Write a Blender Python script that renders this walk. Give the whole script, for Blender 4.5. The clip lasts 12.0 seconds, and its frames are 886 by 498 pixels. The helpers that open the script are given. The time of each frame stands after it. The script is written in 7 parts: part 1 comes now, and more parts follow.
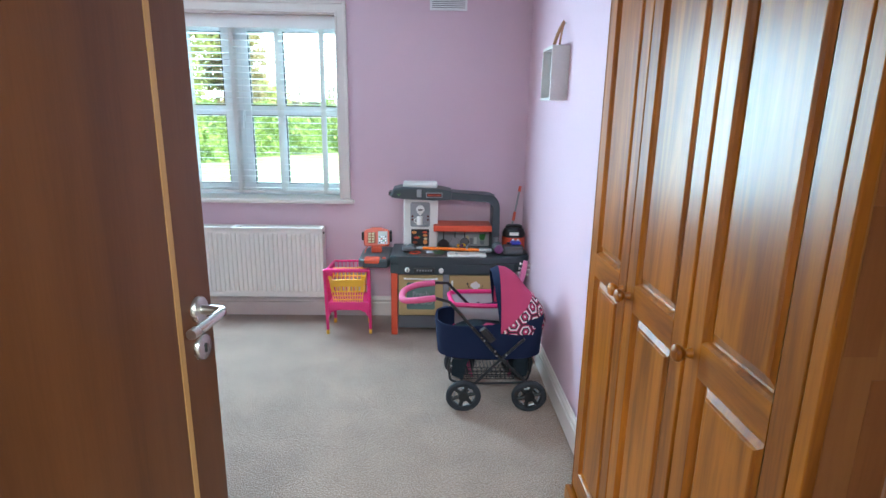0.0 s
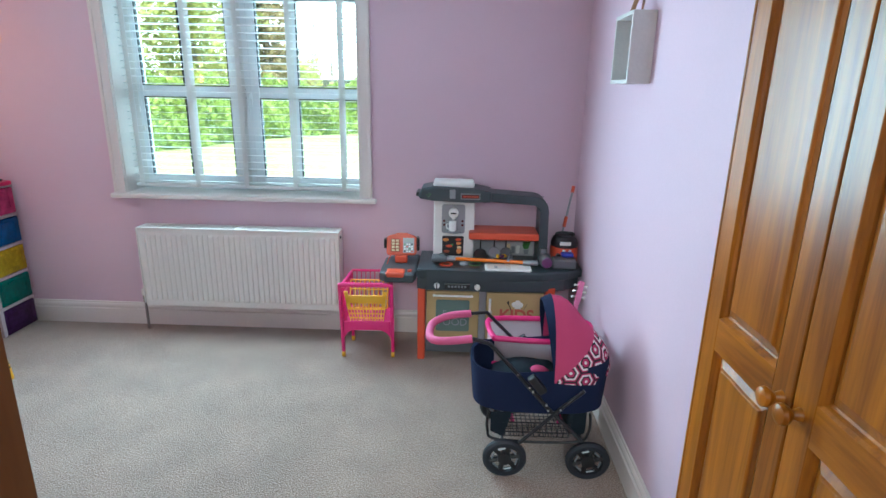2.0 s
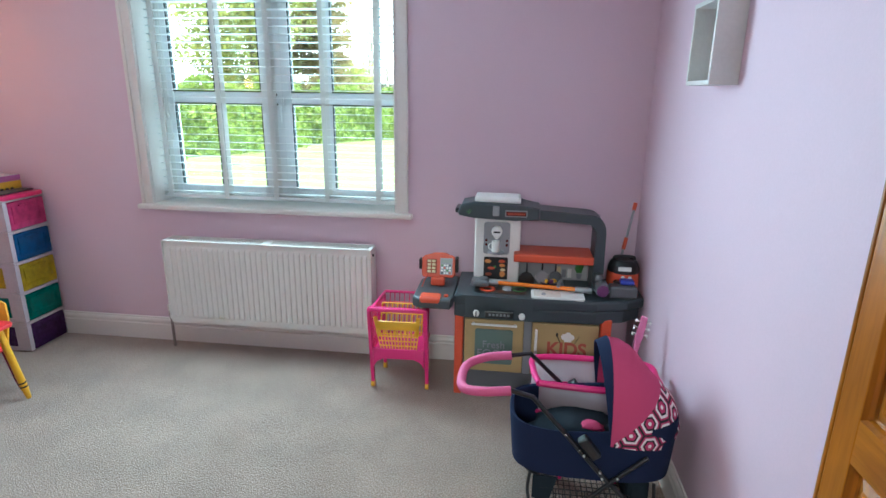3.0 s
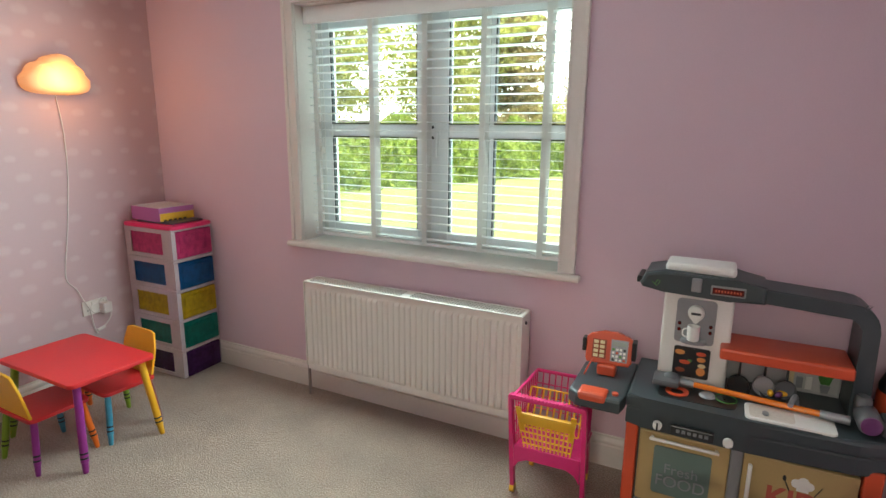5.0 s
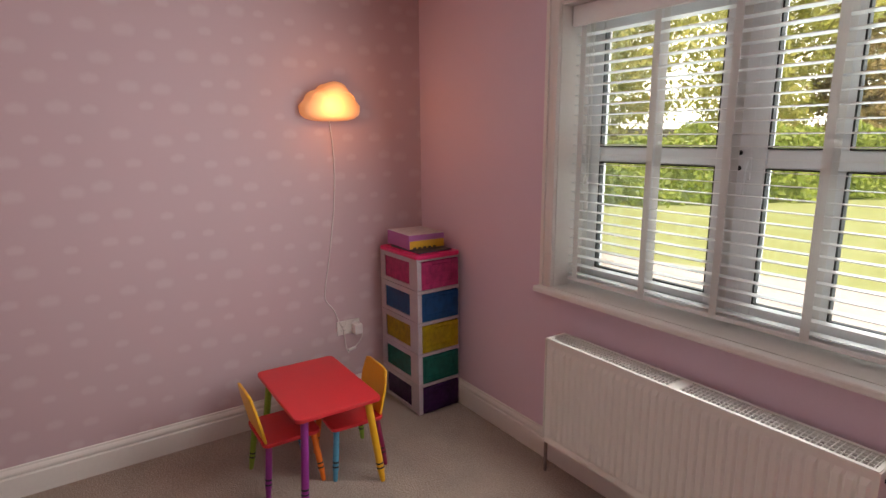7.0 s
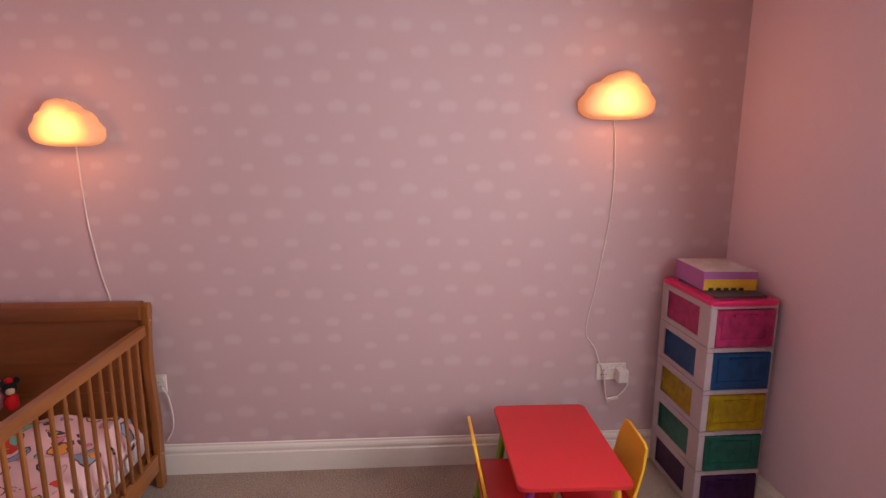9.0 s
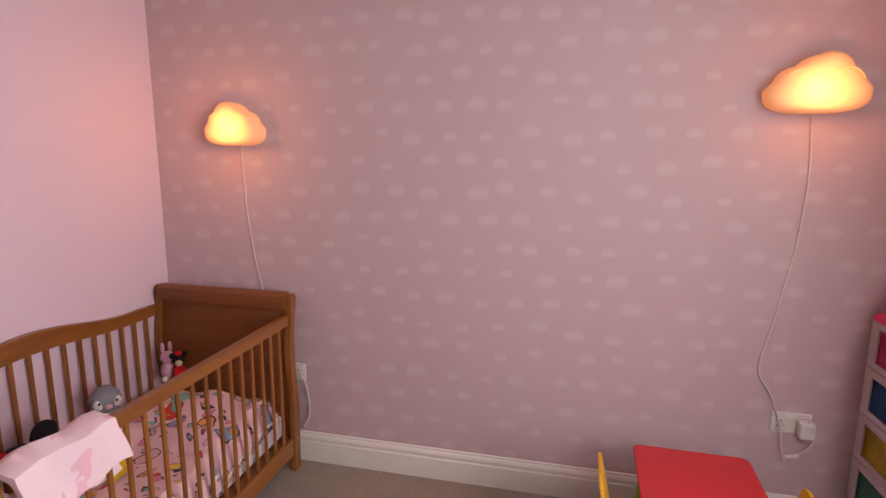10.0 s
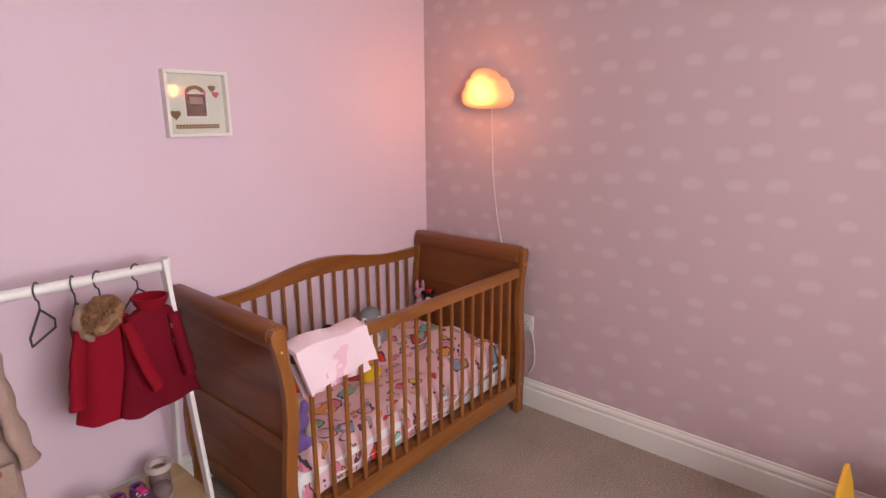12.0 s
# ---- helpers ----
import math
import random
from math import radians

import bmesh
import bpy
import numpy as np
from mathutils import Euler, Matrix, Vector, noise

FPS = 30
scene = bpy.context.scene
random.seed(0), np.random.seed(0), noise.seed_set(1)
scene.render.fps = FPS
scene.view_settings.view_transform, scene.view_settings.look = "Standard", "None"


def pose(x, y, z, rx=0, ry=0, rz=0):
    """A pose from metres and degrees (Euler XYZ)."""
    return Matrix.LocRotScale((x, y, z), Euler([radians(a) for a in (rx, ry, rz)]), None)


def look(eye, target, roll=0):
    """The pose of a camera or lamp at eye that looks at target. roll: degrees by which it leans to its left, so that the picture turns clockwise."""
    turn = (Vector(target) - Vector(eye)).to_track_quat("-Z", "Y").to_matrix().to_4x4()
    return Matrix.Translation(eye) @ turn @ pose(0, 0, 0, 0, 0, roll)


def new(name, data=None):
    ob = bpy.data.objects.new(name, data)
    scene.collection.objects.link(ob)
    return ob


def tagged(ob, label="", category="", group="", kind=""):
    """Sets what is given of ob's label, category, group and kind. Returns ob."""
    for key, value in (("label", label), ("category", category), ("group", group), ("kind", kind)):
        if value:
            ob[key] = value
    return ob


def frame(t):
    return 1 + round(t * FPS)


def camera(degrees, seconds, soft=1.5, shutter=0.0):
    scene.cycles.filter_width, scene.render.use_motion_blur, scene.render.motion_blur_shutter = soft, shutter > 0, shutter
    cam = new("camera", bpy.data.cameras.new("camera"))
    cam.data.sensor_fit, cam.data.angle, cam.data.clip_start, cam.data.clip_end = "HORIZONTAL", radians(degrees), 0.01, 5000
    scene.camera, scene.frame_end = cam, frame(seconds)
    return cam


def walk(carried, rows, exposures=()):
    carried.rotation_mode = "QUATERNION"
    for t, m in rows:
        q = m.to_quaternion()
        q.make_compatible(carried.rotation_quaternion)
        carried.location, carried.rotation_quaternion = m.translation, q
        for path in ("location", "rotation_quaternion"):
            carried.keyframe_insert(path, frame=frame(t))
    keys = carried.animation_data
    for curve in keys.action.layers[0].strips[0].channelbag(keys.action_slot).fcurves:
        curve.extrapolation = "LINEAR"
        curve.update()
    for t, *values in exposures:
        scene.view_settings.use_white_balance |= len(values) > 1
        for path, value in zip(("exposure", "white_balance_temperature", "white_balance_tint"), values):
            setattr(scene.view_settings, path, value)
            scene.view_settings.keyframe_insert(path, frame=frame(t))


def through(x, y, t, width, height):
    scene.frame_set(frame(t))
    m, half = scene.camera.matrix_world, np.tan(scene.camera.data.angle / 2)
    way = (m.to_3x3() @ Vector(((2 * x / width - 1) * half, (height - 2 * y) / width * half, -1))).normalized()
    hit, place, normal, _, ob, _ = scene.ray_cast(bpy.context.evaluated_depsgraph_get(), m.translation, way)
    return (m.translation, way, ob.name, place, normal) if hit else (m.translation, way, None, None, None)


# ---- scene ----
cam = camera(77.3, 12.0)
PATH = [
    (0, (0.168, 0.213, 1.509), (0.219, 2.153, 1.027), 0.9),
    (0.5, (0.167, 0.349, 1.534), (0.203, 2.277, 1.002), 0.8),
    (1, (0.156, 0.521, 1.533), (0.174, 2.444, 0.983), 0.9),
    (1.5, (0.139, 0.701, 1.538), (0.132, 2.622, 0.983), 1.0),
    (2, (0.141, 0.84, 1.538), (0.085, 2.761, 0.984), 1.1),
    (2.5, (0.167, 1.01, 1.543), (0.032, 2.927, 0.988), 0.9),
    (4.5, (0.188, 1.663, 1.5), (-0.51, 3.484, 1.055), 0.7),
    (5, (0.145, 1.809, 1.516), (-0.733, 3.554, 1.086), 0.5),
    (5.5, (0.103, 1.954, 1.544), (-0.948, 3.602, 1.12), 0.6),
    (6, (0.063, 2.081, 1.526), (-1.198, 3.583, 1.136), 0.5),
    (6.5, (-0.038, 2.231, 1.549), (-1.498, 3.541, 1.159), -0.0),
    (7, (-0.155, 2.349, 1.581), (-1.771, 3.459, 1.182), -0.4),
    (9, (-0.593, 2.662, 1.562), (-2.552, 2.802, 1.185), 0.3),
    (9.5, (-0.72, 2.708, 1.582), (-2.674, 2.553, 1.184), 0.3),
    (10, (-0.768, 2.786, 1.538), (-2.682, 2.333, 1.176), 0.4),
    (10.5, (-0.804, 2.914, 1.553), (-2.618, 2.159, 1.175), 0.1),
    (11, (-0.762, 2.949, 1.542), (-2.469, 1.979, 1.157), 0.1),
    (11.5, (-0.758, 2.955, 1.519), (-2.336, 1.799, 1.103), -0.2),
    (12, (-0.75, 2.963, 1.491), (-2.223, 1.69, 1.033), -0.4),
]
walk(cam, [(t, look(eye, target, roll)) for t, eye, target, roll in PATH], [
    (0.0, 1.56, 5200, -7), (2.7, 1.28, 5200, -9), (4.3, 1.15, 6700, -6), (5.1, 0.93, 6700, -5), (5.6, 0.74, 7350, 12), (6.0, 0.58, 7400, 15), (7.2, 0.30, 7600, 20), (8.8, 0.55, 7900, 31), (10.5, 0.63, 7600, 26), (12.0, 0.76, 7500, 25)])

# ---- world, sun, exposure ----
world = bpy.data.worlds.new("world")
scene.world = world
world.use_nodes = True
wn = world.node_tree.nodes
sky = wn.new("ShaderNodeTexSky")
sky.sky_type = 'NISHITA'
sky.sun_disc = False
sky.dust_density = 5.0
SUN_EL, SUN_AZ = 52.0, 132.0
sky.sun_elevation, sky.sun_rotation = radians(SUN_EL), radians(SUN_AZ)
wn["Background"].inputs["Strength"].default_value = 0.15
world.node_tree.links.new(sky.outputs[0], wn["Background"].inputs[0])
sun_way = Vector((math.sin(radians(SUN_AZ)) * math.cos(radians(SUN_EL)), math.cos(radians(SUN_AZ)) * math.cos(radians(SUN_EL)), math.sin(radians(SUN_EL))))
sun = new("sun", bpy.data.lights.new("sun", 'SUN'))
sun.data.energy, sun.data.angle, sun.data.color = 5.0, radians(0.6), (1.0, 0.94, 0.85)
sun.matrix_basis = look(sun_way * 20, (0, 0, 0))


def area(name, eye, target, w, h, watts, colour):
    ob = new(name, bpy.data.lights.new(name, 'AREA'))
    ob.data.shape, ob.data.size, ob.data.size_y, ob.data.energy, ob.data.color = 'RECTANGLE', w, h, watts, colour
    ob.matrix_basis = look(eye, target)
    return ob


area("window_sky", (-1.20, 4.50, 1.52), (-1.15, 0.0, 1.00), 1.40, 1.20, 13.0, (0.62, 0.88, 1.0))
area("window_daylight", (-1.20, 4.050, 1.50), (-1.1, 0.0, 1.05), 1.35, 1.15, 35.0, (0.80, 0.93, 1.0))
# Unseen fill light, added on the landing to brighten door and walls.
area("hall_lamp", (0.0, -1.0, 2.38), (0.0, -1.0, 0.0), 0.5, 0.5, 45.0, (1.0, 0.93, 0.84))


# ---- materials ----
def material(name, colour, rough=0.5, metal=0.0, vary=0.12, scale=6.0, fine=90.0, bump=0.15, spec=0.5, coat=0.0, emit=0.0, alpha=1.0, stretch=(1, 1, 1), dark=None):
    m = bpy.data.materials.new(name)
    m.use_nodes = True
    nt = m.node_tree
    n, l = nt.nodes, nt.links
    b = n["Principled BSDF"]
    tc = n.new("ShaderNodeTexCoord")
    mp = n.new("ShaderNodeMapping")
    mp.inputs["Scale"].default_value = stretch
    l.new(tc.outputs["Object"], mp.inputs[0])
    big, small = n.new("ShaderNodeTexNoise"), n.new("ShaderNodeTexNoise")
    big.inputs["Scale"].default_value, small.inputs["Scale"].default_value = scale, fine
    big.inputs["Detail"].default_value, small.inputs["Detail"].default_value = 4, 3
    l.new(mp.outputs[0], big.inputs[0]), l.new(mp.outputs[0], small.inputs[0])
    add = n.new("ShaderNodeMath")
    add.operation = 'ADD'
    l.new(big.outputs[0], add.inputs[0]), l.new(small.outputs[0], add.inputs[1])
    rng = n.new("ShaderNodeMapRange")
    rng.inputs[1].default_value, rng.inputs[2].default_value = 0.6, 1.4
    l.new(add.outputs[0], rng.inputs[0])
    mix = n.new("ShaderNodeMix")
    mix.data_type = 'RGBA'
    lo = dark if dark else tuple(c * (1 - vary) for c in colour)
    hi = colour if dark else tuple(min(1, c * (1 + vary)) for c in colour)
    mix.inputs[6].default_value, mix.inputs[7].default_value = (*lo, 1), (*hi, 1)
    l.new(rng.outputs[0], mix.inputs[0])
    l.new(mix.outputs[2], b.inputs["Base Color"])
    rr = n.new("ShaderNodeMapRange")
    rr.inputs[3].default_value, rr.inputs[4].default_value = max(0, rough - 0.06), min(1, rough + 0.06)
    l.new(big.outputs[0], rr.inputs[0])
    l.new(rr.outputs[0], b.inputs["Roughness"])
    b.inputs["Metallic"].default_value = metal
    b.inputs["Specular IOR Level"].default_value = spec
    b.inputs["Coat Weight"].default_value = coat
    b.inputs["Coat Roughness"].default_value = 0.12
    b.inputs["Alpha"].default_value = alpha
    if emit:
        l.new(mix.outputs[2], b.inputs["Emission Color"])
        b.inputs["Emission Strength"].default_value = emit
    if bump:
        bp = n.new("ShaderNodeBump")
        bp.inputs["Strength"].default_value, bp.inputs["Distance"].default_value = bump, 0.002
        l.new(small.outputs[0], bp.inputs["Height"])
        l.new(bp.outputs[0], b.inputs["Normal"])
    return m


def wood(name, light, dark, axis=2, ring=9.0, rough=0.34, coat=0.10, fine=60.0, shift=0.0):
    """Varnished wood, grain along the axis."""
    m = bpy.data.materials.new(name)
    m.use_nodes = True
    n, l = m.node_tree.nodes, m.node_tree.links
    b = n["Principled BSDF"]
    tc, mp, oi = n.new("ShaderNodeTexCoord"), n.new("ShaderNodeMapping"), n.new("ShaderNodeObjectInfo")
    sc = [1.0, 1.0, 1.0]
    sc[axis] = 0.07
    mp.inputs["Scale"].default_value = sc
    l.new(tc.outputs["Object"], mp.inputs[0])
    off = n.new("ShaderNodeVectorMath")
    off.operation = 'ADD'
    l.new(mp.outputs[0], off.inputs[0])
    mul = n.new("ShaderNodeMath")
    mul.operation = 'MULTIPLY'
    mul.inputs[1].default_value = 7.0
    l.new(oi.outputs["Random"], mul.inputs[0])
    l.new(mul.outputs[0], off.inputs[1])
    a, g = n.new("ShaderNodeTexNoise"), n.new("ShaderNodeTexNoise")
    a.inputs["Scale"].default_value, a.inputs["Detail"].default_value, a.inputs["Distortion"].default_value = ring, 5, 1.2
    g.inputs["Scale"].default_value, g.inputs["Detail"].default_value = fine * 3, 4
    l.new(off.outputs[0], a.inputs[0]), l.new(off.outputs[0], g.inputs[0])
    fr = n.new("ShaderNodeMath")
    fr.operation = 'MULTIPLY'
    fr.inputs[1].default_value = 5.0
    l.new(a.outputs[0], fr.inputs[0])
    sn = n.new("ShaderNodeMath")
    sn.operation = 'PINGPONG'
    sn.inputs[1].default_value = 1.0
    l.new(fr.outputs[0], sn.inputs[0])
    ad = n.new("ShaderNodeMath")
    ad.operation = 'MULTIPLY_ADD'
    ad.inputs[1].default_value, ad.inputs[2].default_value = 0.8, 0.0
    l.new(g.outputs[0], ad.inputs[0]), l.new(sn.outputs[0], ad.inputs[2])
    rng = n.new("ShaderNodeMapRange")
    rng.inputs[1].default_value, rng.inputs[2].default_value = 0.25, 1.4
    l.new(ad.outputs[0], rng.inputs[0])
    mix = n.new("ShaderNodeMix")
    mix.data_type = 'RGBA'
    mix.inputs[6].default_value, mix.inputs[7].default_value = (*dark, 1), (*light, 1)
    l.new(rng.outputs[0], mix.inputs[0])
    l.new(mix.outputs[2], b.inputs["Base Color"])
    b.inputs["Roughness"].default_value, b.inputs["Specular IOR Level"].default_value = rough, 0.32
    b.inputs["Coat Weight"].default_value, b.inputs["Coat Roughness"].default_value = coat, 0.15
    bp = n.new("ShaderNodeBump")
    bp.inputs["Strength"].default_value, bp.inputs["Distance"].default_value = 0.12, 0.001
    l.new(g.outputs[0], bp.inputs["Height"]), l.new(bp.outputs[0], b.inputs["Normal"])
    return m


WALL = material("lilac_paint", (0.70, 0.53, 0.615), 0.62, vary=0.03, scale=1.5, fine=160, bump=0.12, spec=0.3)
CEIL = material("ceiling_paint", (0.68, 0.665, 0.645), 0.8, vary=0.03, scale=2, fine=120, bump=0.1)
TRIM = material("satin_white_paint", (0.77, 0.72, 0.68), 0.35, vary=0.03, scale=4, fine=60, bump=0.05)
UPVC = material("white_upvc", (0.82, 0.83, 0.84), 0.3, vary=0.02, bump=0.0)
SEAL = material("black_rubber_seal", (0.02, 0.02, 0.02), 0.6)
BLIND = material("white_slat", (0.83, 0.83, 0.82), 0.38, vary=0.03, bump=0.03)


def cloth(name, colour, through=0.3, fine=500, bump=0.4, dark=None):
    """Matt cloth that lets some light through."""
    m = material(name, colour, 0.9, vary=0.07, fine=fine, bump=bump, spec=0.2, dark=dark)
    n, l = m.node_tree.nodes, m.node_tree.links
    t, mx = n.new("ShaderNodeBsdfTranslucent"), n.new("ShaderNodeMixShader")
    t.inputs[0].default_value = (*colour, 1)
    mx.inputs[0].default_value = through
    l.new(n["Principled BSDF"].outputs[0], mx.inputs[1]), l.new(t.outputs[0], mx.inputs[2])
    l.new(mx.outputs[0], n["Material Output"].inputs[0])
    return m


TAPE = cloth("white_ladder_tape", (0.80, 0.79, 0.77), 0.4)
RADI = material("radiator_enamel", (0.80, 0.78, 0.73), 0.32, vary=0.02, bump=0.03)
PINE = wood("varnished_pine", (0.40, 0.135, 0.007), (0.16, 0.045, 0.002), 2, 11.0, 0.31, 0.0)
PINEH = wood("varnished_pine_rail", (0.40, 0.135, 0.007), (0.16, 0.045, 0.002), 1, 11.0, 0.31, 0.0)
DOORW = wood("walnut_veneer", (0.145, 0.056, 0.018), (0.095, 0.034, 0.011), 2, 5.0, 0.42, 0.06)
INLAY = wood("maple_inlay", (0.60, 0.36, 0.13), (0.50, 0.28, 0.09), 2)
CRIB = wood("crib_wood", (0.32, 0.112, 0.028), (0.195, 0.062, 0.014), 2, 8.0, 0.32, 0.3)
CRIBH = wood("crib_wood_rail", (0.32, 0.112, 0.028), (0.195, 0.062, 0.014), 0, 8.0, 0.32, 0.3)
CRIBP = wood("crib_panel_wood", (0.225, 0.070, 0.022), (0.16, 0.046, 0.014), 1, 6.0, 0.40, 0.12)
STEEL = material("brushed_steel", (0.62, 0.60, 0.57), 0.28, 1.0, vary=0.05, bump=0.05)
COPPER = material("grey_pipe", (0.30, 0.26, 0.24), 0.45, 0.6)


def carpet_material():
    m = bpy.data.materials.new("beige_carpet")
    m.use_nodes = True
    n, l = m.node_tree.nodes, m.node_tree.links
    b = n["Principled BSDF"]
    tc = n.new("ShaderNodeTexCoord")
    a, c, d = n.new("ShaderNodeTexNoise"), n.new("ShaderNodeTexNoise"), n.new("ShaderNodeTexVoronoi")
    a.inputs["Scale"].default_value, a.inputs["Detail"].default_value = 4.5, 7
    c.inputs["Scale"].default_value, c.inputs["Detail"].default_value = 165, 4
    d.inputs["Scale"].default_value = 210
    for x in (a, c, d):
        l.new(tc.outputs["Object"], x.inputs["Vector"])
    ramp = n.new("ShaderNodeValToRGB")
    e = ramp.color_ramp.elements
    e[0].position, e[0].color = 0.34, (0.225, 0.152, 0.115, 1)
    e[1].position, e[1].color = 0.66, (0.60, 0.47, 0.385, 1)
    l.new(c.outputs[0], ramp.inputs[0])
    mx = n.new("ShaderNodeMix")
    mx.data_type, mx.blend_type = 'RGBA', 'MULTIPLY'
    mx.inputs[0].default_value = 1.0
    r2 = n.new("ShaderNodeMapRange")
    r2.inputs[1].default_value, r2.inputs[2].default_value, r2.inputs[3].default_value, r2.inputs[4].default_value = 0.32, 0.68, 0.86, 1.05
    l.new(a.outputs[0], r2.inputs[0])
    l.new(ramp.outputs[0], mx.inputs[6]), l.new(r2.outputs[0], mx.inputs[7])
    l.new(mx.outputs[2], b.inputs["Base Color"])
    b.inputs["Roughness"].default_value, b.inputs["Specular IOR Level"].default_value = 0.95, 0.15
    b.inputs["Sheen Weight"].default_value = 0.25
    ad = n.new("ShaderNodeMath")
    ad.operation = 'ADD'
    l.new(c.outputs[0], ad.inputs[0]), l.new(d.outputs["Distance"], ad.inputs[1])
    bp = n.new("ShaderNodeBump")
    bp.inputs["Strength"].default_value, bp.inputs["Distance"].default_value = 0.9, 0.008
    l.new(ad.outputs[0], bp.inputs["Height"]), l.new(bp.outputs[0], b.inputs["Normal"])
    return m


CARPET = carpet_material()


def wallpaper_material():
    """Pale clouds in staggered rows on dusty pink paper; the wall runs along y."""
    m = bpy.data.materials.new("cloud_wallpaper")
    m.use_nodes = True
    n, l = m.node_tree.nodes, m.node_tree.links
    b = n["Principled BSDF"]

    def op(kind, a, c=None, d=None):
        x = n.new("ShaderNodeMath")
        x.operation = kind
        for i, v in enumerate((a, c, d)):
            if v is None:
                continue
            if isinstance(v, (int, float)):
                x.inputs[i].default_value = v
            else:
                l.new(v, x.inputs[i])
        return x.outputs[0]

    tc, sep = n.new("ShaderNodeTexCoord"), n.new("ShaderNodeSeparateXYZ")
    wob = n.new("ShaderNodeTexNoise")
    wob.inputs["Scale"].default_value = 40
    l.new(tc.outputs["Object"], wob.inputs["Vector"])
    l.new(tc.outputs["Object"], sep.inputs[0])
    PU, PV = CLOUD_U, CLOUD_V
    v = op('DIVIDE', sep.outputs[2], PV)
    row = op('FLOOR', v)
    par = op('MODULO', row, 3.0)
    u = op('ADD', op('DIVIDE', sep.outputs[1], PU), op('MULTIPLY', par, 0.37))
    col = op('FLOOR', u)
    wn1 = n.new("ShaderNodeTexWhiteNoise")
    wn1.noise_dimensions = '2D'
    cm = n.new("ShaderNodeCombineXYZ")
    l.new(col, cm.inputs[0]), l.new(row, cm.inputs[1])
    l.new(cm.outputs[0], wn1.inputs["Vector"])
    rs = n.new("ShaderNodeSeparateXYZ")
    l.new(wn1.outputs["Color"], rs.inputs[0])
    fu = op('MULTIPLY', op('SUBTRACT', op('ADD', op('SUBTRACT', u, col), op('MULTIPLY_ADD', rs.outputs[0], 0.40, -0.20)), 0.5), PU)
    fv = op('MULTIPLY', op('SUBTRACT', op('ADD', op('SUBTRACT', v, row), op('MULTIPLY_ADD', rs.outputs[1], 0.36, -0.18)), 0.45), PV)
    size = op('MULTIPLY_ADD', rs.outputs[2], 0.55, 0.70)
    fu, fv = op('DIVIDE', fu, size), op('DIVIDE', fv, size)
    best = None
    for cx, cz, r in ((0.002, 0.002, 0.0225), (-0.015, 0.000, 0.0185), (0.018, 0.001, 0.0195)):
        dx, dz = op('SUBTRACT', fu, cx), op('SUBTRACT', fv, cz)
        dd = op('SUBTRACT', r, op('SQRT', op('ADD', op('MULTIPLY', dx, dx), op('MULTIPLY', dz, dz))))
        best = dd if best is None else op('MAXIMUM', best, dd)
    best = op('MINIMUM', best, op('ADD', fv, 0.019))
    best = op('ADD', best, op('MULTIPLY_ADD', wob.outputs[0], 0.006, -0.003))
    mask = n.new("ShaderNodeMapRange")
    mask.inputs[1].default_value, mask.inputs[2].default_value, mask.inputs[3].default_value, mask.inputs[4].default_value = -0.009, 0.010, 0.0, 0.42
    l.new(best, mask.inputs[0])
    big = n.new("ShaderNodeTexNoise")
    big.inputs["Scale"].default_value, big.inputs["Detail"].default_value = 1.3, 4
    l.new(tc.outputs["Object"], big.inputs["Vector"])
    base = n.new("ShaderNodeMix")
    base.data_type = 'RGBA'
    base.inputs[6].default_value, base.inputs[7].default_value = (*[c * 0.95 for c in PAPER], 1), (*[c * 1.04 for c in PAPER], 1)
    l.new(big.outputs[0], base.inputs[0])
    mix = n.new("ShaderNodeMix")
    mix.data_type = 'RGBA'
    mix.inputs[7].default_value = (*CLOUDC, 1)
    l.new(mask.outputs[0], mix.inputs[0]), l.new(base.outputs[2], mix.inputs[6])
    l.new(mix.outputs[2], b.inputs["Base Color"])
    b.inputs["Roughness"].default_value, b.inputs["Specular IOR Level"].default_value = 0.6, 0.35
    fine = n.new("ShaderNodeTexNoise")
    fine.inputs["Scale"].default_value = 220
    l.new(tc.outputs["Object"], fine.inputs["Vector"])
    bp = n.new("ShaderNodeBump")
    bp.inputs["Strength"].default_value, bp.inputs["Distance"].default_value = 0.15, 0.001
    l.new(fine.outputs[0], bp.inputs["Height"]), l.new(bp.outputs[0], b.inputs["Normal"])
    return m


CLOUD_U, CLOUD_V, PAPER, CLOUDC = 0.160, 0.118, (0.57, 0.405, 0.43), (0.68, 0.56, 0.57)
PAPERM = wallpaper_material()


def glass_material():
    m = bpy.data.materials.new("window_glass")
    m.use_nodes = True
    n, l = m.node_tree.nodes, m.node_tree.links
    n.remove(n["Principled BSDF"])
    t, g, f, mx = n.new("ShaderNodeBsdfTransparent"), n.new("ShaderNodeBsdfGlossy"), n.new("ShaderNodeFresnel"), n.new("ShaderNodeMixShader")
    g.inputs["Roughness"].default_value = 0.02
    l.new(f.outputs[0], mx.inputs[0]), l.new(t.outputs[0], mx.inputs[1]), l.new(g.outputs[0], mx.inputs[2])
    l.new(mx.outputs[0], n["Material Output"].inputs[0])
    return m


GLASS = glass_material()


# ---- building helpers ----
def thing(name, loc, label, category, group="", turn=0.0):
    ob = new(name)
    ob.empty_display_size = 0.1
    ob.matrix_basis = pose(*loc, 0, 0, turn)
    return tagged(ob, label, category, group)


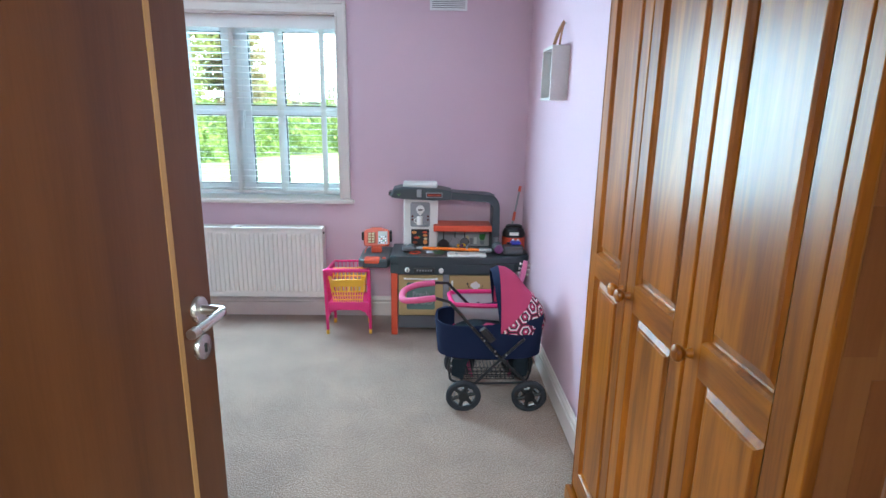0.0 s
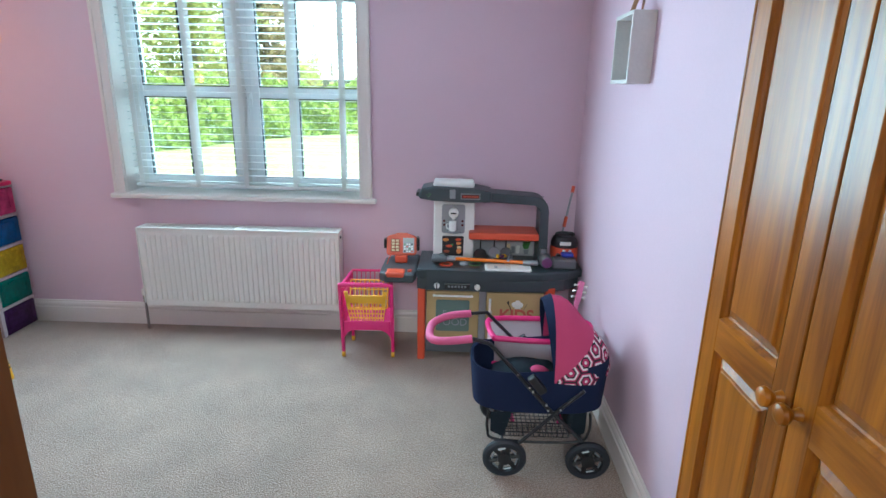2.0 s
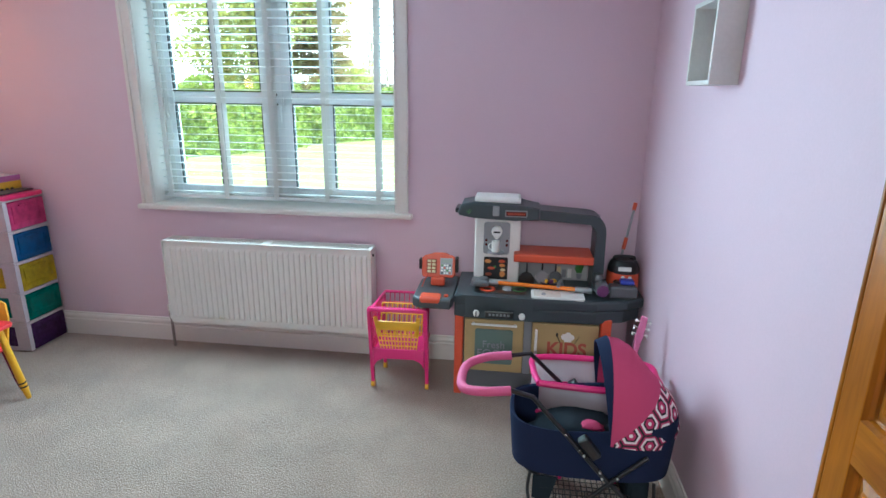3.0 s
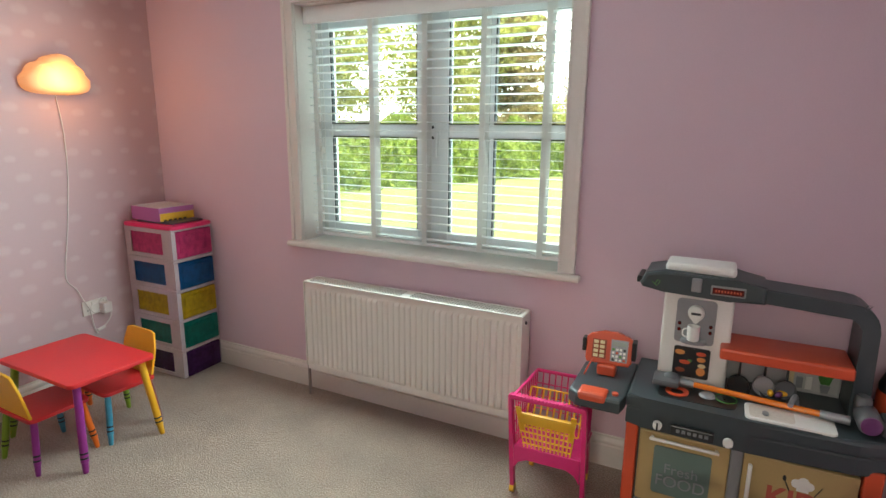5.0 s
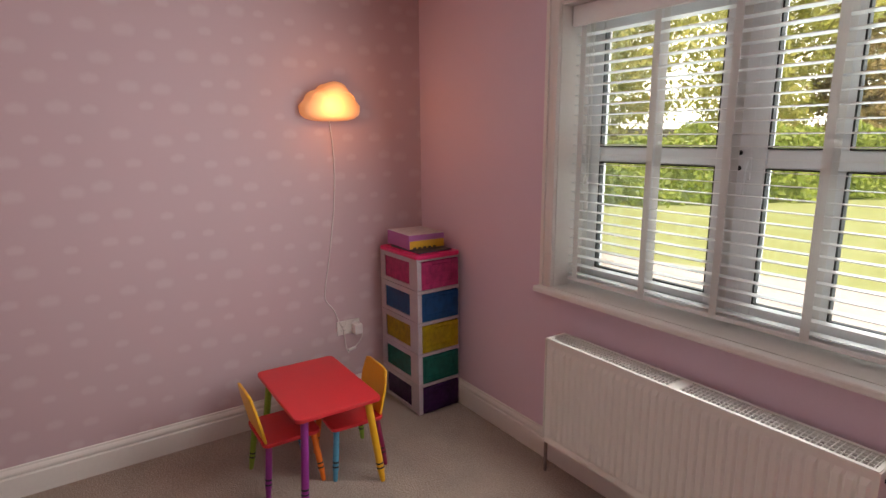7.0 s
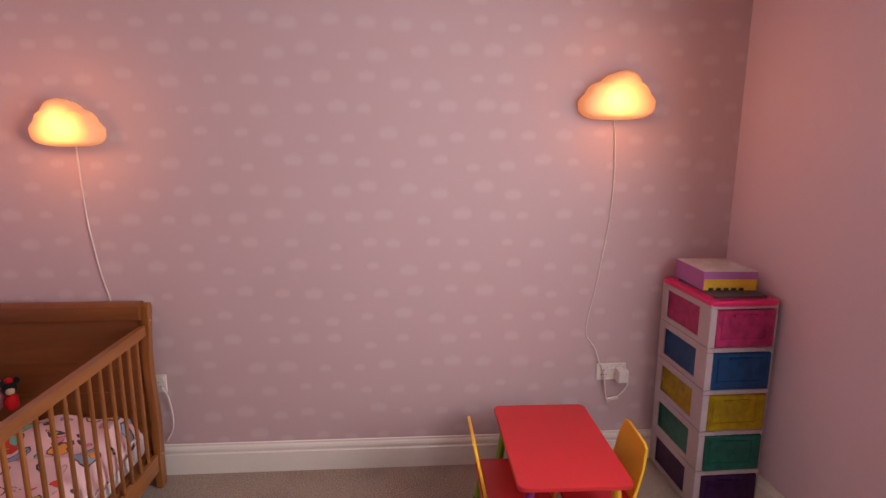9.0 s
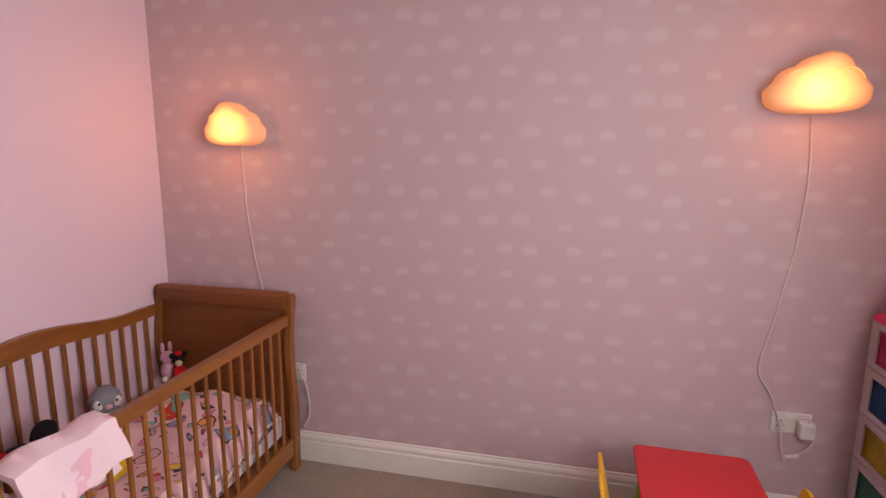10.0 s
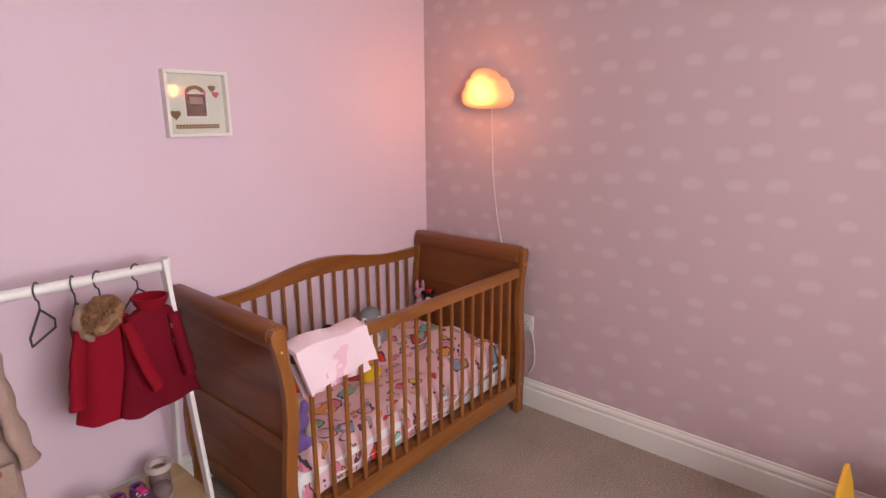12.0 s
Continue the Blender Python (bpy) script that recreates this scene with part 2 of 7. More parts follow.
def part(name, bm, mat, parent=None, label="", smooth=False):
    me = bpy.data.meshes.new(name)
    bmesh.ops.recalc_face_normals(bm, faces=bm.faces)
    bm.to_mesh(me)
    bm.free()
    me.materials.append(mat)
    if smooth:
        for p in me.polygons:
            p.use_smooth = True
        me.set_sharp_from_angle(angle=radians(40))
    ob = new(name, me)
    if parent:
        ob.parent = parent
    return tagged(ob, label)


def structure(name, bm, mat, label="", smooth=False):
    return tagged(part(name, bm, mat, None, label, smooth), kind="structure")


def box(bm, x0, x1, y0, y1, z0, z1, bevel=0.0, m=None, seg=2):
    r = bmesh.ops.create_cube(bm, size=1)
    vs = r["verts"]
    for v in vs:
        v.co = Vector(((x0 + x1) / 2 + v.co.x * (x1 - x0), (y0 + y1) / 2 + v.co.y * (y1 - y0), (z0 + z1) / 2 + v.co.z * (z1 - z0)))
    if bevel:
        es = list({e for v in vs for e in v.link_edges})
        r2 = bmesh.ops.bevel(bm, geom=es, offset=bevel, segments=seg, profile=0.5, affect='EDGES')
        vs = list({v for f in r2["faces"] for v in f.verts} | {v for v in vs if v.is_valid})
    if m is not None:
        bmesh.ops.transform(bm, matrix=m, verts=[v for v in vs if v.is_valid])
    return bm


def rod(bm, a, b, r0, r1=None, n=10):
    """A straight bar with round section from a to b."""
    a, b = Vector(a), Vector(b)
    r1 = r0 if r1 is None else r1
    q = (b - a).to_track_quat('Z', 'Y')
    rings = []
    for p, r in ((a, r0), (b, r1)):
        rings.append([bm.verts.new(p + q @ Vector((r * math.cos(2 * math.pi * i / n), r * math.sin(2 * math.pi * i / n), 0))) for i in range(n)])
    for i in range(n):
        j = (i + 1) % n
        bm.faces.new((rings[0][i], rings[0][j], rings[1][j], rings[1][i]))
    bm.faces.new(rings[0][::-1]), bm.faces.new(rings[1])
    return bm


def tube(bm, pts, r, n=8, flat=1.0):
    """A bent bar through the points; r is one radius or one for each point."""
    pts = [Vector(p) for p in pts]
    rr = r if isinstance(r, (list, tuple)) else [r] * len(pts)
    rings, up = [], None
    for i, p in enumerate(pts):
        d = (pts[min(i + 1, len(pts) - 1)] - pts[max(i - 1, 0)]).normalized()
        if up is None:
            up = d.orthogonal().normalized()
        up = (up - d * up.dot(d)).normalized()
        side = d.cross(up)
        rings.append([bm.verts.new(p + (up * math.cos(2 * math.pi * k / n) + side * math.sin(2 * math.pi * k / n) * flat) * rr[i]) for k in range(n)])
    for a, b in zip(rings, rings[1:]):
        for i in range(n):
            j = (i + 1) % n
            bm.faces.new((a[i], a[j], b[j], b[i]))
    bm.faces.new(rings[0][::-1]), bm.faces.new(rings[-1])
    return bm


def smooth_path(pts, k=6):
    """Catmull-Rom through the points."""
    pts = [Vector(p) for p in pts]
    out = []
    for i in range(len(pts) - 1):
        p0, p1, p2, p3 = pts[max(i - 1, 0)], pts[i], pts[i + 1], pts[min(i + 2, len(pts) - 1)]
        for j in range(k):
            t = j / k
            out.append(0.5 * ((2 * p1) + (p2 - p0) * t + (2 * p0 - 5 * p1 + 4 * p2 - p3) * t * t + (3 * p1 - p0 - 3 * p2 + p3) * t ** 3))
    return out + [pts[-1]]


def slab(bm, outline, axis, a, b, bevel=0.0):
    """A flat outline (pairs in the two other axes, in order) given thickness from a to b along the axis."""
    def at(p, q, w):
        return {"x": (w, p, q), "y": (p, w, q), "z": (p, q, w)}[axis]
    lo = [bm.verts.new(at(p, q, a)) for p, q in outline]
    hi = [bm.verts.new(at(p, q, b)) for p, q in outline]
    n = len(outline)
    f0, f1 = bm.faces.new(lo[::-1]), bm.faces.new(hi)
    for i in range(n):
        j = (i + 1) % n
        bm.faces.new((lo[i], lo[j], hi[j], hi[i]))
    if bevel:
        bmesh.ops.bevel(bm, geom=list(f0.edges) + list(f1.edges), offset=bevel, segments=2, profile=0.5, affect='EDGES')
    return bm


def disc_outline(cx, cy, rx, ry=None, n=20):
    ry = rx if ry is None else ry
    return [(cx + rx * math.cos(2 * math.pi * i / n), cy + ry * math.sin(2 * math.pi * i / n)) for i in range(n)]


def round_rect(x0, x1, y0, y1, r, k=4):
    out = []
    for cx, cy, a0 in ((x1 - r, y1 - r, 0), (x0 + r, y1 - r, 90), (x0 + r, y0 + r, 180), (x1 - r, y0 + r, 270)):
        for i in range(k + 1):
            a = radians(a0 + 90 * i / k)
            out.append((cx + r * math.cos(a), cy + r * math.sin(a)))
    return out


def blob(bm, c, r, lump=0.0, seg=12, m=None):
    """A soft body about c with radii r, with uneven skin."""
    res = bmesh.ops.create_uvsphere(bm, u_segments=seg * 2, v_segments=seg, radius=1)
    for v in res["verts"]:
        k = 1 + lump * noise.noise(v.co * 2.3 + Vector(c) * 9)
        p = Vector((v.co.x * r[0] * k, v.co.y * r[1] * k, v.co.z * r[2] * k))
        v.co = (m @ p if m is not None else p) + Vector(c)
    return bm


def lathe(bm, prof, origin, axis="z", n=20, hollow=False):
    """Turned about the axis: pairs of radius and height."""
    o = Vector(origin)
    rings = []
    for r, h in prof:
        ring = []
        for i in range(n):
            a = 2 * math.pi * i / n
            c, s = r * math.cos(a), r * math.sin(a)
            ring.append(bm.verts.new(o + Vector({"z": (c, s, h), "x": (h, c, s), "y": (c, h, s)}[axis])))
        rings.append(ring)
    for p, q in zip(rings, rings[1:]):
        for i in range(n):
            j = (i + 1) % n
            bm.faces.new((p[i], p[j], q[j], q[i]))
    if hollow:
        for i in range(n):
            j = (i + 1) % n
            bm.faces.new((rings[-1][i], rings[-1][j], rings[0][j], rings[0][i]))
    else:
        bm.faces.new(rings[0][::-1]), bm.faces.new(rings[-1])
    return bm


def B():
    return bmesh.new()

# ---- the room ----
WX, EX, NY, SY, HZ = -3.085, 0.853, 4.20, 0.82, 2.45
WARD_END = 2.135
WIN = (-1.938, -0.475, 0.885, 2.135)  # opening: x0, x1, z0, z1
structure("floor", box(B(), -3.3, 1.45, -2.6, 4.35, -0.12, 0.0), CARPET, "beige twist-pile carpet over the whole bedroom floor")
structure("ceiling", box(B(), -3.3, 1.45, -2.6, 4.55, HZ, HZ + 0.12), CEIL, "plain white painted ceiling")
bm = B()
FX0, FX1 = WIN[0] - 0.025, WIN[1] + 0.085  # rebate behind the plaster that takes the frame
box(bm, -3.3, WIN[0], NY, NY + 0.196, 0, HZ)
box(bm, WIN[1], 1.45, NY, NY + 0.196, 0, HZ)
box(bm, WIN[0], WIN[1], NY, NY + 0.196, 0, WIN[2] - 0.03)
box(bm, WIN[0], WIN[1], NY, NY + 0.196, WIN[3], HZ)
box(bm, -3.3, FX0, NY + 0.196, NY + 0.32, 0, HZ)
box(bm, FX1, 1.45, NY + 0.196, NY + 0.32, 0, HZ)
box(bm, FX0, FX1, NY + 0.196, NY + 0.32, 0, WIN[2] - 0.03)
box(bm, FX0, FX1, NY + 0.196, NY + 0.32, WIN[3], HZ)
structure("wall_north", bm, WALL, "lilac painted wall with the window")
structure("wall_west", box(B(), WX - 0.15, WX, SY - 0.15, NY, 0, HZ), PAPERM, "dusty pink wallpaper with small pale clouds")
structure("wall_south", box(B(), WX, -0.95, SY - 0.15, SY, 0, HZ), WALL, "lilac painted wall behind the cot")
bm = B()
box(bm, -1.10, -0.385, 0.34, 0.46, 0, HZ)
box(bm, 0.42, 1.45, 0.34, 0.46, 0, HZ)
box(bm, -0.385, 0.42, 0.34, 0.46, 2.04, HZ)
structure("wall_entrance", bm, WALL, "lilac painted wall with the doorway")
structure("wall_return", box(B(), -1.10, -0.95, 0.46, SY - 0.15, 0, HZ), WALL, "short lilac painted return wall")
bm = B()
box(bm, EX, EX + 0.15, WARD_END, NY, 0, HZ)
box(bm, 1.345, 1.45, 0.46, WARD_END, 0, HZ)
box(bm, EX + 0.15, 1.345, WARD_END, WARD_END + 0.12, 0, HZ)
structure("wall_east", bm, WALL, "lilac painted wall beside the wardrobe")
bm = B()
box(bm, -1.4, -1.28, -2.6, 0.34, 0, HZ)
box(bm, 1.33, 1.45, -2.6, 0.34, 0, HZ)
box(bm, -1.28, 1.33, -2.6, -2.48, 0, HZ)
structure("hall_wall", bm, CEIL, "plain pale wall of the landing")

# skirting: moulded board
SK = [(0, 0), (0.018, 0), (0.018, 0.100), (0.012, 0.106), (0.012, 0.110), (0.016, 0.115), (0.016, 0.124), (0.012, 0.133), (0.007, 0.139), (0.006, 0.147), (0, 0.150)]


def skirting(p, q, out):
    """Board from p to q along a wall; out points into the room."""
    bm = B()
    ends = []
    for (x, y) in (p, q):
        ends.append([bm.verts.new((x + out[0] * d, y + out[1] * d, z)) for d, z in SK])
    n = len(SK)
    for i in range(n):
        j = (i + 1) % n
        bm.faces.new((ends[0][i], ends[0][j], ends[1][j], ends[1][i]))
    bm.faces.new(ends[0]), bm.faces.new(ends[1][::-1])
    return structure("baseboard", bm, TRIM, "white gloss moulded skirting board")


skirting((WX + 0.02, NY), (EX - 0.02, NY), (0, -1))
skirting((WX, SY), (WX, NY), (1, 0))
skirting((WX + 0.02, SY), (-0.95, SY), (0, 1))
skirting((EX, WARD_END), (EX, NY), (-1, 0))
skirting((0.50, 0.46), (1.345, 0.46), (0, 1))

# ---- window ----
x0, x1, z0, z1 = WIN
win = thing("window", ((x0 + x1) / 2, NY + 0.2, z0), "white double casement window with moulded surround facing the garden", "window")
win["kind"] = "structure"


def lp(name, bm, mat, label="", parent=win):
    bmesh.ops.translate(bm, verts=bm.verts, vec=-win.matrix_basis.translation)
    return part(name, bm, mat, parent, label)


bm = B()
for a, b in ((x0 - 0.070, x0), (x1, x1 + 0.075)):
    box(bm, a, b, NY - 0.014, NY, z0, z1 + 0.075)
    o = a if b == x0 else b - 0.02
    box(bm, o, o + 0.02, NY - 0.024, NY - 0.014, z0, z1 + 0.075, 0.003)
    i = b - 0.012 if b == x0 else a
    box(bm, i, i + 0.012, NY - 0.019, NY - 0.014, z0, z1 + 0.012, 0.002)
box(bm, x0, x1, NY - 0.014, NY, z1, z1 + 0.075)
box(bm, x0 - 0.055, x1 + 0.055, NY - 0.024, NY - 0.014, z1 + 0.055, z1 + 0.075, 0.003)
box(bm, x0, x1, NY - 0.019, NY - 0.014, z1, z1 + 0.012, 0.002)
lp("window_casing", bm, TRIM, "white moulded casing")
bm = B()
box(bm, x0 + 0.001, x1 - 0.001, NY - 0.012, NY + 0.235, z0 - 0.028, z0)
box(bm, x0 - 0.076, x1 + 0.105, NY - 0.062, NY - 0.012, z0 - 0.028, z0, 0.008)
lp("window_sill", bm, TRIM, "white painted sill board with rounded nose")
bm = B()
box(bm, x0 - 0.004, x0 + 0.004, NY, NY + 0.196, z0, z1)
box(bm, x1 - 0.004, x1 + 0.004, NY, NY + 0.196, z0, z1)
box(bm, x0 + 0.004, x1 - 0.004, NY, NY + 0.196, z1 - 0.008, z1)
lp("reveal_lining", bm, TRIM, "white painted reveal")
FY0, FY1 = NY + 0.20, NY + 0.265
bm = B()
box(bm, FX0, FX0 + 0.050, FY0, FY1, z0 - 0.02, z1, 0.003)
box(bm, FX1 - 0.050, FX1, FY0, FY1, z0 - 0.02, z1, 0.003)
box(bm, FX0 + 0.050, FX1 - 0.050, FY0, FY1, z0 - 0.02, z0 + 0.045, 0.003)
box(bm, FX0 + 0.050, FX1 - 0.050, FY0, FY1, z1 - 0.055, z1, 0.003)
box(bm, -1.265, -1.160, FY0, FY1, z0 + 0.045, z1 - 0.055, 0.003)
lp("window_frame", bm, UPVC, "white plastic outer frame")


def sash(a, b, bar, proud):
    y0, y1 = FY0 - proud, FY1 - proud - 0.012
    za, zb = z0 + 0.03, z1 - 0.05
    bm = B()
    box(bm, a, a + 0.055, y0, y1, za, zb, 0.004)
    box(bm, b - 0.055, b, y0, y1, za, zb, 0.004)
    box(bm, a + 0.055, b - 0.055, y0, y1, za, za + 0.05, 0.004)
    box(bm, a + 0.055, b - 0.055, y0, y1, zb - 0.05, zb, 0.004)
    s = lp("sash", bm, UPVC, "white casement with glazing bars")
    bm = B()
    box(bm, a + 0.055, b - 0.055, y0 + 0.008, y1 - 0.008, 1.462, 1.528, 0.004)
    box(bm, bar - 0.014, bar + 0.014, y0 + 0.012, y1 - 0.012, za + 0.05, 1.462, 0.003)
    box(bm, bar - 0.014, bar + 0.014, y0 + 0.012, y1 - 0.012, 1.528, zb - 0.05, 0.003)
    lp("glazing_bar", bm, UPVC, "", s)
    bm = B()
    for u0, u1 in ((a + 0.055, bar - 0.014), (bar + 0.014, b - 0.055)):
        for w0, w1 in ((za + 0.05, 1.462), (1.528, zb - 0.05)):
            for q in ((u0, u0 + 0.006, w0, w1), (u1 - 0.006, u1, w0, w1), (u0, u1, w0, w0 + 0.005), (u0, u1, w1 - 0.005, w1)):
                box(bm, q[0], q[1], y0 + 0.004, y0 + 0.03, q[2], q[3])
    lp("rubber_seal", bm, SEAL, "", s)
    for u0, u1 in ((a + 0.055, bar - 0.014), (bar + 0.014, b - 0.055)):
        for w0, w1 in ((za + 0.05, 1.462), (1.528, zb - 0.05)):
            g = lp("pane", box(B(), u0, u1, y0 + 0.018, y0 + 0.022, w0, w1), GLASS, "clear glass pane", s)
            g.visible_shadow = False
    return s


sash(-1.926, -1.262, -1.590, 0.0)
sb = sash(-1.182, -0.420, -0.895, 0.014)
bm = B()
box(bm, -1.195, -1.172, FY0 - 0.026, FY0 - 0.014, 1.42, 1.50, 0.003)
tube(bm, [(-1.183, FY0 - 0.03, 1.485), (-1.183, FY0 - 0.045, 1.45), (-1.183, FY0 - 0.045, 1.36)], [0.007, 0.007, 0.005], 8)
lp("window_handle", bm, UPVC, "white lever handle", sb)
bm = B()
for zz in (1.46, 1.515):
    lathe(bm, [(0.006, 0), (0.009, 0.004), (0.009, 0.01), (0.004, 0.014)], (-1.222, FY0 - 0.016, zz), "y", 10)
lp("lock_button", bm, SEAL, "small black lock button", sb)

# ---- blind ----
blind = thing("venetian_blind", ((x0 + x1) / 2, NY + 0.10, z1 - 0.01), "white wooden venetian blind, lowered with its slats open", "blind", )
BY = 0.0
part("valance", box(B(), x0 - blind.location.x + 0.01, x1 - blind.location.x - 0.01, -0.045, -0.030, -0.085, 0.0, 0.004), BLIND, blind, "white moulded valance board")
part("headrail", box(B(), x0 - blind.location.x + 0.012, x1 - blind.location.x - 0.012, -0.028, 0.028, -0.05, -0.002, 0.002), BLIND, blind)
bx0, bx1 = x0 - blind.location.x + 0.02, x1 - blind.location.x - 0.02
SL0, PITCH = 0.945 - (z1 - 0.01), 0.0425
slat_me = None
NS = 26
for i in range(NS):
    z = SL0 + i * PITCH
    if z > -0.09:
        break
    if slat_me is None:
        bm = B()
        box(bm, bx0, bx1, -0.025, 0.025, -0.0013, 0.0013)
        bmesh.ops.rotate(bm, verts=bm.verts, cent=(0, 0, 0), matrix=Matrix.Rotation(radians(-3), 3, 'X'))
        s = part("slat", bm, BLIND, blind)
        slat_me = s.data
    else:
        s = new("slat", slat_me)
        s.parent = blind
    s.location = (0, 0, z)
part("bottom_rail", box(B(), bx0, bx1, -0.026, 0.026, SL0 - 0.032, SL0 - 0.014, 0.004), BLIND, blind, "thick white bottom rail")
for tx in (-1.875, -1.515, -1.205, -0.895, -0.590):
    t = tx - blind.location.x
    bm = B()
    box(bm, t - 0.014, t + 0.014, -0.0285, -0.0275, SL0 - 0.03, -0.05)
    box(bm, t - 0.014, t + 0.014, 0.0275, 0.0285, SL0 - 0.03, -0.05)
    part("ladder_tape", bm, TAPE, blind, "white cloth ladder tape")
bm = B()
for cx, zz in ((-1.83, -0.72), (-1.815, -0.83)):
    t = cx - blind.location.x
    rod(bm, (t, -0.035, -0.06), (t, -0.035, zz), 0.0012, n=5)
    lathe(bm, [(0.002, 0), (0.007, -0.008), (0.008, -0.03), (0.004, -0.036)], (t, -0.035, zz), "z", 8)
part("pull_cord", bm, TAPE, blind, "thin pull cord with acorn ends")

# ---- vent ----
vent = thing("wall_vent", (0.285, NY, 2.235), "white plastic louvred wall vent", "vent")
bm = B()
for q in ((-0.125, -0.110, -0.07, 0.07), (0.110, 0.125, -0.07, 0.07), (-0.11, 0.11, 0.055, 0.07), (-0.11, 0.11, -0.07, -0.055)):
    box(bm, q[0], q[1], -0.014, 0, q[2], q[3])
part("frame", bm, UPVC, vent)
part("backing", box(B(), -0.11, 0.11, -0.003, 0.0, -0.055, 0.055), SEAL, vent, "dark backing")
for i in range(9):
    bm = B()
    box(bm, -0.11, 0.11, -0.010, -0.004, -0.050 + i * 0.0122, -0.0425 + i * 0.0122)
    part("slat", bm, UPVC, vent)

# ---- radiator ----
rad = thing("radiator", (-1.210, NY, 0.0), "cream-white ribbed radiator with grille top under the window", "radiator")
RW, RZ0, RZ1 = 0.619, 0.185, 0.692
bm = B()
N = 37
ys = []
prof = []
for i in range(N):
    c = -RW + 0.032 + i * (2 * RW - 0.064) / (N - 1)
    w = (2 * RW - 0.064) / (N - 1)
    prof += [(c - w * 0.46, 0.0), (c - w * 0.26, -0.008), (c + w * 0.26, -0.008), (c + w * 0.46, 0.0)]
FYR = -0.145
rows = [(RZ0, 0), (RZ0 + 0.030, 0), (RZ0 + 0.050, 1), (RZ1 - 0.052, 1), (RZ1 - 0.032, 0), (RZ1 - 0.004, 0)]
xs = [(-RW, 0)] + prof + [(RW, 0)]
grid = [[bm.verts.new((x, FYR + 0.008 - (-d) * k * 1.0 + 0.0, z)) for x, d in xs] for z, k in rows]
for a, b in zip(grid, grid[1:]):
    for i in range(len(xs) - 1):
        bm.faces.new((a[i], a[i + 1], b[i + 1], b[i]))
part("front_panel", bm, RADI, rad, "ribbed cream-white steel panel")
bm = B()
box(bm, -RW, RW, FYR + 0.010, FYR + 0.022, RZ0, RZ1 - 0.004)
box(bm, -RW, RW, -0.045, -0.033, RZ0, RZ1 - 0.004)
part("back_panel", bm, RADI, rad)
for s in (-1, 1):
    a, b = sorted((s * RW, s * (RW + 0.004)))
    part("side_panel", box(B(), a, b, FYR - 0.002, -0.03, RZ0 + 0.02, RZ1), RADI, rad)
bm = B()
box(bm, -RW, RW, FYR - 0.002, FYR + 0.012, RZ1 - 0.003, RZ1 + 0.004)
box(bm, -RW, RW, -0.044, -0.030, RZ1 - 0.003, RZ1 + 0.004)
for xx in (-RW, -0.02, RW - 0.012):
    box(bm, xx, xx + 0.012 + (0.03 if xx == -0.02 else 0), FYR + 0.012, -0.044, RZ1 - 0.002, RZ1 + 0.003)
for i in range(76):
    c = -RW + 0.018 + i * (2 * RW - 0.036) / 75
    box(bm, c - 0.0011, c + 0.0011, FYR + 0.012, -0.044, RZ1 - 0.003, RZ1 + 0.002)
for i in range(1, 4):
    y = FYR + 0.012 + i * 0.0223
    box(bm, -RW + 0.012, RW - 0.012, y - 0.0013, y + 0.0013, RZ1 - 0.0025, RZ1 + 0.0024)
part("top_grille", bm, RADI, rad, "slotted top grille")
# Fins added in dark pipe grey so that the grille slots look shaded.
bm = B()
for i in range(42):
    c = -RW + 0.03 + i * (2 * RW - 0.06) / 41
    box(bm, c - 0.006, c + 0.006, FYR + 0.024, -0.047, RZ0 + 0.03, RZ1 - 0.022)
part("convector_fins", bm, COPPER, rad, "dull grey convector fins, added dark as shade in the grille slots")["kind"] = "stuff"
bm = B()
rod(bm, (-RW - 0.035, -0.09, 0.0), (-RW - 0.035, -0.09, 0.20), 0.0085)
part("pipe", bm, COPPER, rad, "dull grey-brown pipe into the floor")
bm = B()
rod(bm, (-RW - 0.035, -0.09, 0.19), (-RW - 0.035, -0.09, 0.235), 0.013)
rod(bm, (-RW - 0.035, -0.09, 0.215), (-RW + 0.002, -0.09, 0.215), 0.010)
part("valve", bm, STEEL, rad, "metal valve")
bm = B()
rod(bm, (RW, -0.09, 0.215), (RW + 0.03, -0.09, 0.215), 0.010)
rod(bm, (RW + 0.03, -0.09, 0.19), (RW + 0.03, -0.09, 0.245), 0.013)
part("valve", bm, STEEL, rad, "metal valve")
bm = B()
lathe(bm, [(0.014, 0.235), (0.017, 0.24), (0.016, 0.275), (0.010, 0.28)], (-RW - 0.035, -0.09, 0), "z", 14)
part("valve_cap", bm, TRIM, rad, "white cap")
bm = B()
rod(bm, (RW + 0.03, -0.09, 0.0), (RW + 0.03, -0.09, 0.19), 0.0085)
part("pipe", bm, COPPER, rad, "dull grey-brown pipe into the floor")
bm = B()
lathe(bm, [(0.008, 0.0), (0.008, 0.006), (0.004, 0.007)], (RW + 0.004, -0.10, 0.655), "x", 8)
part("bleed_plug", bm, SEAL, rad, "dark bleed plug")

# ---- door ----
DX, DY = -0.275, 1.293
HX, HY = -0.377, 0.480
ang = math.degrees(math.atan2(DY - HY, DX - HX))
DL = math.hypot(DY - HY, DX - HX)
door = thing("door_1", (HX, HY, 0.0), "open walnut-veneered door with pale inlay strip and steel lever", "door", turn=ang)
door["kind"] = "structure"
bm = B()
box(bm, 0, DL - 0.123, 0, 0.040, 0.008, 1.985, 0.0015)
box(bm, DL - 0.107, DL, 0, 0.040, 0.008, 1.985, 0.0015)
box(bm, DL - 0.123, DL - 0.107, 0.002, 0.038, 0.008, 1.985)
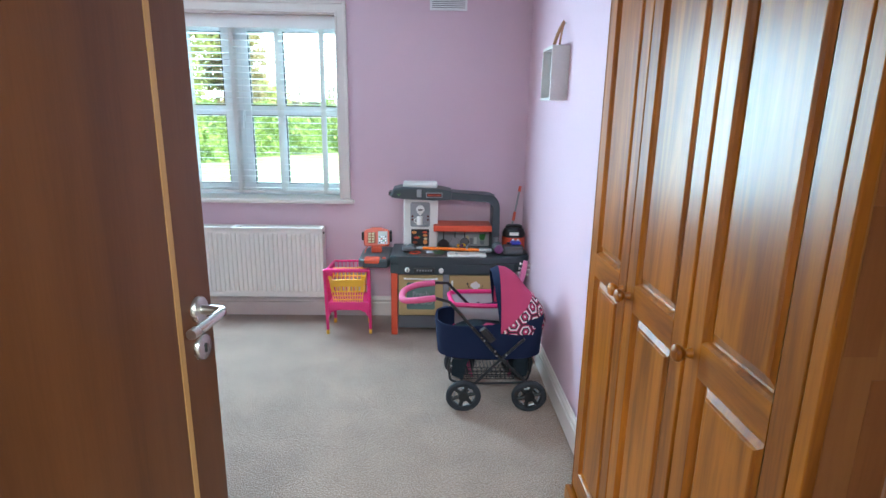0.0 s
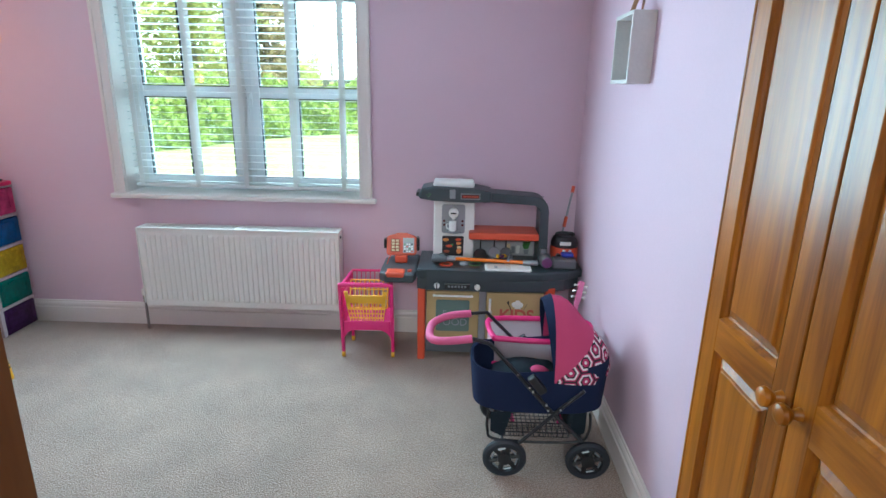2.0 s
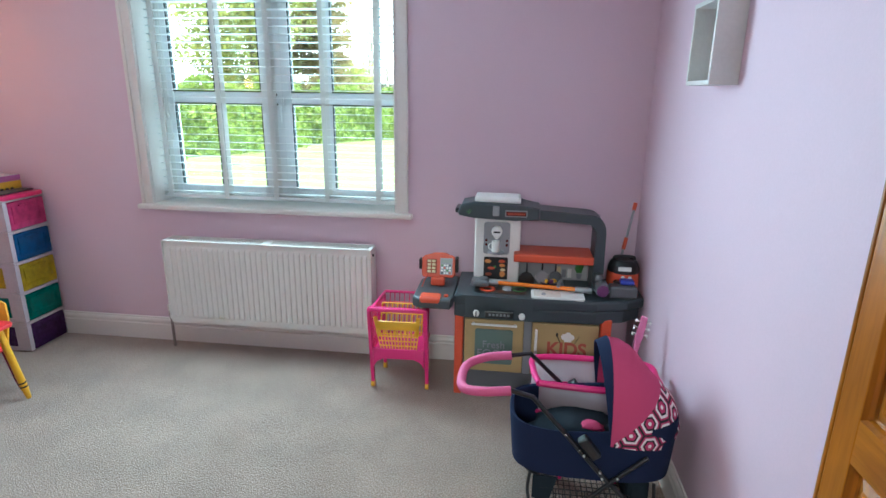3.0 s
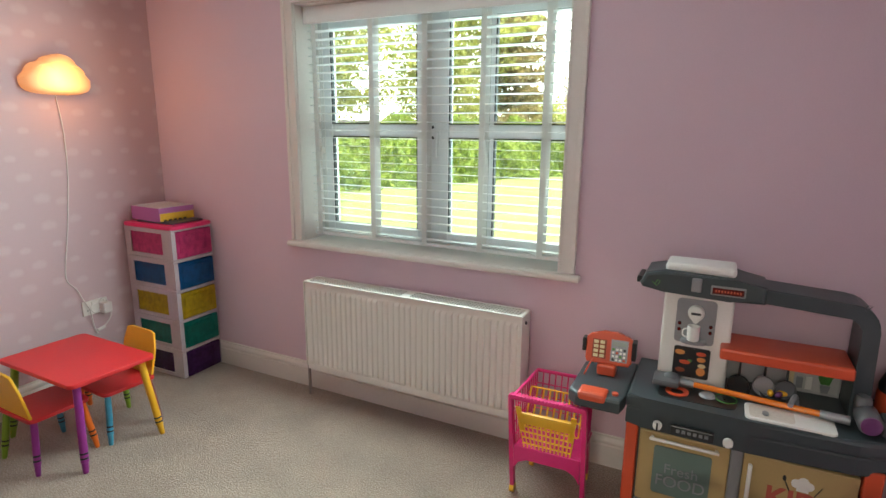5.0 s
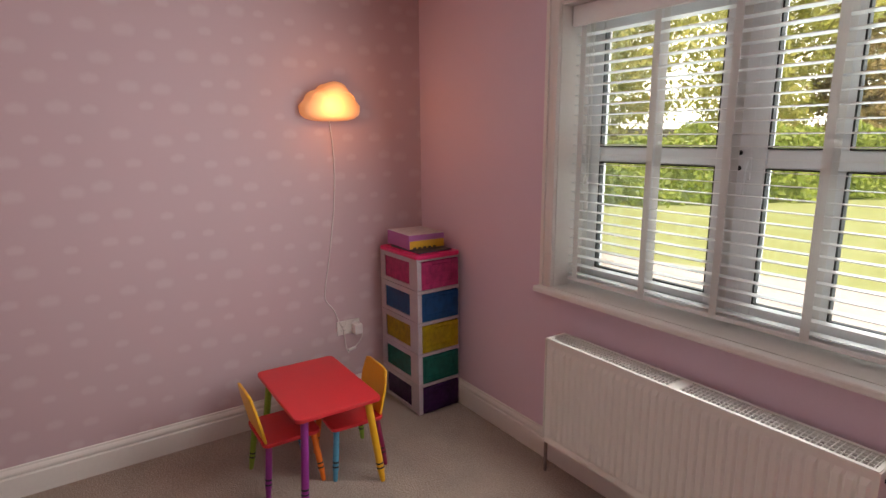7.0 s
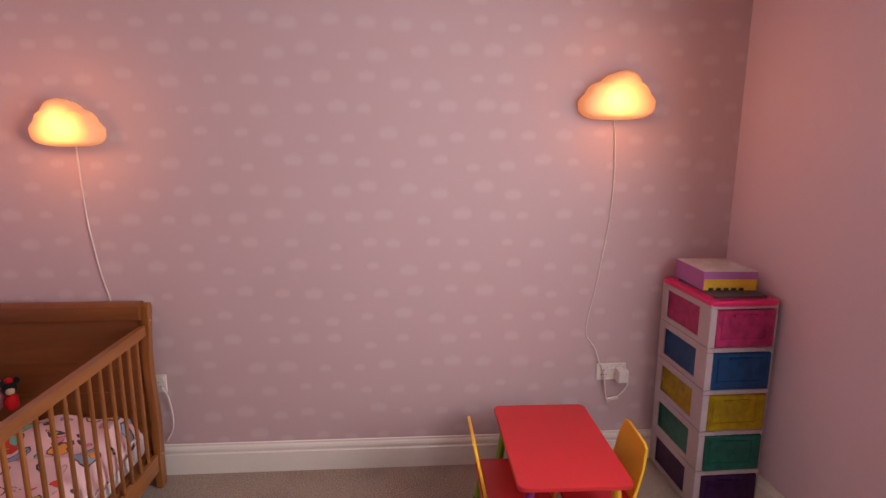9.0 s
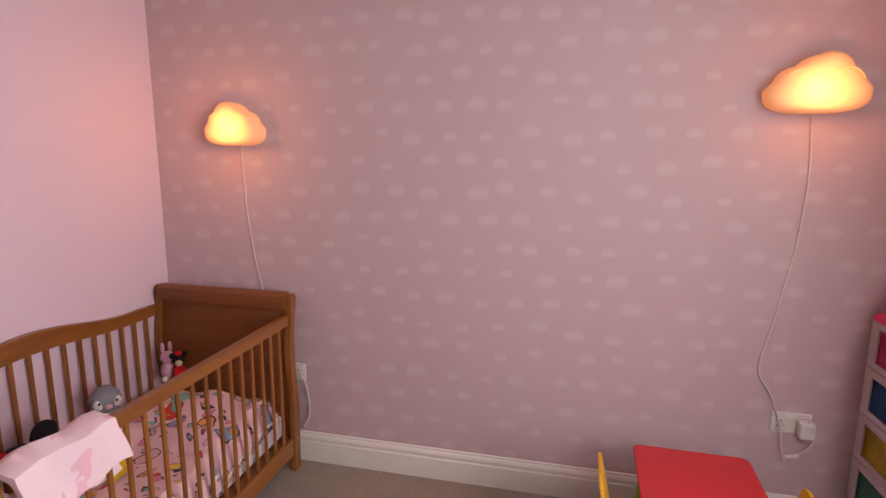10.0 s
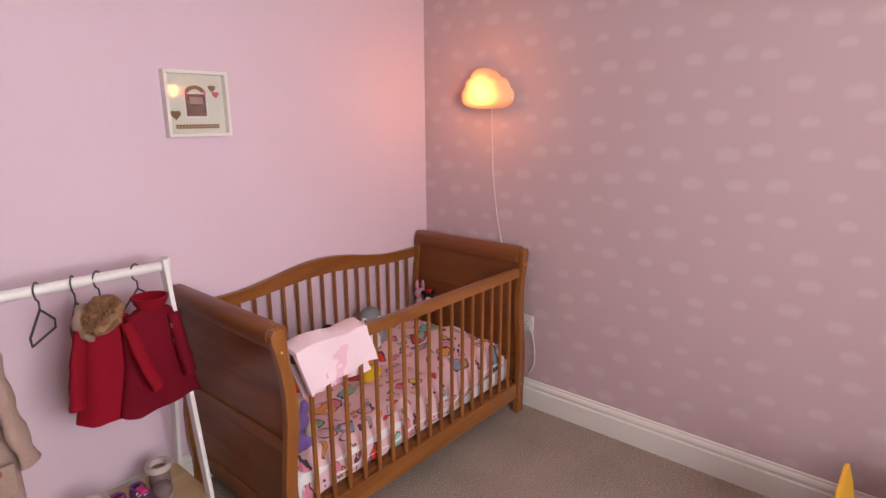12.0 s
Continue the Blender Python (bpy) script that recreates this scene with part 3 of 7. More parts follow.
part("leaf", bm, DOORW, door, "dark walnut veneer leaf")
bm = B()
box(bm, DL - 0.1225, DL - 0.1075, -0.0008, 0.002, 0.009, 1.984)
part("inlay_strip", bm, INLAY, door, "pale maple inlay strip")
bm = B()
kx = DL - 0.052
for zz in (1.128, 1.050):
    lathe(bm, [(0.026, 0.0), (0.026, -0.006), (0.024, -0.009), (0.010, -0.010)], (kx, -0.0005, zz), "y", 28)
rod(bm, (kx, -0.008, 1.128), (kx, -0.052, 1.128), 0.0095, n=16)
tube(bm, smooth_path([(kx, -0.040, 1.128), (kx - 0.006, -0.052, 1.128), (kx - 0.03, -0.056, 1.128), (kx - 0.118, -0.054, 1.126)], 5), 0.0098, 14)
h = part("door_handle", bm, STEEL, door, "brushed steel lever on a round rose", smooth=True)
bm = B()
slab(bm, disc_outline(kx, 1.054, 0.004, n=12), "y", -0.0125, -0.010)
slab(bm, [(kx - 0.002, 1.040), (kx + 0.002, 1.040), (kx + 0.002, 1.054), (kx - 0.002, 1.054)], "y", -0.0125, -0.010)
part("keyhole", bm, SEAL, h, "black keyhole")
bm = B()
box(bm, -0.445, -0.385, 0.325, 0.475, 0, 2.10, 0.004)
box(bm, 0.42, 0.48, 0.325, 0.475, 0, 2.10, 0.004)
box(bm, -0.385, 0.42, 0.325, 0.475, 2.02, 2.10, 0.004)
structure("door_casing", bm, DOORW, "walnut door lining")

# ---- wardrobe ----
WF, WY0, WY1, WT = 0.742, 0.935, WARD_END - 0.025, 2.05
ward = thing("wardrobe", (WF, (WY0 + WY1) / 2, 0), "tall honey-varnished pine wardrobe with three panelled doors", "wardrobe")
HW = (WY1 - WY0) / 2
bm = B()
box(bm, 0.025, 0.58, -HW + 0.022, HW - 0.022, 0.08, WT)
part("carcass", bm, PINE, ward, "pine carcass")
# side panel of finger-jointed staves
ORANGE_PINE = [wood("pine_stave_" + k, c, d, 2, 6.0, 0.35, 0.3) for k, c, d in (("warm", (0.36, 0.150, 0.035), (0.27, 0.10, 0.022)), ("deep", (0.31, 0.118, 0.027), (0.22, 0.078, 0.016)))]
bm = B()
box(bm, 0.02, 0.58, -HW, -HW + 0.02, 0.0, WT)
side = part("side_panel", bm, ORANGE_PINE[0], ward, "finger-jointed pine side panel")
rnd = random.Random(4)
stave = {}
for c in range(11):
    z = 0.02 + rnd.random() * 0.15
    while z < WT - 0.05:
        ln = rnd.choice((0.22, 0.30, 0.38))
        zt = min(z + ln, WT - 0.01)
        if zt - z > 0.03 and rnd.random() < 0.55:
            bm = B()
            box(bm, 0.022 + c * 0.05, 0.0715 + c * 0.05, -HW - 0.0012, -HW + 0.001, z, zt - 0.0005)
            part("stave", bm, ORANGE_PINE[(c + int(z * 10)) % 2], side)
        z = zt
part("side_panel", box(B(), 0.02, 0.58, HW - 0.02, HW, 0.0, WT), PINE, ward)
# face frame
part("stile", box(B(), 0, 0.022, -HW, -HW + 0.034, 0.0, WT, 0.003), PINE, ward)
part("stile", box(B(), 0, 0.022, HW - 0.010, HW, 0.0, WT, 0.003), PINE, ward)
part("plinth", box(B(), -0.022, 0.022, -HW + 0.034, HW + 0.012, 0.0, 0.075, 0.005), PINEH, ward, "pine plinth board")
bm = B()
box(bm, 0.0, 0.022, -HW + 0.034, HW - 0.010, WT - 0.10, WT)
box(bm, -0.03, 0.03, -HW - 0.01, HW + 0.01, WT, WT + 0.045, 0.01)
box(bm, 0.03, 0.59, -HW - 0.01, HW + 0.01, WT, WT + 0.03)
part("cornice", bm, PINEH, ward, "moulded pine cornice")


def wdoor(a, b, knob_y):
    """A framed door from a to b along the front, with two sunk panels and a knob."""
    st, z0d, z1d, m0, m1 = 0.062, 0.09, WT - 0.105, 0.967, 1.045
    d = part("door", bmesh_frame(a, b, st, z0d, z1d), PINE, ward, "framed pine door")
    for q0, q1 in ((m0, m1), (z1d - 0.07, z1d), (z0d, z0d + 0.09)):
        part("rail", box(B(), -0.0002, 0.021, a + st, b - st, q0, q1), PINEH, d)
    for lo, hi in ((z0d + 0.09, m0), (m1, z1d - 0.07)):
        bm = B()
        ya, yb = a + st, b - st
        q = [(0.0, 0.0), (0.005, 0.006), (0.008, 0.013), (0.012, 0.016), (0.030, 0.009), (0.033, 0.005), (0.036, 0.004)]
        loops = []
        for i, x in q:
            loops.append([bm.verts.new((x, ya + i, lo + i)), bm.verts.new((x, yb - i, lo + i)), bm.verts.new((x, yb - i, hi - i)), bm.verts.new((x, ya + i, hi - i))])
        for p, r in zip(loops, loops[1:]):
            for k in range(4):
                j = (k + 1) % 4
                bm.faces.new((p[k], p[j], r[j], r[k]))
        bm.faces.new(loops[-1])
        part("panel", bm, PINE, d, "raised and fielded panel")
    bm = B()
    lathe(bm, [(0.013, 0.0), (0.011, -0.006), (0.008, -0.014), (0.016, -0.022), (0.020, -0.030), (0.018, -0.038), (0.008, -0.043)], (-0.0005, knob_y, 1.006), "x", 20)
    part("knob", bm, PINE, d, "turned wooden knob", smooth=True)


def bmesh_frame(a, b, st, z0d, z1d):
    bm = B()
    box(bm, 0.0, 0.021, a, a + st, z0d, z1d, 0.003)
    box(bm, 0.0, 0.021, b - st, b, z0d, z1d, 0.003)
    return bm


c0 = (WY0 + WY1) / 2
wdoor(0.972 - c0, 1.342 - c0, 1.318 - c0)
wdoor(1.356 - c0, 1.732 - c0, 1.706 - c0)
wdoor(1.737 - c0, 2.098 - c0, 1.764 - c0)

# ---- plastics, cloths, papers ----
def plastic(name, colour, rough=0.38, **k):
    return material(name, colour, rough, vary=0.05, scale=8, fine=200, bump=0.04, **k)


CHAR = plastic("charcoal_plastic", (0.046, 0.060, 0.068))
CHARL = plastic("grey_plastic", (0.11, 0.115, 0.125), 0.4)
RED = plastic("orange_red_plastic", (0.62, 0.085, 0.035), 0.35)
WHITEP = plastic("white_plastic", (0.80, 0.79, 0.76), 0.35)
GREYP = plastic("silver_grey_plastic", (0.30, 0.31, 0.33), 0.3, metal=0.3)
GOLD = plastic("mustard_tan_plastic", (0.44, 0.32, 0.14), 0.5)
ORANGET = plastic("clear_orange_tube", (0.80, 0.20, 0.02), 0.15)
PINK = plastic("hot_pink_plastic", (0.68, 0.022, 0.19), 0.35)
YELP = plastic("yellow_plastic", (0.85, 0.48, 0.03), 0.35)
BLACKP = plastic("black_plastic", (0.018, 0.018, 0.02), 0.3)
BLUEP = plastic("blue_plastic", (0.04, 0.06, 0.45))
PURP = plastic("purple_plastic", (0.14, 0.04, 0.14))
LPINK = plastic("pale_pink_plastic", (0.66, 0.20, 0.38), 0.4)
CREAMK = plastic("cream_key", (0.72, 0.62, 0.36))
GREENP = plastic("green_plastic", (0.10, 0.28, 0.07))
TEALW = plastic("oven_window", (0.13, 0.19, 0.17), 0.2)
BROWNP = plastic("burnt_brown_print", (0.30, 0.07, 0.03), 0.6)
BRICKP = plastic("brick_red_print", (0.42, 0.09, 0.06), 0.6)
DARKP = plastic("dark_brown_print", (0.10, 0.045, 0.025), 0.6)
FOOD = plastic("orange_food_print", (0.70, 0.28, 0.08), 0.6)
DISPLAY = plastic("red_led_window", (0.10, 0.008, 0.008), 0.25)
NAVY = cloth("navy_cloth", (0.013, 0.020, 0.055), 0.05)
NAVYD = cloth("dark_lining", (0.015, 0.022, 0.03), 0.05)
ROSE = cloth("raspberry_cloth", (0.52, 0.07, 0.17), 0.1)
FOAM = material("pink_foam", (0.55, 0.09, 0.22), 0.75, vary=0.06, fine=260, bump=0.5)


def writing(name, text, size, at, mat, parent, rx=90, rz=0, depth=0.0008, label="", weight=0.0):
    cu = bpy.data.curves.new(name, 'FONT')
    cu.body, cu.size, cu.extrude, cu.align_x, cu.align_y = text, size, depth, 'CENTER', 'CENTER'
    cu.offset = size * weight
    ob = new(name, cu)
    cu.materials.append(mat)
    ob.parent = parent
    ob.matrix_basis = pose(*at, rx, 0, rz)
    return tagged(ob, label)


# ---- play kitchen (local origin: floor, under the white tower's left edge, at y 3.80) ----
kit = thing("play_kitchen", (0.0, 3.80, 0.0), "charcoal, orange and tan plastic play kitchen with hood and sink", "toy kitchen")
for a, b in ((-0.105, -0.060), (0.650, 0.705)):
    part("leg", box(B(), a, b, 0.015, 0.075, 0.0, 0.46, 0.006), RED, kit, "orange-red plastic leg")
    part("leg", box(B(), a, b, 0.30, 0.35, 0.0, 0.46, 0.006), RED, kit, "orange-red plastic leg")
part("body", box(B(), -0.058, 0.648, 0.045, 0.34, 0.06, 0.45), CHARL, kit, "grey cabinet shell")
part("plinth", box(B(), -0.058, 0.648, 0.030, 0.044, 0.045, 0.135, 0.005), CHARL, kit)
part("divider", box(B(), 0.262, 0.302, 0.026, 0.044, 0.135, 0.43, 0.004), GREYP, kit)
od = part("oven_door", box(B(), -0.052, 0.260, 0.020, 0.044, 0.14, 0.425, 0.006), GOLD, kit, "tan oven door")
part("oven_window", slab(B(), round_rect(0.005, 0.205, 0.185, 0.375, 0.012), "y", 0.0165, 0.0205), TEALW, od, "smoky green window")
bm = B()
box(bm, -0.015, 0.225, -0.002, 0.010, 0.398, 0.410, 0.004)
box(bm, -0.010, 0.0, 0.008, 0.021, 0.399, 0.409)
box(bm, 0.21, 0.22, 0.008, 0.021, 0.399, 0.409)
part("handle", bm, WHITEP, od, "white bar handle")
writing("lettering", "Fresh", 0.055, (0.105, 0.0158, 0.290), GREYP, od)
writing("lettering", "FOOD", 0.062, (0.105, 0.0158, 0.240), GREYP, od)
cd = part("cupboard_door", box(B(), 0.304, 0.645, 0.020, 0.044, 0.14, 0.425, 0.006), GOLD, kit, "tan cupboard door")
bm = B()
box(bm, 0.318, 0.332, -0.004, 0.010, 0.175, 0.395, 0.005)
box(bm, 0.320, 0.330, 0.008, 0.021, 0.18, 0.19)
box(bm, 0.320, 0.330, 0.008, 0.021, 0.38, 0.39)
part("handle", bm, WHITEP, cd, "white upright bar handle")
writing("lettering", "KIDS", 0.098, (0.485, 0.0188, 0.288), BRICKP, cd, weight=0.028)
writing("lettering", "RESTAURANT", 0.038, (0.485, 0.0188, 0.234), DARKP, cd, weight=0.01)
bm = B()
for cx, cz, r in ((0.470, 0.358, 0.016), (0.490, 0.366, 0.018), (0.508, 0.356, 0.015)):
    slab(bm, disc_outline(cx, cz, r, n=14), "y", 0.0183 - r * 0.02, 0.0202)
box(bm, 0.472, 0.508, 0.0180, 0.0202, 0.332, 0.352)
part("hat_print", bm, WHITEP, cd, "white chef's hat print")
bm = B()
tube(bm, [(0.452, 0.0190, 0.325), (0.435, 0.0190, 0.362)], 0.003, 6, 0.3)
tube(bm, [(0.526, 0.0190, 0.325), (0.545, 0.0190, 0.362)], 0.003, 6, 0.3)
slab(bm, disc_outline(0.433, 0.368, 0.006, 0.010, 10), "y", 0.0180, 0.0202)
part("cutlery_print", bm, BLACKP, cd)
# counter
bm = B()
slab(bm, [(-0.110, 0.38), (-0.110, 0.002), (-0.05, -0.008), (0.30, -0.018), (0.62, -0.006), (0.775, 0.035), (0.868, 0.10), (0.868, 0.38)], "z", 0.505, 0.560, 0.012)
part("worktop", bm, CHAR, kit, "charcoal moulded worktop with bowed front")
bm = B()
slab(bm, [(-0.108, 0.30), (-0.108, 0.010), (-0.05, 0.000), (0.30, -0.010), (0.62, 0.002), (0.76, 0.045), (0.850, 0.11), (0.850, 0.30)], "z", 0.440, 0.506, 0.008)
fascia = part("fascia", bm, CHAR, kit)
for cx in (0.010, 0.245):
    bm = B()
    lathe(bm, [(0.017, 0.0), (0.016, -0.012), (0.010, -0.014)], (cx, -0.014 - abs(cx) * 0.05, 0.472), "y", 18)
    k = part("knob", bm, WHITEP, kit, "white turning knob")
    part("pointer", box(B(), cx - 0.003, cx + 0.003, -0.038, -0.027, 0.458, 0.486, 0.001), BLACKP, k)
part("control_strip", box(B(), 0.055, 0.200, -0.028, -0.012, 0.455, 0.489, 0.004), BLACKP, kit, "dark control strip")
bm = B()
for i in range(6):
    box(bm, 0.075 + i * 0.019, 0.087 + i * 0.019, -0.0295, -0.0275, 0.466, 0.478)
part("control_marks", bm, GREYP, kit)
part("side_shelf", slab(B(), [(-0.325, 0.25), (-0.325, -0.02), (-0.29, -0.055), (-0.125, -0.055), (-0.112, 0.0), (-0.112, 0.33), (-0.26, 0.33)], "z", 0.492, 0.548, 0.012), CHAR, kit, "charcoal side shelf for the till")
part("drawer_front", box(B(), -0.285, -0.175, -0.058, 0.02, 0.520, 0.556, 0.012), RED, kit, "orange-red till drawer")
part("shelf_button", slab(B(), disc_outline(-0.150, -0.01, 0.012, n=14), "z", 0.546, 0.556), RED, kit)
# hob
part("hob", slab(B(), round_rect(-0.005, 0.262, 0.035, 0.165, 0.03), "z", 0.558, 0.5625), BLACKP, kit, "glossy black hob")
bm = B()
for r0, r1 in ((0.024, 0.042),):
    lathe(bm, [(r0, 0.562), (r0, 0.566), (r1, 0.566), (r1, 0.562)], (0.060, 0.095, 0), "z", 28)
part("ring", bm, RED, kit, "red hob ring")
bm = B()
lathe(bm, [(0.034, 0.562), (0.034, 0.565), (0.038, 0.565), (0.038, 0.562)], (0.228, 0.115, 0), "z", 28)
part("ring", bm, GREENP, kit, "green hob ring")
bm = B()
lathe(bm, [(0.030, 0.562), (0.024, 0.570), (0.004, 0.574)], (0.165, 0.110, 0), "z", 24)
part("burner", bm, GREYP, kit, "silver burner")
# sink
bm = B()
slab(bm, round_rect(0.288, 0.560, -0.002, 0.115, 0.018), "z", 0.556, 0.5685, 0.003)
sk = part("sink", bm, WHITEP, kit, "white plastic sink tray")
part("sink_bowl", slab(B(), round_rect(0.302, 0.440, 0.010, 0.103, 0.016), "z", 0.5675, 0.5695), material("sink_shade_plastic", (0.66, 0.60, 0.54), 0.4), sk)
part("sink_plug", slab(B(), disc_outline(0.352, 0.045, 0.011, 0.018, 14), "z", 0.5692, 0.572), GREYP, sk, "grey plug")
# tower
bm = B()
box(bm, -0.025, 0.222, 0.20, 0.34, 0.555, 0.925, 0.008)
tw = part("tower", bm, WHITEP, kit, "white coffee tower")
slab_m = slab(B(), round_rect(-0.012, 0.209, 0.575, 0.91, 0.02), "y", 0.196, 0.201)
part("tower_face", slab_m, WHITEP, tw)
part("coffee_panel", slab(B(), round_rect(0.025, 0.165, 0.722, 0.890, 0.015), "y", 0.188, 0.197), GREYP, tw, "silver coffee machine panel")
bm = B()
lathe(bm, [(0.030, 0.0), (0.028, -0.016), (0.020, -0.020)], (0.095, 0.188, 0.842), "y", 20)
slab(bm, [(0.068, 0.835), (0.122, 0.835), (0.100, 0.805), (0.090, 0.805)], "y", 0.172, 0.188)
part("spout", bm, WHITEP, tw, "white spout dial")
part("spout_slot", box(B(), 0.078, 0.112, 0.1655, 0.1685, 0.838, 0.847, 0.001), BLACKP, tw)
bm = B()
lathe(bm, [(0.019, 0.742), (0.022, 0.745), (0.022, 0.797), (0.019, 0.798), (0.018, 0.75)], (0.092, 0.166, 0), "z", 20)
tube(bm, smooth_path([(0.070, 0.166, 0.785), (0.056, 0.160, 0.78), (0.056, 0.160, 0.76), (0.070, 0.166, 0.752)], 4), 0.003, 6)
part("cup", bm, WHITEP, tw, "white plastic cup")
part("cup_tray", slab(B(), disc_outline(0.095, 0.172, 0.045, 0.026, 20), "z", 0.730, 0.741), GREYP, tw)
for cx, cz in ((0.040, 0.795), (0.040, 0.772), (0.150, 0.795), (0.150, 0.772)):
    part("button", lathe(B(), [(0.007, 0.0), (0.006, -0.006)], (cx, 0.188, cz), "y", 12), DISPLAY, tw)
part("food_panel", slab(B(), round_rect(0.030, 0.160, 0.586, 0.704, 0.008), "y", 0.190, 0.197), BLACKP, tw, "black panel printed with fast food")
rnd = random.Random(11)
for cx, cz, rx, rz, mt in ((0.052, 0.682, 0.018, 0.010, FOOD), (0.128, 0.684, 0.018, 0.008, RED), (0.130, 0.662, 0.016, 0.009, FOOD), (0.072, 0.645, 0.020, 0.008, RED), (0.090, 0.652, 0.008, 0.006, GREENP),
                           (0.134, 0.638, 0.014, 0.008, CREAMK), (0.132, 0.615, 0.016, 0.016, FOOD), (0.058, 0.612, 0.018, 0.009, BROWNP), (0.060, 0.684, 0.010, 0.004, CREAMK)):
    part("food_print", slab(B(), disc_outline(cx, cz, rx, rz, 14), "y", 0.1885 - rx * 0.02, 0.1905), mt, tw)
# hood and arch
bm = B()
slab(bm, [(-0.115, 0.945), (-0.095, 0.985), (-0.03, 1.000), (0.22, 0.992), (0.315, 0.975), (0.315, 0.915), (0.20, 0.912), (-0.03, 0.920), (-0.105, 0.928)], "y", 0.135, 0.33, 0.014)
hood = part("hood", bm, CHAR, kit, "charcoal extractor hood")
part("hood_lamp", box(B(), 0.070, 0.105, 0.122, 0.137, 0.935, 0.985, 0.005), GREYP, hood, "clear lamp window")
part("hood_display", box(B(), 0.135, 0.250, 0.129, 0.137, 0.932, 0.966, 0.003), GREYP, hood, "silver display frame")
part("display", box(B(), 0.141, 0.244, 0.127, 0.1295, 0.938, 0.960, 0.001), DISPLAY, hood, "dark red display")
bm = B()
for i in range(9):
    box(bm, 0.150 + i * 0.010, 0.156 + i * 0.010, 0.1262, 0.1272, 0.945, 0.953)
part("display_digits", bm, RED, hood)
for cx in (-0.055, 0.600):
    bm = B()
    tube(bm, [(cx - 0.012, 0.1315, 0.955), (cx + 0.002, 0.1315, 0.940), (cx + 0.016, 0.1315, 0.960), (cx + 0.004, 0.1315, 0.962), (cx - 0.004, 0.1315, 0.945)], 0.0015, 5)
    if cx < 0:
        part("line_mark", bm, GREENP, hood, "thin green line mark")
    else:
        bm2 = bm
part("hood_vent", box(B(), -0.128, -0.108, 0.16, 0.28, 0.938, 0.962, 0.004), BLACKP, hood)
part("hood_top", box(B(), -0.028, 0.215, 0.16, 0.30, 0.990, 1.025, 0.012), WHITEP, kit, "white top box of the hood")
out = [(0.305, 0.962), (0.575, 0.950)]
arc_o = [(0.575 + 0.085 * math.sin(radians(a)), 0.865 + 0.085 * math.cos(radians(a))) for a in range(0, 91, 15)]
arc_i = [(0.575 + 0.035 * math.sin(radians(a)), 0.865 + 0.035 * math.cos(radians(a))) for a in range(90, -1, -15)]
slab(bm2, [(0.305, 0.966)] + arc_o + [(0.668, 0.555), (0.608, 0.555)] + arc_i + [(0.305, 0.914)], "y", 0.165, 0.325, 0.006)
part("arch", bm2, CHAR, kit, "charcoal arch and post")
# shelf, backsplash
bm = B()
box(bm, 0.190, 0.606, 0.130, 0.33, 0.700, 0.742, 0.008)
part("shelf", bm, RED, kit, "orange-red shelf")
part("backsplash", box(B(), 0.222, 0.606, 0.318, 0.330, 0.56, 0.69), plastic("pale_grey_back", (0.42, 0.42, 0.43), 0.5), kit, "grey back panel")
part("plant_print", box(B(), 0.425, 0.600, 0.314, 0.3185, 0.57, 0.672), plastic("pale_print", (0.50, 0.50, 0.49), 0.6), kit, "pale panel printed with jars and herbs")
bm = B()
for i in range(26):
    a = rnd.uniform(-0.02, 0.02)
    tube(bm, [(0.557 + a * 0.5, 0.312, 0.605), (0.557 + a, 0.308, 0.625 + rnd.random() * 0.03)], [0.004, 0.006], 5)
part("herb_print", bm, GREENP, kit, "green herb print")
part("pot_print", slab(B(), [(0.540, 0.60), (0.574, 0.60), (0.568, 0.572), (0.546, 0.572)], "y", 0.309, 0.315), GREYP, kit)
for cx, hgt, col in ((0.445, 0.06, CREAMK), (0.475, 0.045, GREYP), (0.505, 0.05, WHITEP)):
    part("jar_print", box(B(), cx - 0.011, cx + 0.011, 0.309, 0.315, 0.575, 0.575 + hgt, 0.003), col, kit)


def pan(cx, cz, r, mat, label):
    p = thing("toy_pan", (cx, 3.955, cz), label, "toy pan", "toy pans on the rail")
    bm = B()
    lathe(bm, [(r * 0.90, 0.012), (r, 0.0), (r, -0.006), (r * 0.93, -0.004), (r * 0.86, 0.008)], (0, 0, 0), "y", 26)
    part("bowl", bm, mat, p)
    bm = B()
    tube(bm, [(0, 0.004, r * 0.95), (0, 0.000, r + 0.03), (0, 0.004, 0.695 - cz)], [0.005, 0.004, 0.003], 8)
    part("handle", bm, BLACKP, p)


pan(0.263, 0.602, 0.043, BLACKP, "black plastic toy frying pan hung from the orange shelf")
pan(0.345, 0.622, 0.036, GREYP, "silver grey toy pan hung from the orange shelf")
pan(0.415, 0.622, 0.034, CHARL, "dark grey toy saucepan hung from the orange shelf")
bk = thing("toy_food_bowl", (0.385, 3.965, 0.560), "dark toy bowl heaped with small plastic food", "toy bowl")
part("bowl", lathe(B(), [(0.030, 0.0), (0.050, 0.035), (0.048, 0.037), (0.028, 0.008)], (0, 0, 0), "z", 22), BLACKP, bk)
for i, (mt, nm) in enumerate(((YELP, "banana"), (PURP, "grape"), (WHITEP, "egg"), (YELP, "banana"), (PURP, "grape"))):
    a = i * 1.3
    part(nm, blob(B(), (0.022 * math.cos(a), 0.02 * math.sin(a), 0.042), (0.020, 0.011, 0.011), 0.1, 6, Matrix.Rotation(a * 2, 3, 'Z')), mt, bk, smooth=True)
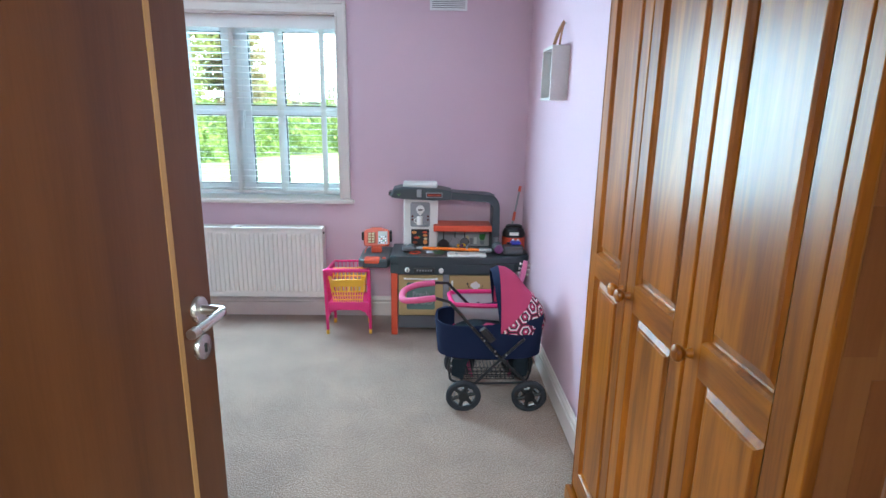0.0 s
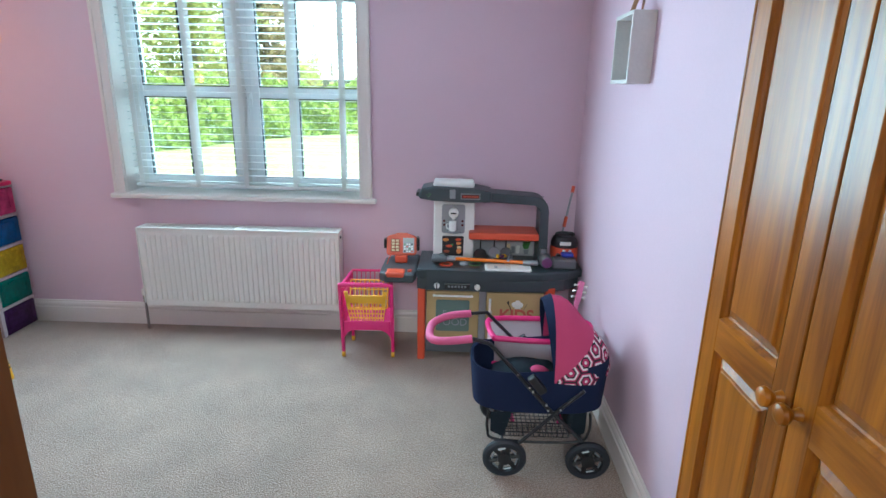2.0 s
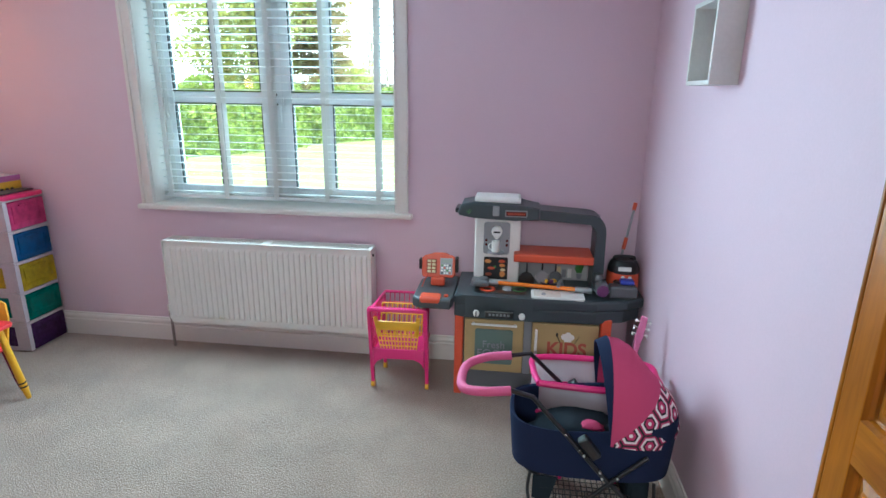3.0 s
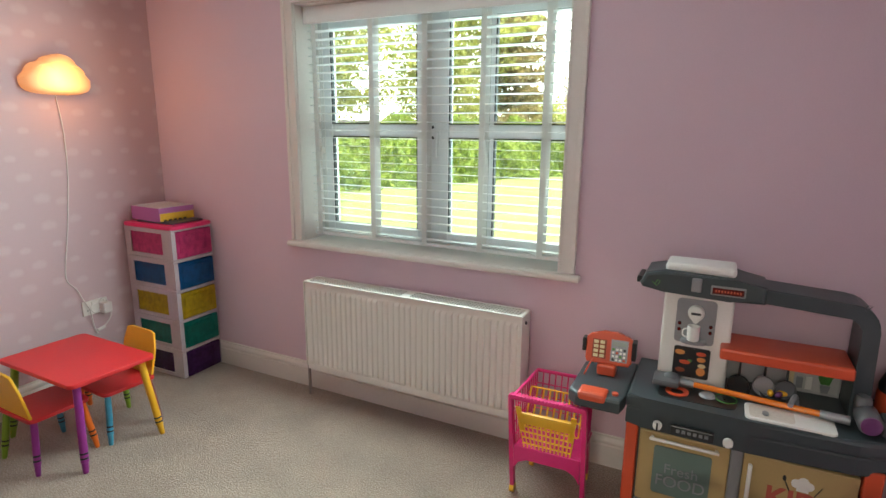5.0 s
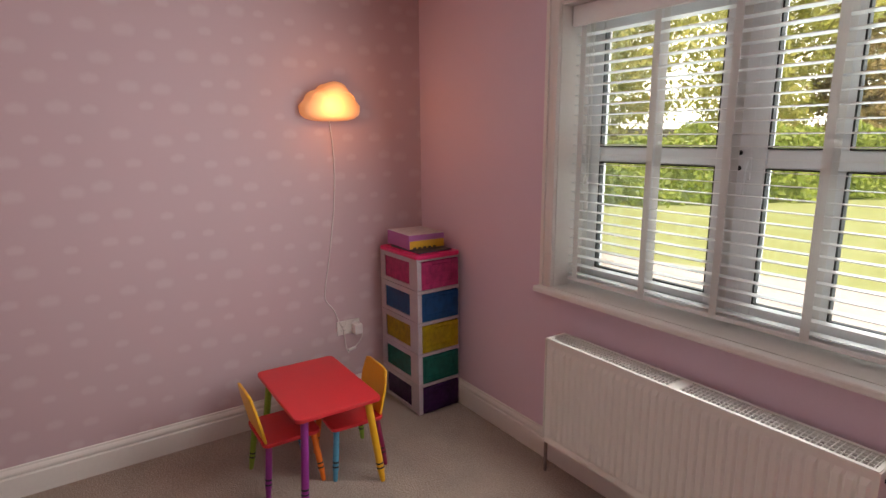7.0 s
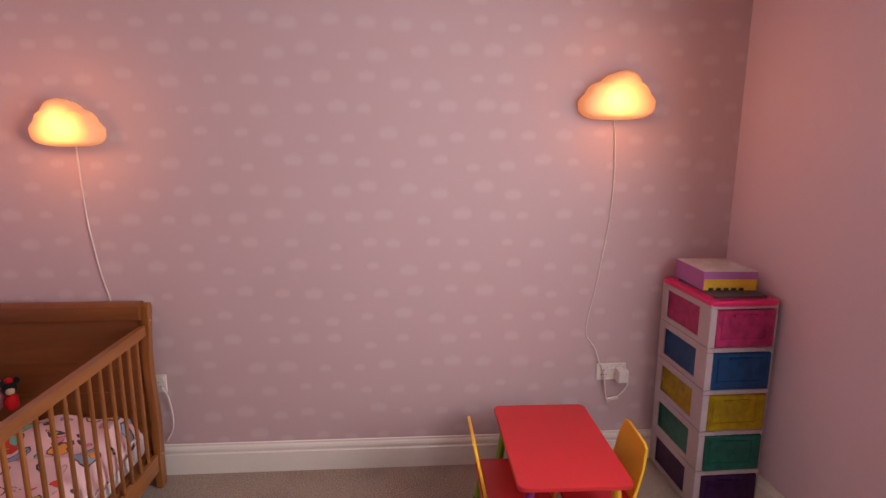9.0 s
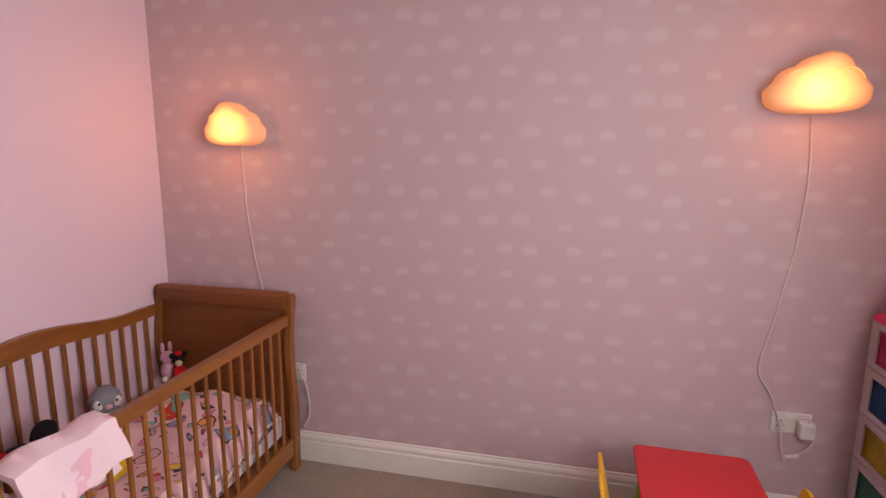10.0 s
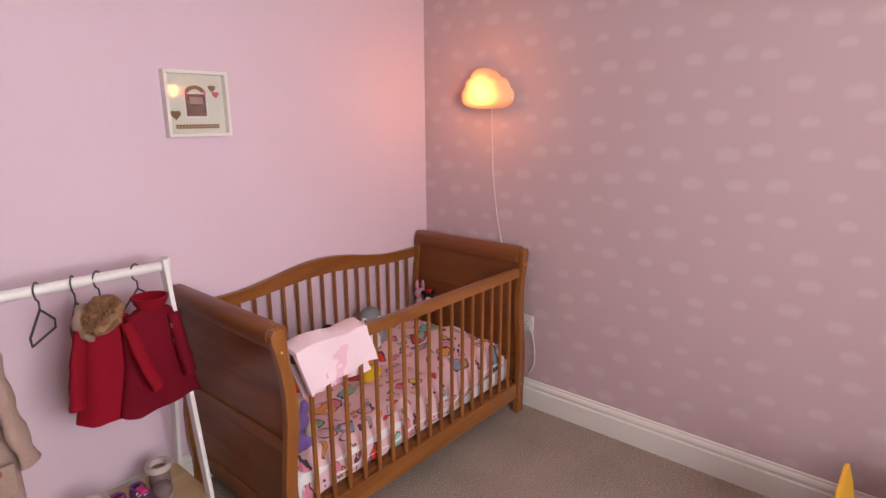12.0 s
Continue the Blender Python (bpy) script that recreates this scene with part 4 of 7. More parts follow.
tap = part("tap", tube(B(), smooth_path([(0.455, 0.15, 0.566), (0.450, 0.15, 0.60), (0.440, 0.12, 0.615), (0.425, 0.08, 0.600)], 5), 0.009, 10), GREYP, kit, "silver grey tap", smooth=True)

# till
till = thing("toy_till", (-0.215, 3.985, 0.548), "orange-red toy cash till with calculator keys", "toy till", turn=3)
part("base", box(B(), -0.040, 0.035, -0.05, 0.03, 0.0, 0.045, 0.008), RED, till)
T = pose(0, 0, 0.092, -14)
bm = B()
slab(bm, [(-0.085, -0.055), (0.080, -0.055), (0.092, -0.040), (0.092, 0.048), (0.075, 0.060), (0.045, 0.062), (0.035, 0.074), (-0.030, 0.074), (-0.042, 0.062), (-0.075, 0.060), (-0.092, 0.045), (-0.092, -0.040)], "y", -0.022, 0.022, 0.006)
bmesh.ops.transform(bm, matrix=T, verts=bm.verts)
th = part("housing", bm, RED, till)


def tilted(name, bm, mat, par, label=""):
    bmesh.ops.transform(bm, matrix=T, verts=bm.verts)
    return part(name, bm, mat, par, label)


tilted("key_panel", box(B(), -0.066, -0.010, -0.0245, -0.021, -0.035, 0.040), BROWNP, th)
tilted("keypad_panel", box(B(), 0.008, 0.075, -0.0245, -0.021, -0.040, 0.046, 0.001), GREYP, th, "grey calculator")
tilted("screen", box(B(), 0.014, 0.069, -0.0262, -0.0243, 0.022, 0.040, 0.001), plastic("lcd_grey", (0.33, 0.36, 0.33), 0.2), th, "pale calculator screen")
for r in range(4):
    for c in range(2):
        tilted("key", box(B(), -0.061 + c * 0.025, -0.042 + c * 0.025, -0.0275, -0.0243, -0.031 + r * 0.018, -0.018 + r * 0.018, 0.0015), CREAMK, th)
    for c in range(4):
        tilted("key", box(B(), 0.014 + c * 0.0145, 0.0235 + c * 0.0145, -0.0270, -0.0243, -0.036 + r * 0.0135, -0.0275 + r * 0.0135, 0.001), (BLACKP, GREENP, WHITEP, RED)[(r * 3 + c) % 4] if (r + c) % 3 == 0 else WHITEP, th)
part("card_reader", box(B(), 0.090, 0.108, -0.030, 0.02, 0.070, 0.145, 0.004), BLACKP, till, "black card reader")
part("scanner", box(B(), -0.108, -0.092, -0.02, 0.02, 0.080, 0.135, 0.004), BLACKP, till, "black scanner holder")
part("cable", tube(B(), smooth_path([(-0.055, -0.03, 0.065), (-0.075, -0.055, 0.03), (-0.085, -0.075, 0.004)], 5), 0.003, 6), RED, till)

# toy stick vacuum lying on the worktop
sv = thing("toy_stick_vacuum", (0.30, 3.90, 0.590), "grey toy stick vacuum with orange tube lying on the play kitchen", "toy vacuum")
part("tube", tube(B(), [(-0.19, 0.035, -0.005), (0.22, -0.010, -0.003)], 0.0105, 14), ORANGET, sv, "clear orange tube", smooth=True)
part("collar", tube(B(), [(-0.26, 0.04, -0.006), (-0.185, 0.034, -0.005)], 0.014, 12), GREYP, sv, smooth=True)
part("collar", tube(B(), [(0.215, -0.010, -0.003), (0.30, -0.018, -0.003)], 0.015, 12), GREYP, sv, smooth=True)
bm = B()
box(bm, -0.33, -0.235, -0.02, 0.075, -0.015, 0.012, 0.010)
blob(bm, (-0.265, 0.035, 0.006), (0.032, 0.026, 0.020), 0.05, 8)
part("floor_head", bm, CHARL, sv, "dark grey floor head", smooth=True)
bm = B()
box(bm, -0.400, -0.300, 0.015, 0.100, 0.0, 0.038, 0.012, pose(0, 0, 0, 0, -12))
part("nozzle", bm, CHARL, sv)
bm = B()
lathe(bm, [(0.028, -0.055), (0.036, -0.045), (0.036, 0.03), (0.026, 0.045)], (0.345, -0.02, 0.018), "y", 20)
bd = part("motor_body", bm, CHARL, sv, "grey motor body", smooth=True)
part("motor_ring", lathe(B(), [(0.018, -0.062), (0.029, -0.060), (0.029, -0.052), (0.016, -0.052)], (0.345, -0.02, 0.018), "y", 20), PURP, bd)
part("dust_bin", lathe(B(), [(0.024, 0.02), (0.026, 0.06), (0.020, 0.075)], (0.335, 0.02, 0.0), "z", 18), CHARL, sv, "dark grey dust bin", smooth=True)
part("battery", box(B(), 0.385, 0.525, -0.045, 0.03, -0.028, 0.030, 0.010), CHARL, sv, "dark grip and battery")
part("grip", box(B(), 0.44, 0.51, -0.02, 0.035, 0.034, 0.056, 0.008), BLUEP, sv, "blue tab")

# toy drum vacuum
dv = thing("toy_drum_vacuum", (0.775, 4.02, 0.560), "small red and black toy drum vacuum on the play kitchen", "toy vacuum")
part("drum", lathe(B(), [(0.078, 0.0), (0.084, 0.012), (0.084, 0.085), (0.080, 0.100)], (0, 0, 0), "z", 28), RED, dv, "red drum", smooth=True)
part("dome", lathe(B(), [(0.081, 0.100), (0.082, 0.118), (0.070, 0.150), (0.052, 0.162), (0.048, 0.155), (0.020, 0.155)], (0, 0, 0), "z", 28), BLACKP, dv, "black dome lid", smooth=True)
part("lid_handle", tube(B(), smooth_path([(-0.05, 0, 0.15), (-0.045, 0, 0.172), (0.045, 0, 0.172), (0.05, 0, 0.15)], 5), 0.008, 8), BLACKP, dv, smooth=True)
part("face_badge", box(B(), -0.040, 0.025, -0.083, -0.070, 0.118, 0.138, 0.002), WHITEP, dv, "pale badge bar")
for sx in (-0.015, 0.02):
    bm = B()
    blob(bm, (sx, -0.082, 0.086), (0.010, 0.005, 0.008), 0, 6)
    part("eye", bm, WHITEP, dv, smooth=True)
part("hose_stub", lathe(B(), [(0.016, 0.0), (0.016, -0.03), (0.012, -0.03)], (-0.045, -0.068, 0.055), "y", 14), BLACKP, dv)
mop = thing("toy_vacuum_wand", (0.765, 4.07, 0.70), "thin grey toy wand with red grip and tip, standing upright", "toy wand")
part("shaft", tube(B(), [(0, 0, 0.0), (0.055, 0.045, 0.265)], 0.0065, 10), GREYP, mop, smooth=True)
part("grip", tube(B(), [(0.012, 0.01, 0.055), (0.024, 0.02, 0.115)], 0.0105, 10), RED, mop, "red grip", smooth=True)
part("tip", tube(B(), [(0.052, 0.043, 0.255), (0.060, 0.049, 0.292)], 0.0105, 10), RED, mop, "red tip", smooth=True)

# the kitchen and what stands on it
for ob in (kit, till, sv, dv, mop, bk, *[o for o in scene.objects if o.name.startswith("toy_pan")]):
    x, y, z = ob.location
    if ob is not kit:
        ob.location = (0.030 + (x - 0.016) * 0.965, y - 0.01, z * 1.012)
    else:
        ob.location = (0.015, 3.79, 0.0)
    ob.scale = (0.965, 1.0, 1.012)

# ---- shopping trolley ----
cart = thing("toy_shopping_trolley", (-0.380, 3.905, 0.0), "hot pink and yellow plastic toy shopping trolley", "toy trolley", turn=2)


def mesh_panel(bm, p00, p10, p01, p11, nu, nv, t):
    """A lattice of bars between four corners."""
    P = [Vector(p) for p in (p00, p10, p01, p11)]
    def at(u, v):
        return (P[0] * (1 - u) + P[1] * u) * (1 - v) + (P[2] * (1 - u) + P[3] * u) * v
    for i in range(nu + 1):
        rod(bm, at(i / nu, 0), at(i / nu, 1), t, n=4)
    for j in range(nv + 1):
        rod(bm, at(0, j / nv), at(1, j / nv), t, n=4)
    return bm


W = 0.135
FR0, FR1, BK0, BK1 = (-0.16, 0.475), (-0.105, 0.225), (0.17, 0.455), (0.14, 0.225)
bm = B()
for s in (-1, 1):
    mesh_panel(bm, (s * W, FR1[0], FR1[1]), (s * W * 0.92, BK1[0], BK1[1]), (s * W, FR0[0], FR0[1]), (s * W * 0.92, BK0[0], BK0[1]), 11, 4, 0.0032)
mesh_panel(bm, (-W * 0.92, BK1[0], BK1[1]), (W * 0.92, BK1[0], BK1[1]), (-W * 0.92, BK0[0], BK0[1]), (W * 0.92, BK0[0], BK0[1]), 9, 4, 0.0032)
box(bm, -W, W, FR1[0], BK1[0], 0.218, 0.228)
part("basket", bm, PINK, cart, "pink lattice basket")
bm = B()
tube(bm, [(-W, FR0[0], FR0[1]), (-W * 0.92, BK0[0], BK0[1]), (W * 0.92, BK0[0], BK0[1]), (W, FR0[0], FR0[1])], 0.008, 8)
part("rim", bm, PINK, cart, smooth=True)
bm = B()
box(bm, -W - 0.016, W + 0.016, FR0[0] - 0.016, FR0[0] + 0.008, FR0[1] - 0.006, FR0[1] + 0.014, 0.005)
for i in range(20):
    box(bm, -W - 0.005 + i * 0.0142, -W + 0.001 + i * 0.0142, FR0[0] - 0.018, FR0[0] + 0.008, FR0[1] + 0.010, FR0[1] + 0.017)
part("push_bar", bm, PINK, cart, "ribbed pink push bar")
for s in (-1, 1):
    bm = B()
    slab(bm, [(-0.168, 0.480), (-0.150, 0.480), (-0.092, 0.200), (-0.072, 0.03), (-0.098, 0.03), (-0.122, 0.19)], "x", s * (W + 0.002), s * (W + 0.020), 0.003)
    part("side_frame", bm, PINK, cart, "pink side frame and leg")
    bm = B()
    slab(bm, [(0.07, 0.25), (0.13, 0.25), (0.145, 0.03), (0.120, 0.03)], "x", s * (W - 0.022), s * (W - 0.004), 0.003)
    part("rear_leg", bm, PINK, cart)
    for yy, xx in ((-0.085, W + 0.011), (0.132, W - 0.013)):
        w = part("wheel", lathe(B(), [(0.006, -0.009), (0.021, -0.009), (0.021, 0.009), (0.006, 0.009)], (s * xx, yy, 0.021), "x", 16), YELP, cart, "yellow wheel")
bm = B()
slab(bm, [(-W, 0.245), (-W, 0.135), (-W * 0.86, 0.175), (-W * 0.6, 0.192), (W * 0.6, 0.192), (W * 0.86, 0.175), (W, 0.135), (W, 0.245)], "y", -0.128, -0.108, 0.003)
part("cross_bar", bm, PINK, cart)
# yellow child seat flap
bm = B()
def flap(u, v):
    return Vector((u * (0.122 - 0.030 * (1 - v)), -0.168 + 0.058 * (1 - v) - 0.008, 0.235 + 0.215 * v))
for i in range(13):
    u = -1 + 2 * i / 12
    rod(bm, flap(u, 0.0), flap(u, 0.62), 0.0035, n=4)
for v in (0.0, 0.14, 0.28, 0.42):
    rod(bm, flap(-1, v), flap(1, v), 0.0042, n=4)
part("seat_lattice", bm, YELP, cart, "yellow lattice seat")
bm = B()
for u0, u1, v0, v1 in ((-1, -0.82, 0.42, 0.96), (0.82, 1, 0.42, 0.96), (-0.95, 0.95, 0.60, 0.84)):
    q = [flap(u0, v0), flap(u1, v0), flap(u1, v1), flap(u0, v1)]
    lo = [bm.verts.new(p) for p in q]
    hi = [bm.verts.new(p + Vector((0, 0.006, 0.002))) for p in q]
    bm.faces.new(lo), bm.faces.new(hi[::-1])
    for i in range(4):
        bm.faces.new((lo[i], lo[(i + 1) % 4], hi[(i + 1) % 4], hi[i]))
part("seat_flap", bm, YELP, cart, "yellow child seat flap with cut-outs")
bm = B()
mesh_panel(bm, (-0.11, -0.06, 0.30), (0.11, -0.06, 0.30), (-0.11, 0.02, 0.445), (0.11, 0.02, 0.445), 8, 3, 0.004)
part("seat_back", bm, YELP, cart, "yellow seat back inside the basket")

# ---- doll's pram ----
pram = thing("dolls_pram", (0.498, 3.005, 0.0), "navy and raspberry doll's pram with patterned hood and foam handle", "doll's pram", turn=0)
HX0, HX1, HYW = -0.145, 0.205, 0.20


def hexa_cloth():
    """Hexagon rings in pink, white and near-black on the lower hood."""
    m = bpy.data.materials.new("hexagon_print_cloth")
    m.use_nodes = True
    n, l = m.node_tree.nodes, m.node_tree.links
    b = n["Principled BSDF"]

    def op(kind, a, c=None):
        x = n.new("ShaderNodeMath")
        x.operation = kind
        for i, v in enumerate((a, c)):
            if v is None:
                continue
            if isinstance(v, (int, float)):
                x.inputs[i].default_value = v
            else:
                l.new(v, x.inputs[i])
        return x.outputs[0]
    tc, sep = n.new("ShaderNodeTexCoord"), n.new("ShaderNodeSeparateXYZ")
    l.new(tc.outputs["Object"], sep.inputs[0])
    P = 0.082
    px = op('ADD', sep.outputs[0], op('MULTIPLY', sep.outputs[1], 0.6))
    pz = sep.outputs[2]

    def cell(ox, oz):
        u = op('SUBTRACT', op('MODULO', op('ADD', op('ADD', px, ox), 10 * P * 1.732), P * 1.732), P * 0.866)
        v = op('SUBTRACT', op('MODULO', op('ADD', op('ADD', pz, oz), 10 * P), P), P * 0.5)
        au, av = op('ABSOLUTE', u), op('ABSOLUTE', v)
        return op('MAXIMUM', av, op('ADD', op('MULTIPLY', au, 0.866), op('MULTIPLY', av, 0.5)))
    d = op('MINIMUM', cell(0.0, 0.0), cell(P * 0.866, P * 0.5))
    ramp = n.new("ShaderNodeValToRGB")
    cr = ramp.color_ramp
    cr.interpolation = 'CONSTANT'
    cols = [(0.0, (0.75, 0.68, 0.68, 1)), (0.16, (0.42, 0.03, 0.12, 1)), (0.40, (0.02, 0.015, 0.02, 1)), (0.56, (0.75, 0.68, 0.68, 1)), (0.76, (0.42, 0.03, 0.12, 1)), (0.90, (0.02, 0.015, 0.02, 1))]
    cr.elements[0].position, cr.elements[0].color = cols[0]
    cr.elements[1].position, cr.elements[1].color = cols[1]
    for p, c in cols[2:]:
        e = cr.elements.new(p)
        e.color = c
    l.new(op('MULTIPLY', d, 2.0 / P), ramp.inputs[0])
    l.new(ramp.outputs[0], b.inputs["Base Color"])
    b.inputs["Roughness"].default_value = 0.85
    return m


HEXA = hexa_cloth()
# carrycot body: open shell with an oval plan
def oval(z, k, th=0.0):
    return [(-0.005 + (0.283 - th) * k * math.copysign(abs(math.cos(a)) ** 0.6, math.cos(a)), (0.165 - th) * k * math.copysign(abs(math.sin(a)) ** 0.6, math.sin(a)), z) for a in [2 * math.pi * i / 36 for i in range(36)]]


bm = B()
prev = None
for z, k, th in ((0.280, 0.90, 0.0), (0.290, 0.97, 0.0), (0.36, 0.99, 0.0), (0.485, 1.02, 0.0), (0.500, 1.02, 0.003), (0.497, 1.0, 0.008), (0.42, 0.99, 0.010), (0.310, 0.95, 0.012)):
    ring = [bm.verts.new((x + (0.01 if z > 0.5 and x < 0 else 0), y, zz - (0.02 * math.cos((x + 0.2) * 6) if zz > 0.41 else 0))) for x, y, zz in oval(z, k, th)]
    if prev:
        for i in range(36):
            bm.faces.new((prev[i], prev[(i + 1) % 36], ring[(i + 1) % 36], ring[i]))
    else:
        bm.faces.new(ring[::-1])
    prev = ring
bm.faces.new(prev)
part("carrycot", bm, NAVY, pram, "navy cloth carrycot", smooth=True)
# hood: ribs from the pivot, front edge upright
bm = B()
PV = (0.040, 0.0, 0.455)
NH, NA = 12, 16
hood_pts = []
for i in range(NH + 1):
    a = radians(100 - 105 * i / NH)
    row = []
    for j in range(NA + 1):
        b = math.pi * j / NA
        R = 0.285 - 0.025 * abs(math.sin(2 * radians(100 - 105 * i / NH))) + 0.012 * math.sin(i / NH * math.pi * 3)
        y = 0.175 * math.cos(b)
        s = math.sin(b) ** 0.7 if 0 < j < NA else 0
        row.append(Vector((PV[0] + R * 0.90 * math.cos(a) * s, y, PV[2] - 0.01 + (R - 0.01) * 1.15 * math.sin(a) * s)))
    hood_pts.append(row)
def hood_sheet(i0, i1, lift):
    bm = B()
    sides = []
    for d in (0.0, -0.006):
        sides.append([[bm.verts.new(PVv + (p - PVv) * (1 + (d + lift) / 0.28)) for p in hood_pts[i]] for i in range(i0, i1 + 1)])
    for k, g in enumerate(sides):
        for a, b in zip(g, g[1:]):
            for j in range(NA):
                f = (a[j], a[j + 1], b[j + 1], b[j])
                try:
                    bm.faces.new(f if k == 0 else f[::-1])
                except ValueError:
                    pass
    for e in (0, -1):
        for j in range(NA):
            try:
                bm.faces.new((sides[0][e][j], sides[0][e][j + 1], sides[1][e][j + 1], sides[1][e][j]))
            except ValueError:
                pass
    bmesh.ops.remove_doubles(bm, verts=bm.verts, dist=0.0005)
    return bm
PVv = Vector(PV)
bm.free()
part("hood_band", hood_sheet(0, 1, 0.003), NAVY, pram, "navy front edge of the hood", smooth=True)
part("hood_top", hood_sheet(1, 7, 0.0), ROSE, pram, "raspberry cloth hood", smooth=True)
part("hood_back", hood_sheet(7, NH, -0.001), HEXA, pram, "pink, white and black hexagon print cloth", smooth=True)
for s in (-1, 1):
    yy = s * 0.185
    fr = part("push_frame", tube(B(), [(0.235, yy * 1.02, 0.105), (0.02, yy, 0.33), (-0.10, yy * 0.98, 0.475), (-0.225, yy * 0.85 - 0.04, 0.632), (-0.295, yy * 0.68 - 0.09, 0.660)], 0.0085, 10), BLACKP, pram, "dark folding frame tube", smooth=True)
    part("cross_tube", tube(B(), [(-0.135, yy * 1.03, 0.105), (0.07, yy * 1.01, 0.33), (0.16, yy, 0.42)], 0.0075, 10), BLACKP, pram, smooth=True)
    part("joint", box(B(), -0.13, -0.04, -0.016, 0.016, -0.018, 0.018, 0.006, Matrix.Translation((-0.03, yy * 1.02, 0.445)) @ pose(0, 0, 0, 0, 52, 0) @ Matrix.Translation((0.085, 0, 0))), BLACKP, fr, "folding joint")
    bm = B()
    for p in ((-0.06, 0.432), (-0.045, 0.412), (0.012, 0.35), (0.02, 0.325), (0.07, 0.33), (-0.11, 0.49), (-0.20, 0.60)):
        lathe(bm, [(0.0045, 0), (0.0045, s * 0.0115), (0.002, s * 0.013)], (p[0], yy, p[1]), "y", 8)
    part("rivets", bm, STEEL, fr, "bright rivets")
    for wx in (-0.145, 0.195):
        w = part("wheel", lathe(B(), [(0.062, -0.015), (0.080, -0.017), (0.090, -0.008), (0.090, 0.008), (0.080, 0.017), (0.062, 0.015)], (wx, s * 0.20, 0.090), "y", 36, True), material("black_tyre", (0.015, 0.018, 0.025), 0.6) if (s, wx) == (-1, -0.145) else bpy.data.materials["black_tyre"], pram, "black plastic wheel", smooth=True)
        bm = B()
        lathe(bm, [(0.010, -0.016), (0.028, -0.014), (0.030, -0.004), (0.030, 0.004), (0.028, 0.014), (0.010, 0.016)], (wx, s * 0.20, 0.090), "y", 24)
        for k in range(6):
            a = radians(60 * k + 15)
            c, sn = math.cos(a), math.sin(a)
            rod(bm, (wx + 0.02 * c, s * 0.20, 0.090 + 0.02 * sn), (wx + 0.066 * c, s * 0.20, 0.090 + 0.066 * sn), 0.010, 0.012, n=8)
        part("spokes", bm, BLACKP, w, "six-spoke hub", smooth=True)
        bm = B()
        for k in range(6):
            a = radians(60 * k + 45)
            c, sn = math.cos(a), math.sin(a)
            rod(bm, (wx + 0.050 * c - 0.015 * sn, s * 0.208, 0.090 + 0.050 * sn + 0.015 * c), (wx + 0.050 * c + 0.015 * sn, s * 0.208, 0.090 + 0.050 * sn - 0.015 * c), 0.0035, n=6)
        part("rim_trim", bm, GREYP, w, "silver trim segments")
for wx in (-0.145, 0.195):
    part("axle", rod(B(), (wx, -0.195, 0.095), (wx, 0.195, 0.095), 0.006), BLACKP, pram)
bm = B()
path = smooth_path([(-0.27, -0.163, 0.668), (-0.36, -0.160, 0.655), (-0.425, -0.11, 0.640), (-0.440, 0.0, 0.636), (-0.425, 0.11, 0.640), (-0.36, 0.160, 0.655), (-0.27, 0.163, 0.668)], 6)
path = [Vector((p.x - 0.025, p.y * 0.77 - 0.09, p.z - 0.008)) for p in path]
part("handle_grip", tube(bm, path, 0.0165, 12), FOAM, pram, "pink foam push handle", smooth=True)
bm = B()
mesh_panel(bm, (-0.165, -0.15, 0.165), (0.12, -0.15, 0.165), (-0.165, 0.15, 0.165), (0.12, 0.15, 0.165), 14, 12, 0.0022)
for s in (-1, 1):
    mesh_panel(bm, (-0.165, s * 0.15, 0.165), (0.12, s * 0.15, 0.165), (-0.175, s * 0.155, 0.235), (0.125, s * 0.155, 0.235), 12, 3, 0.0022)
part("wire_basket", bm, BLACKP, pram, "black wire shopping basket")
bm = B()
for k in (-1, 1):
    part("basket_frame", tube(B(), smooth_path([(-0.215, k * 0.15, 0.29), (-0.218, k * 0.155, 0.20), (-0.17, k * 0.16, 0.15), (0.14, k * 0.16, 0.15), (0.20, k * 0.155, 0.20), (0.20, k * 0.15, 0.29)], 5), 0.006, 8), BLACKP, pram, smooth=True)
part("side_flap", slab(B(), [(-0.205, 0.285), (-0.205, 0.19), (-0.15, 0.165), (-0.12, 0.285)], "y", -0.157, -0.153), NAVYD, pram, "dark purple cloth end flap")
part("rear_tray", box(B(), 0.115, 0.195, -0.14, 0.14, 0.165, 0.284, 0.02), NAVYD, pram, "dark cloth rear bag")
bm = B()
blob(bm, (-0.04, 0.0, 0.37), (0.17, 0.12, 0.055), 0.5, 10)
part("blanket", bm, NAVYD, pram, "dark folded blanket", smooth=True)
bm = B()
blob(bm, (0.0, -0.03, 0.42), (0.045, 0.03, 0.022), 0.3, 8)
part("pillow", bm, ROSE, pram, smooth=True)

pram.scale = (1, 1, 0.94)

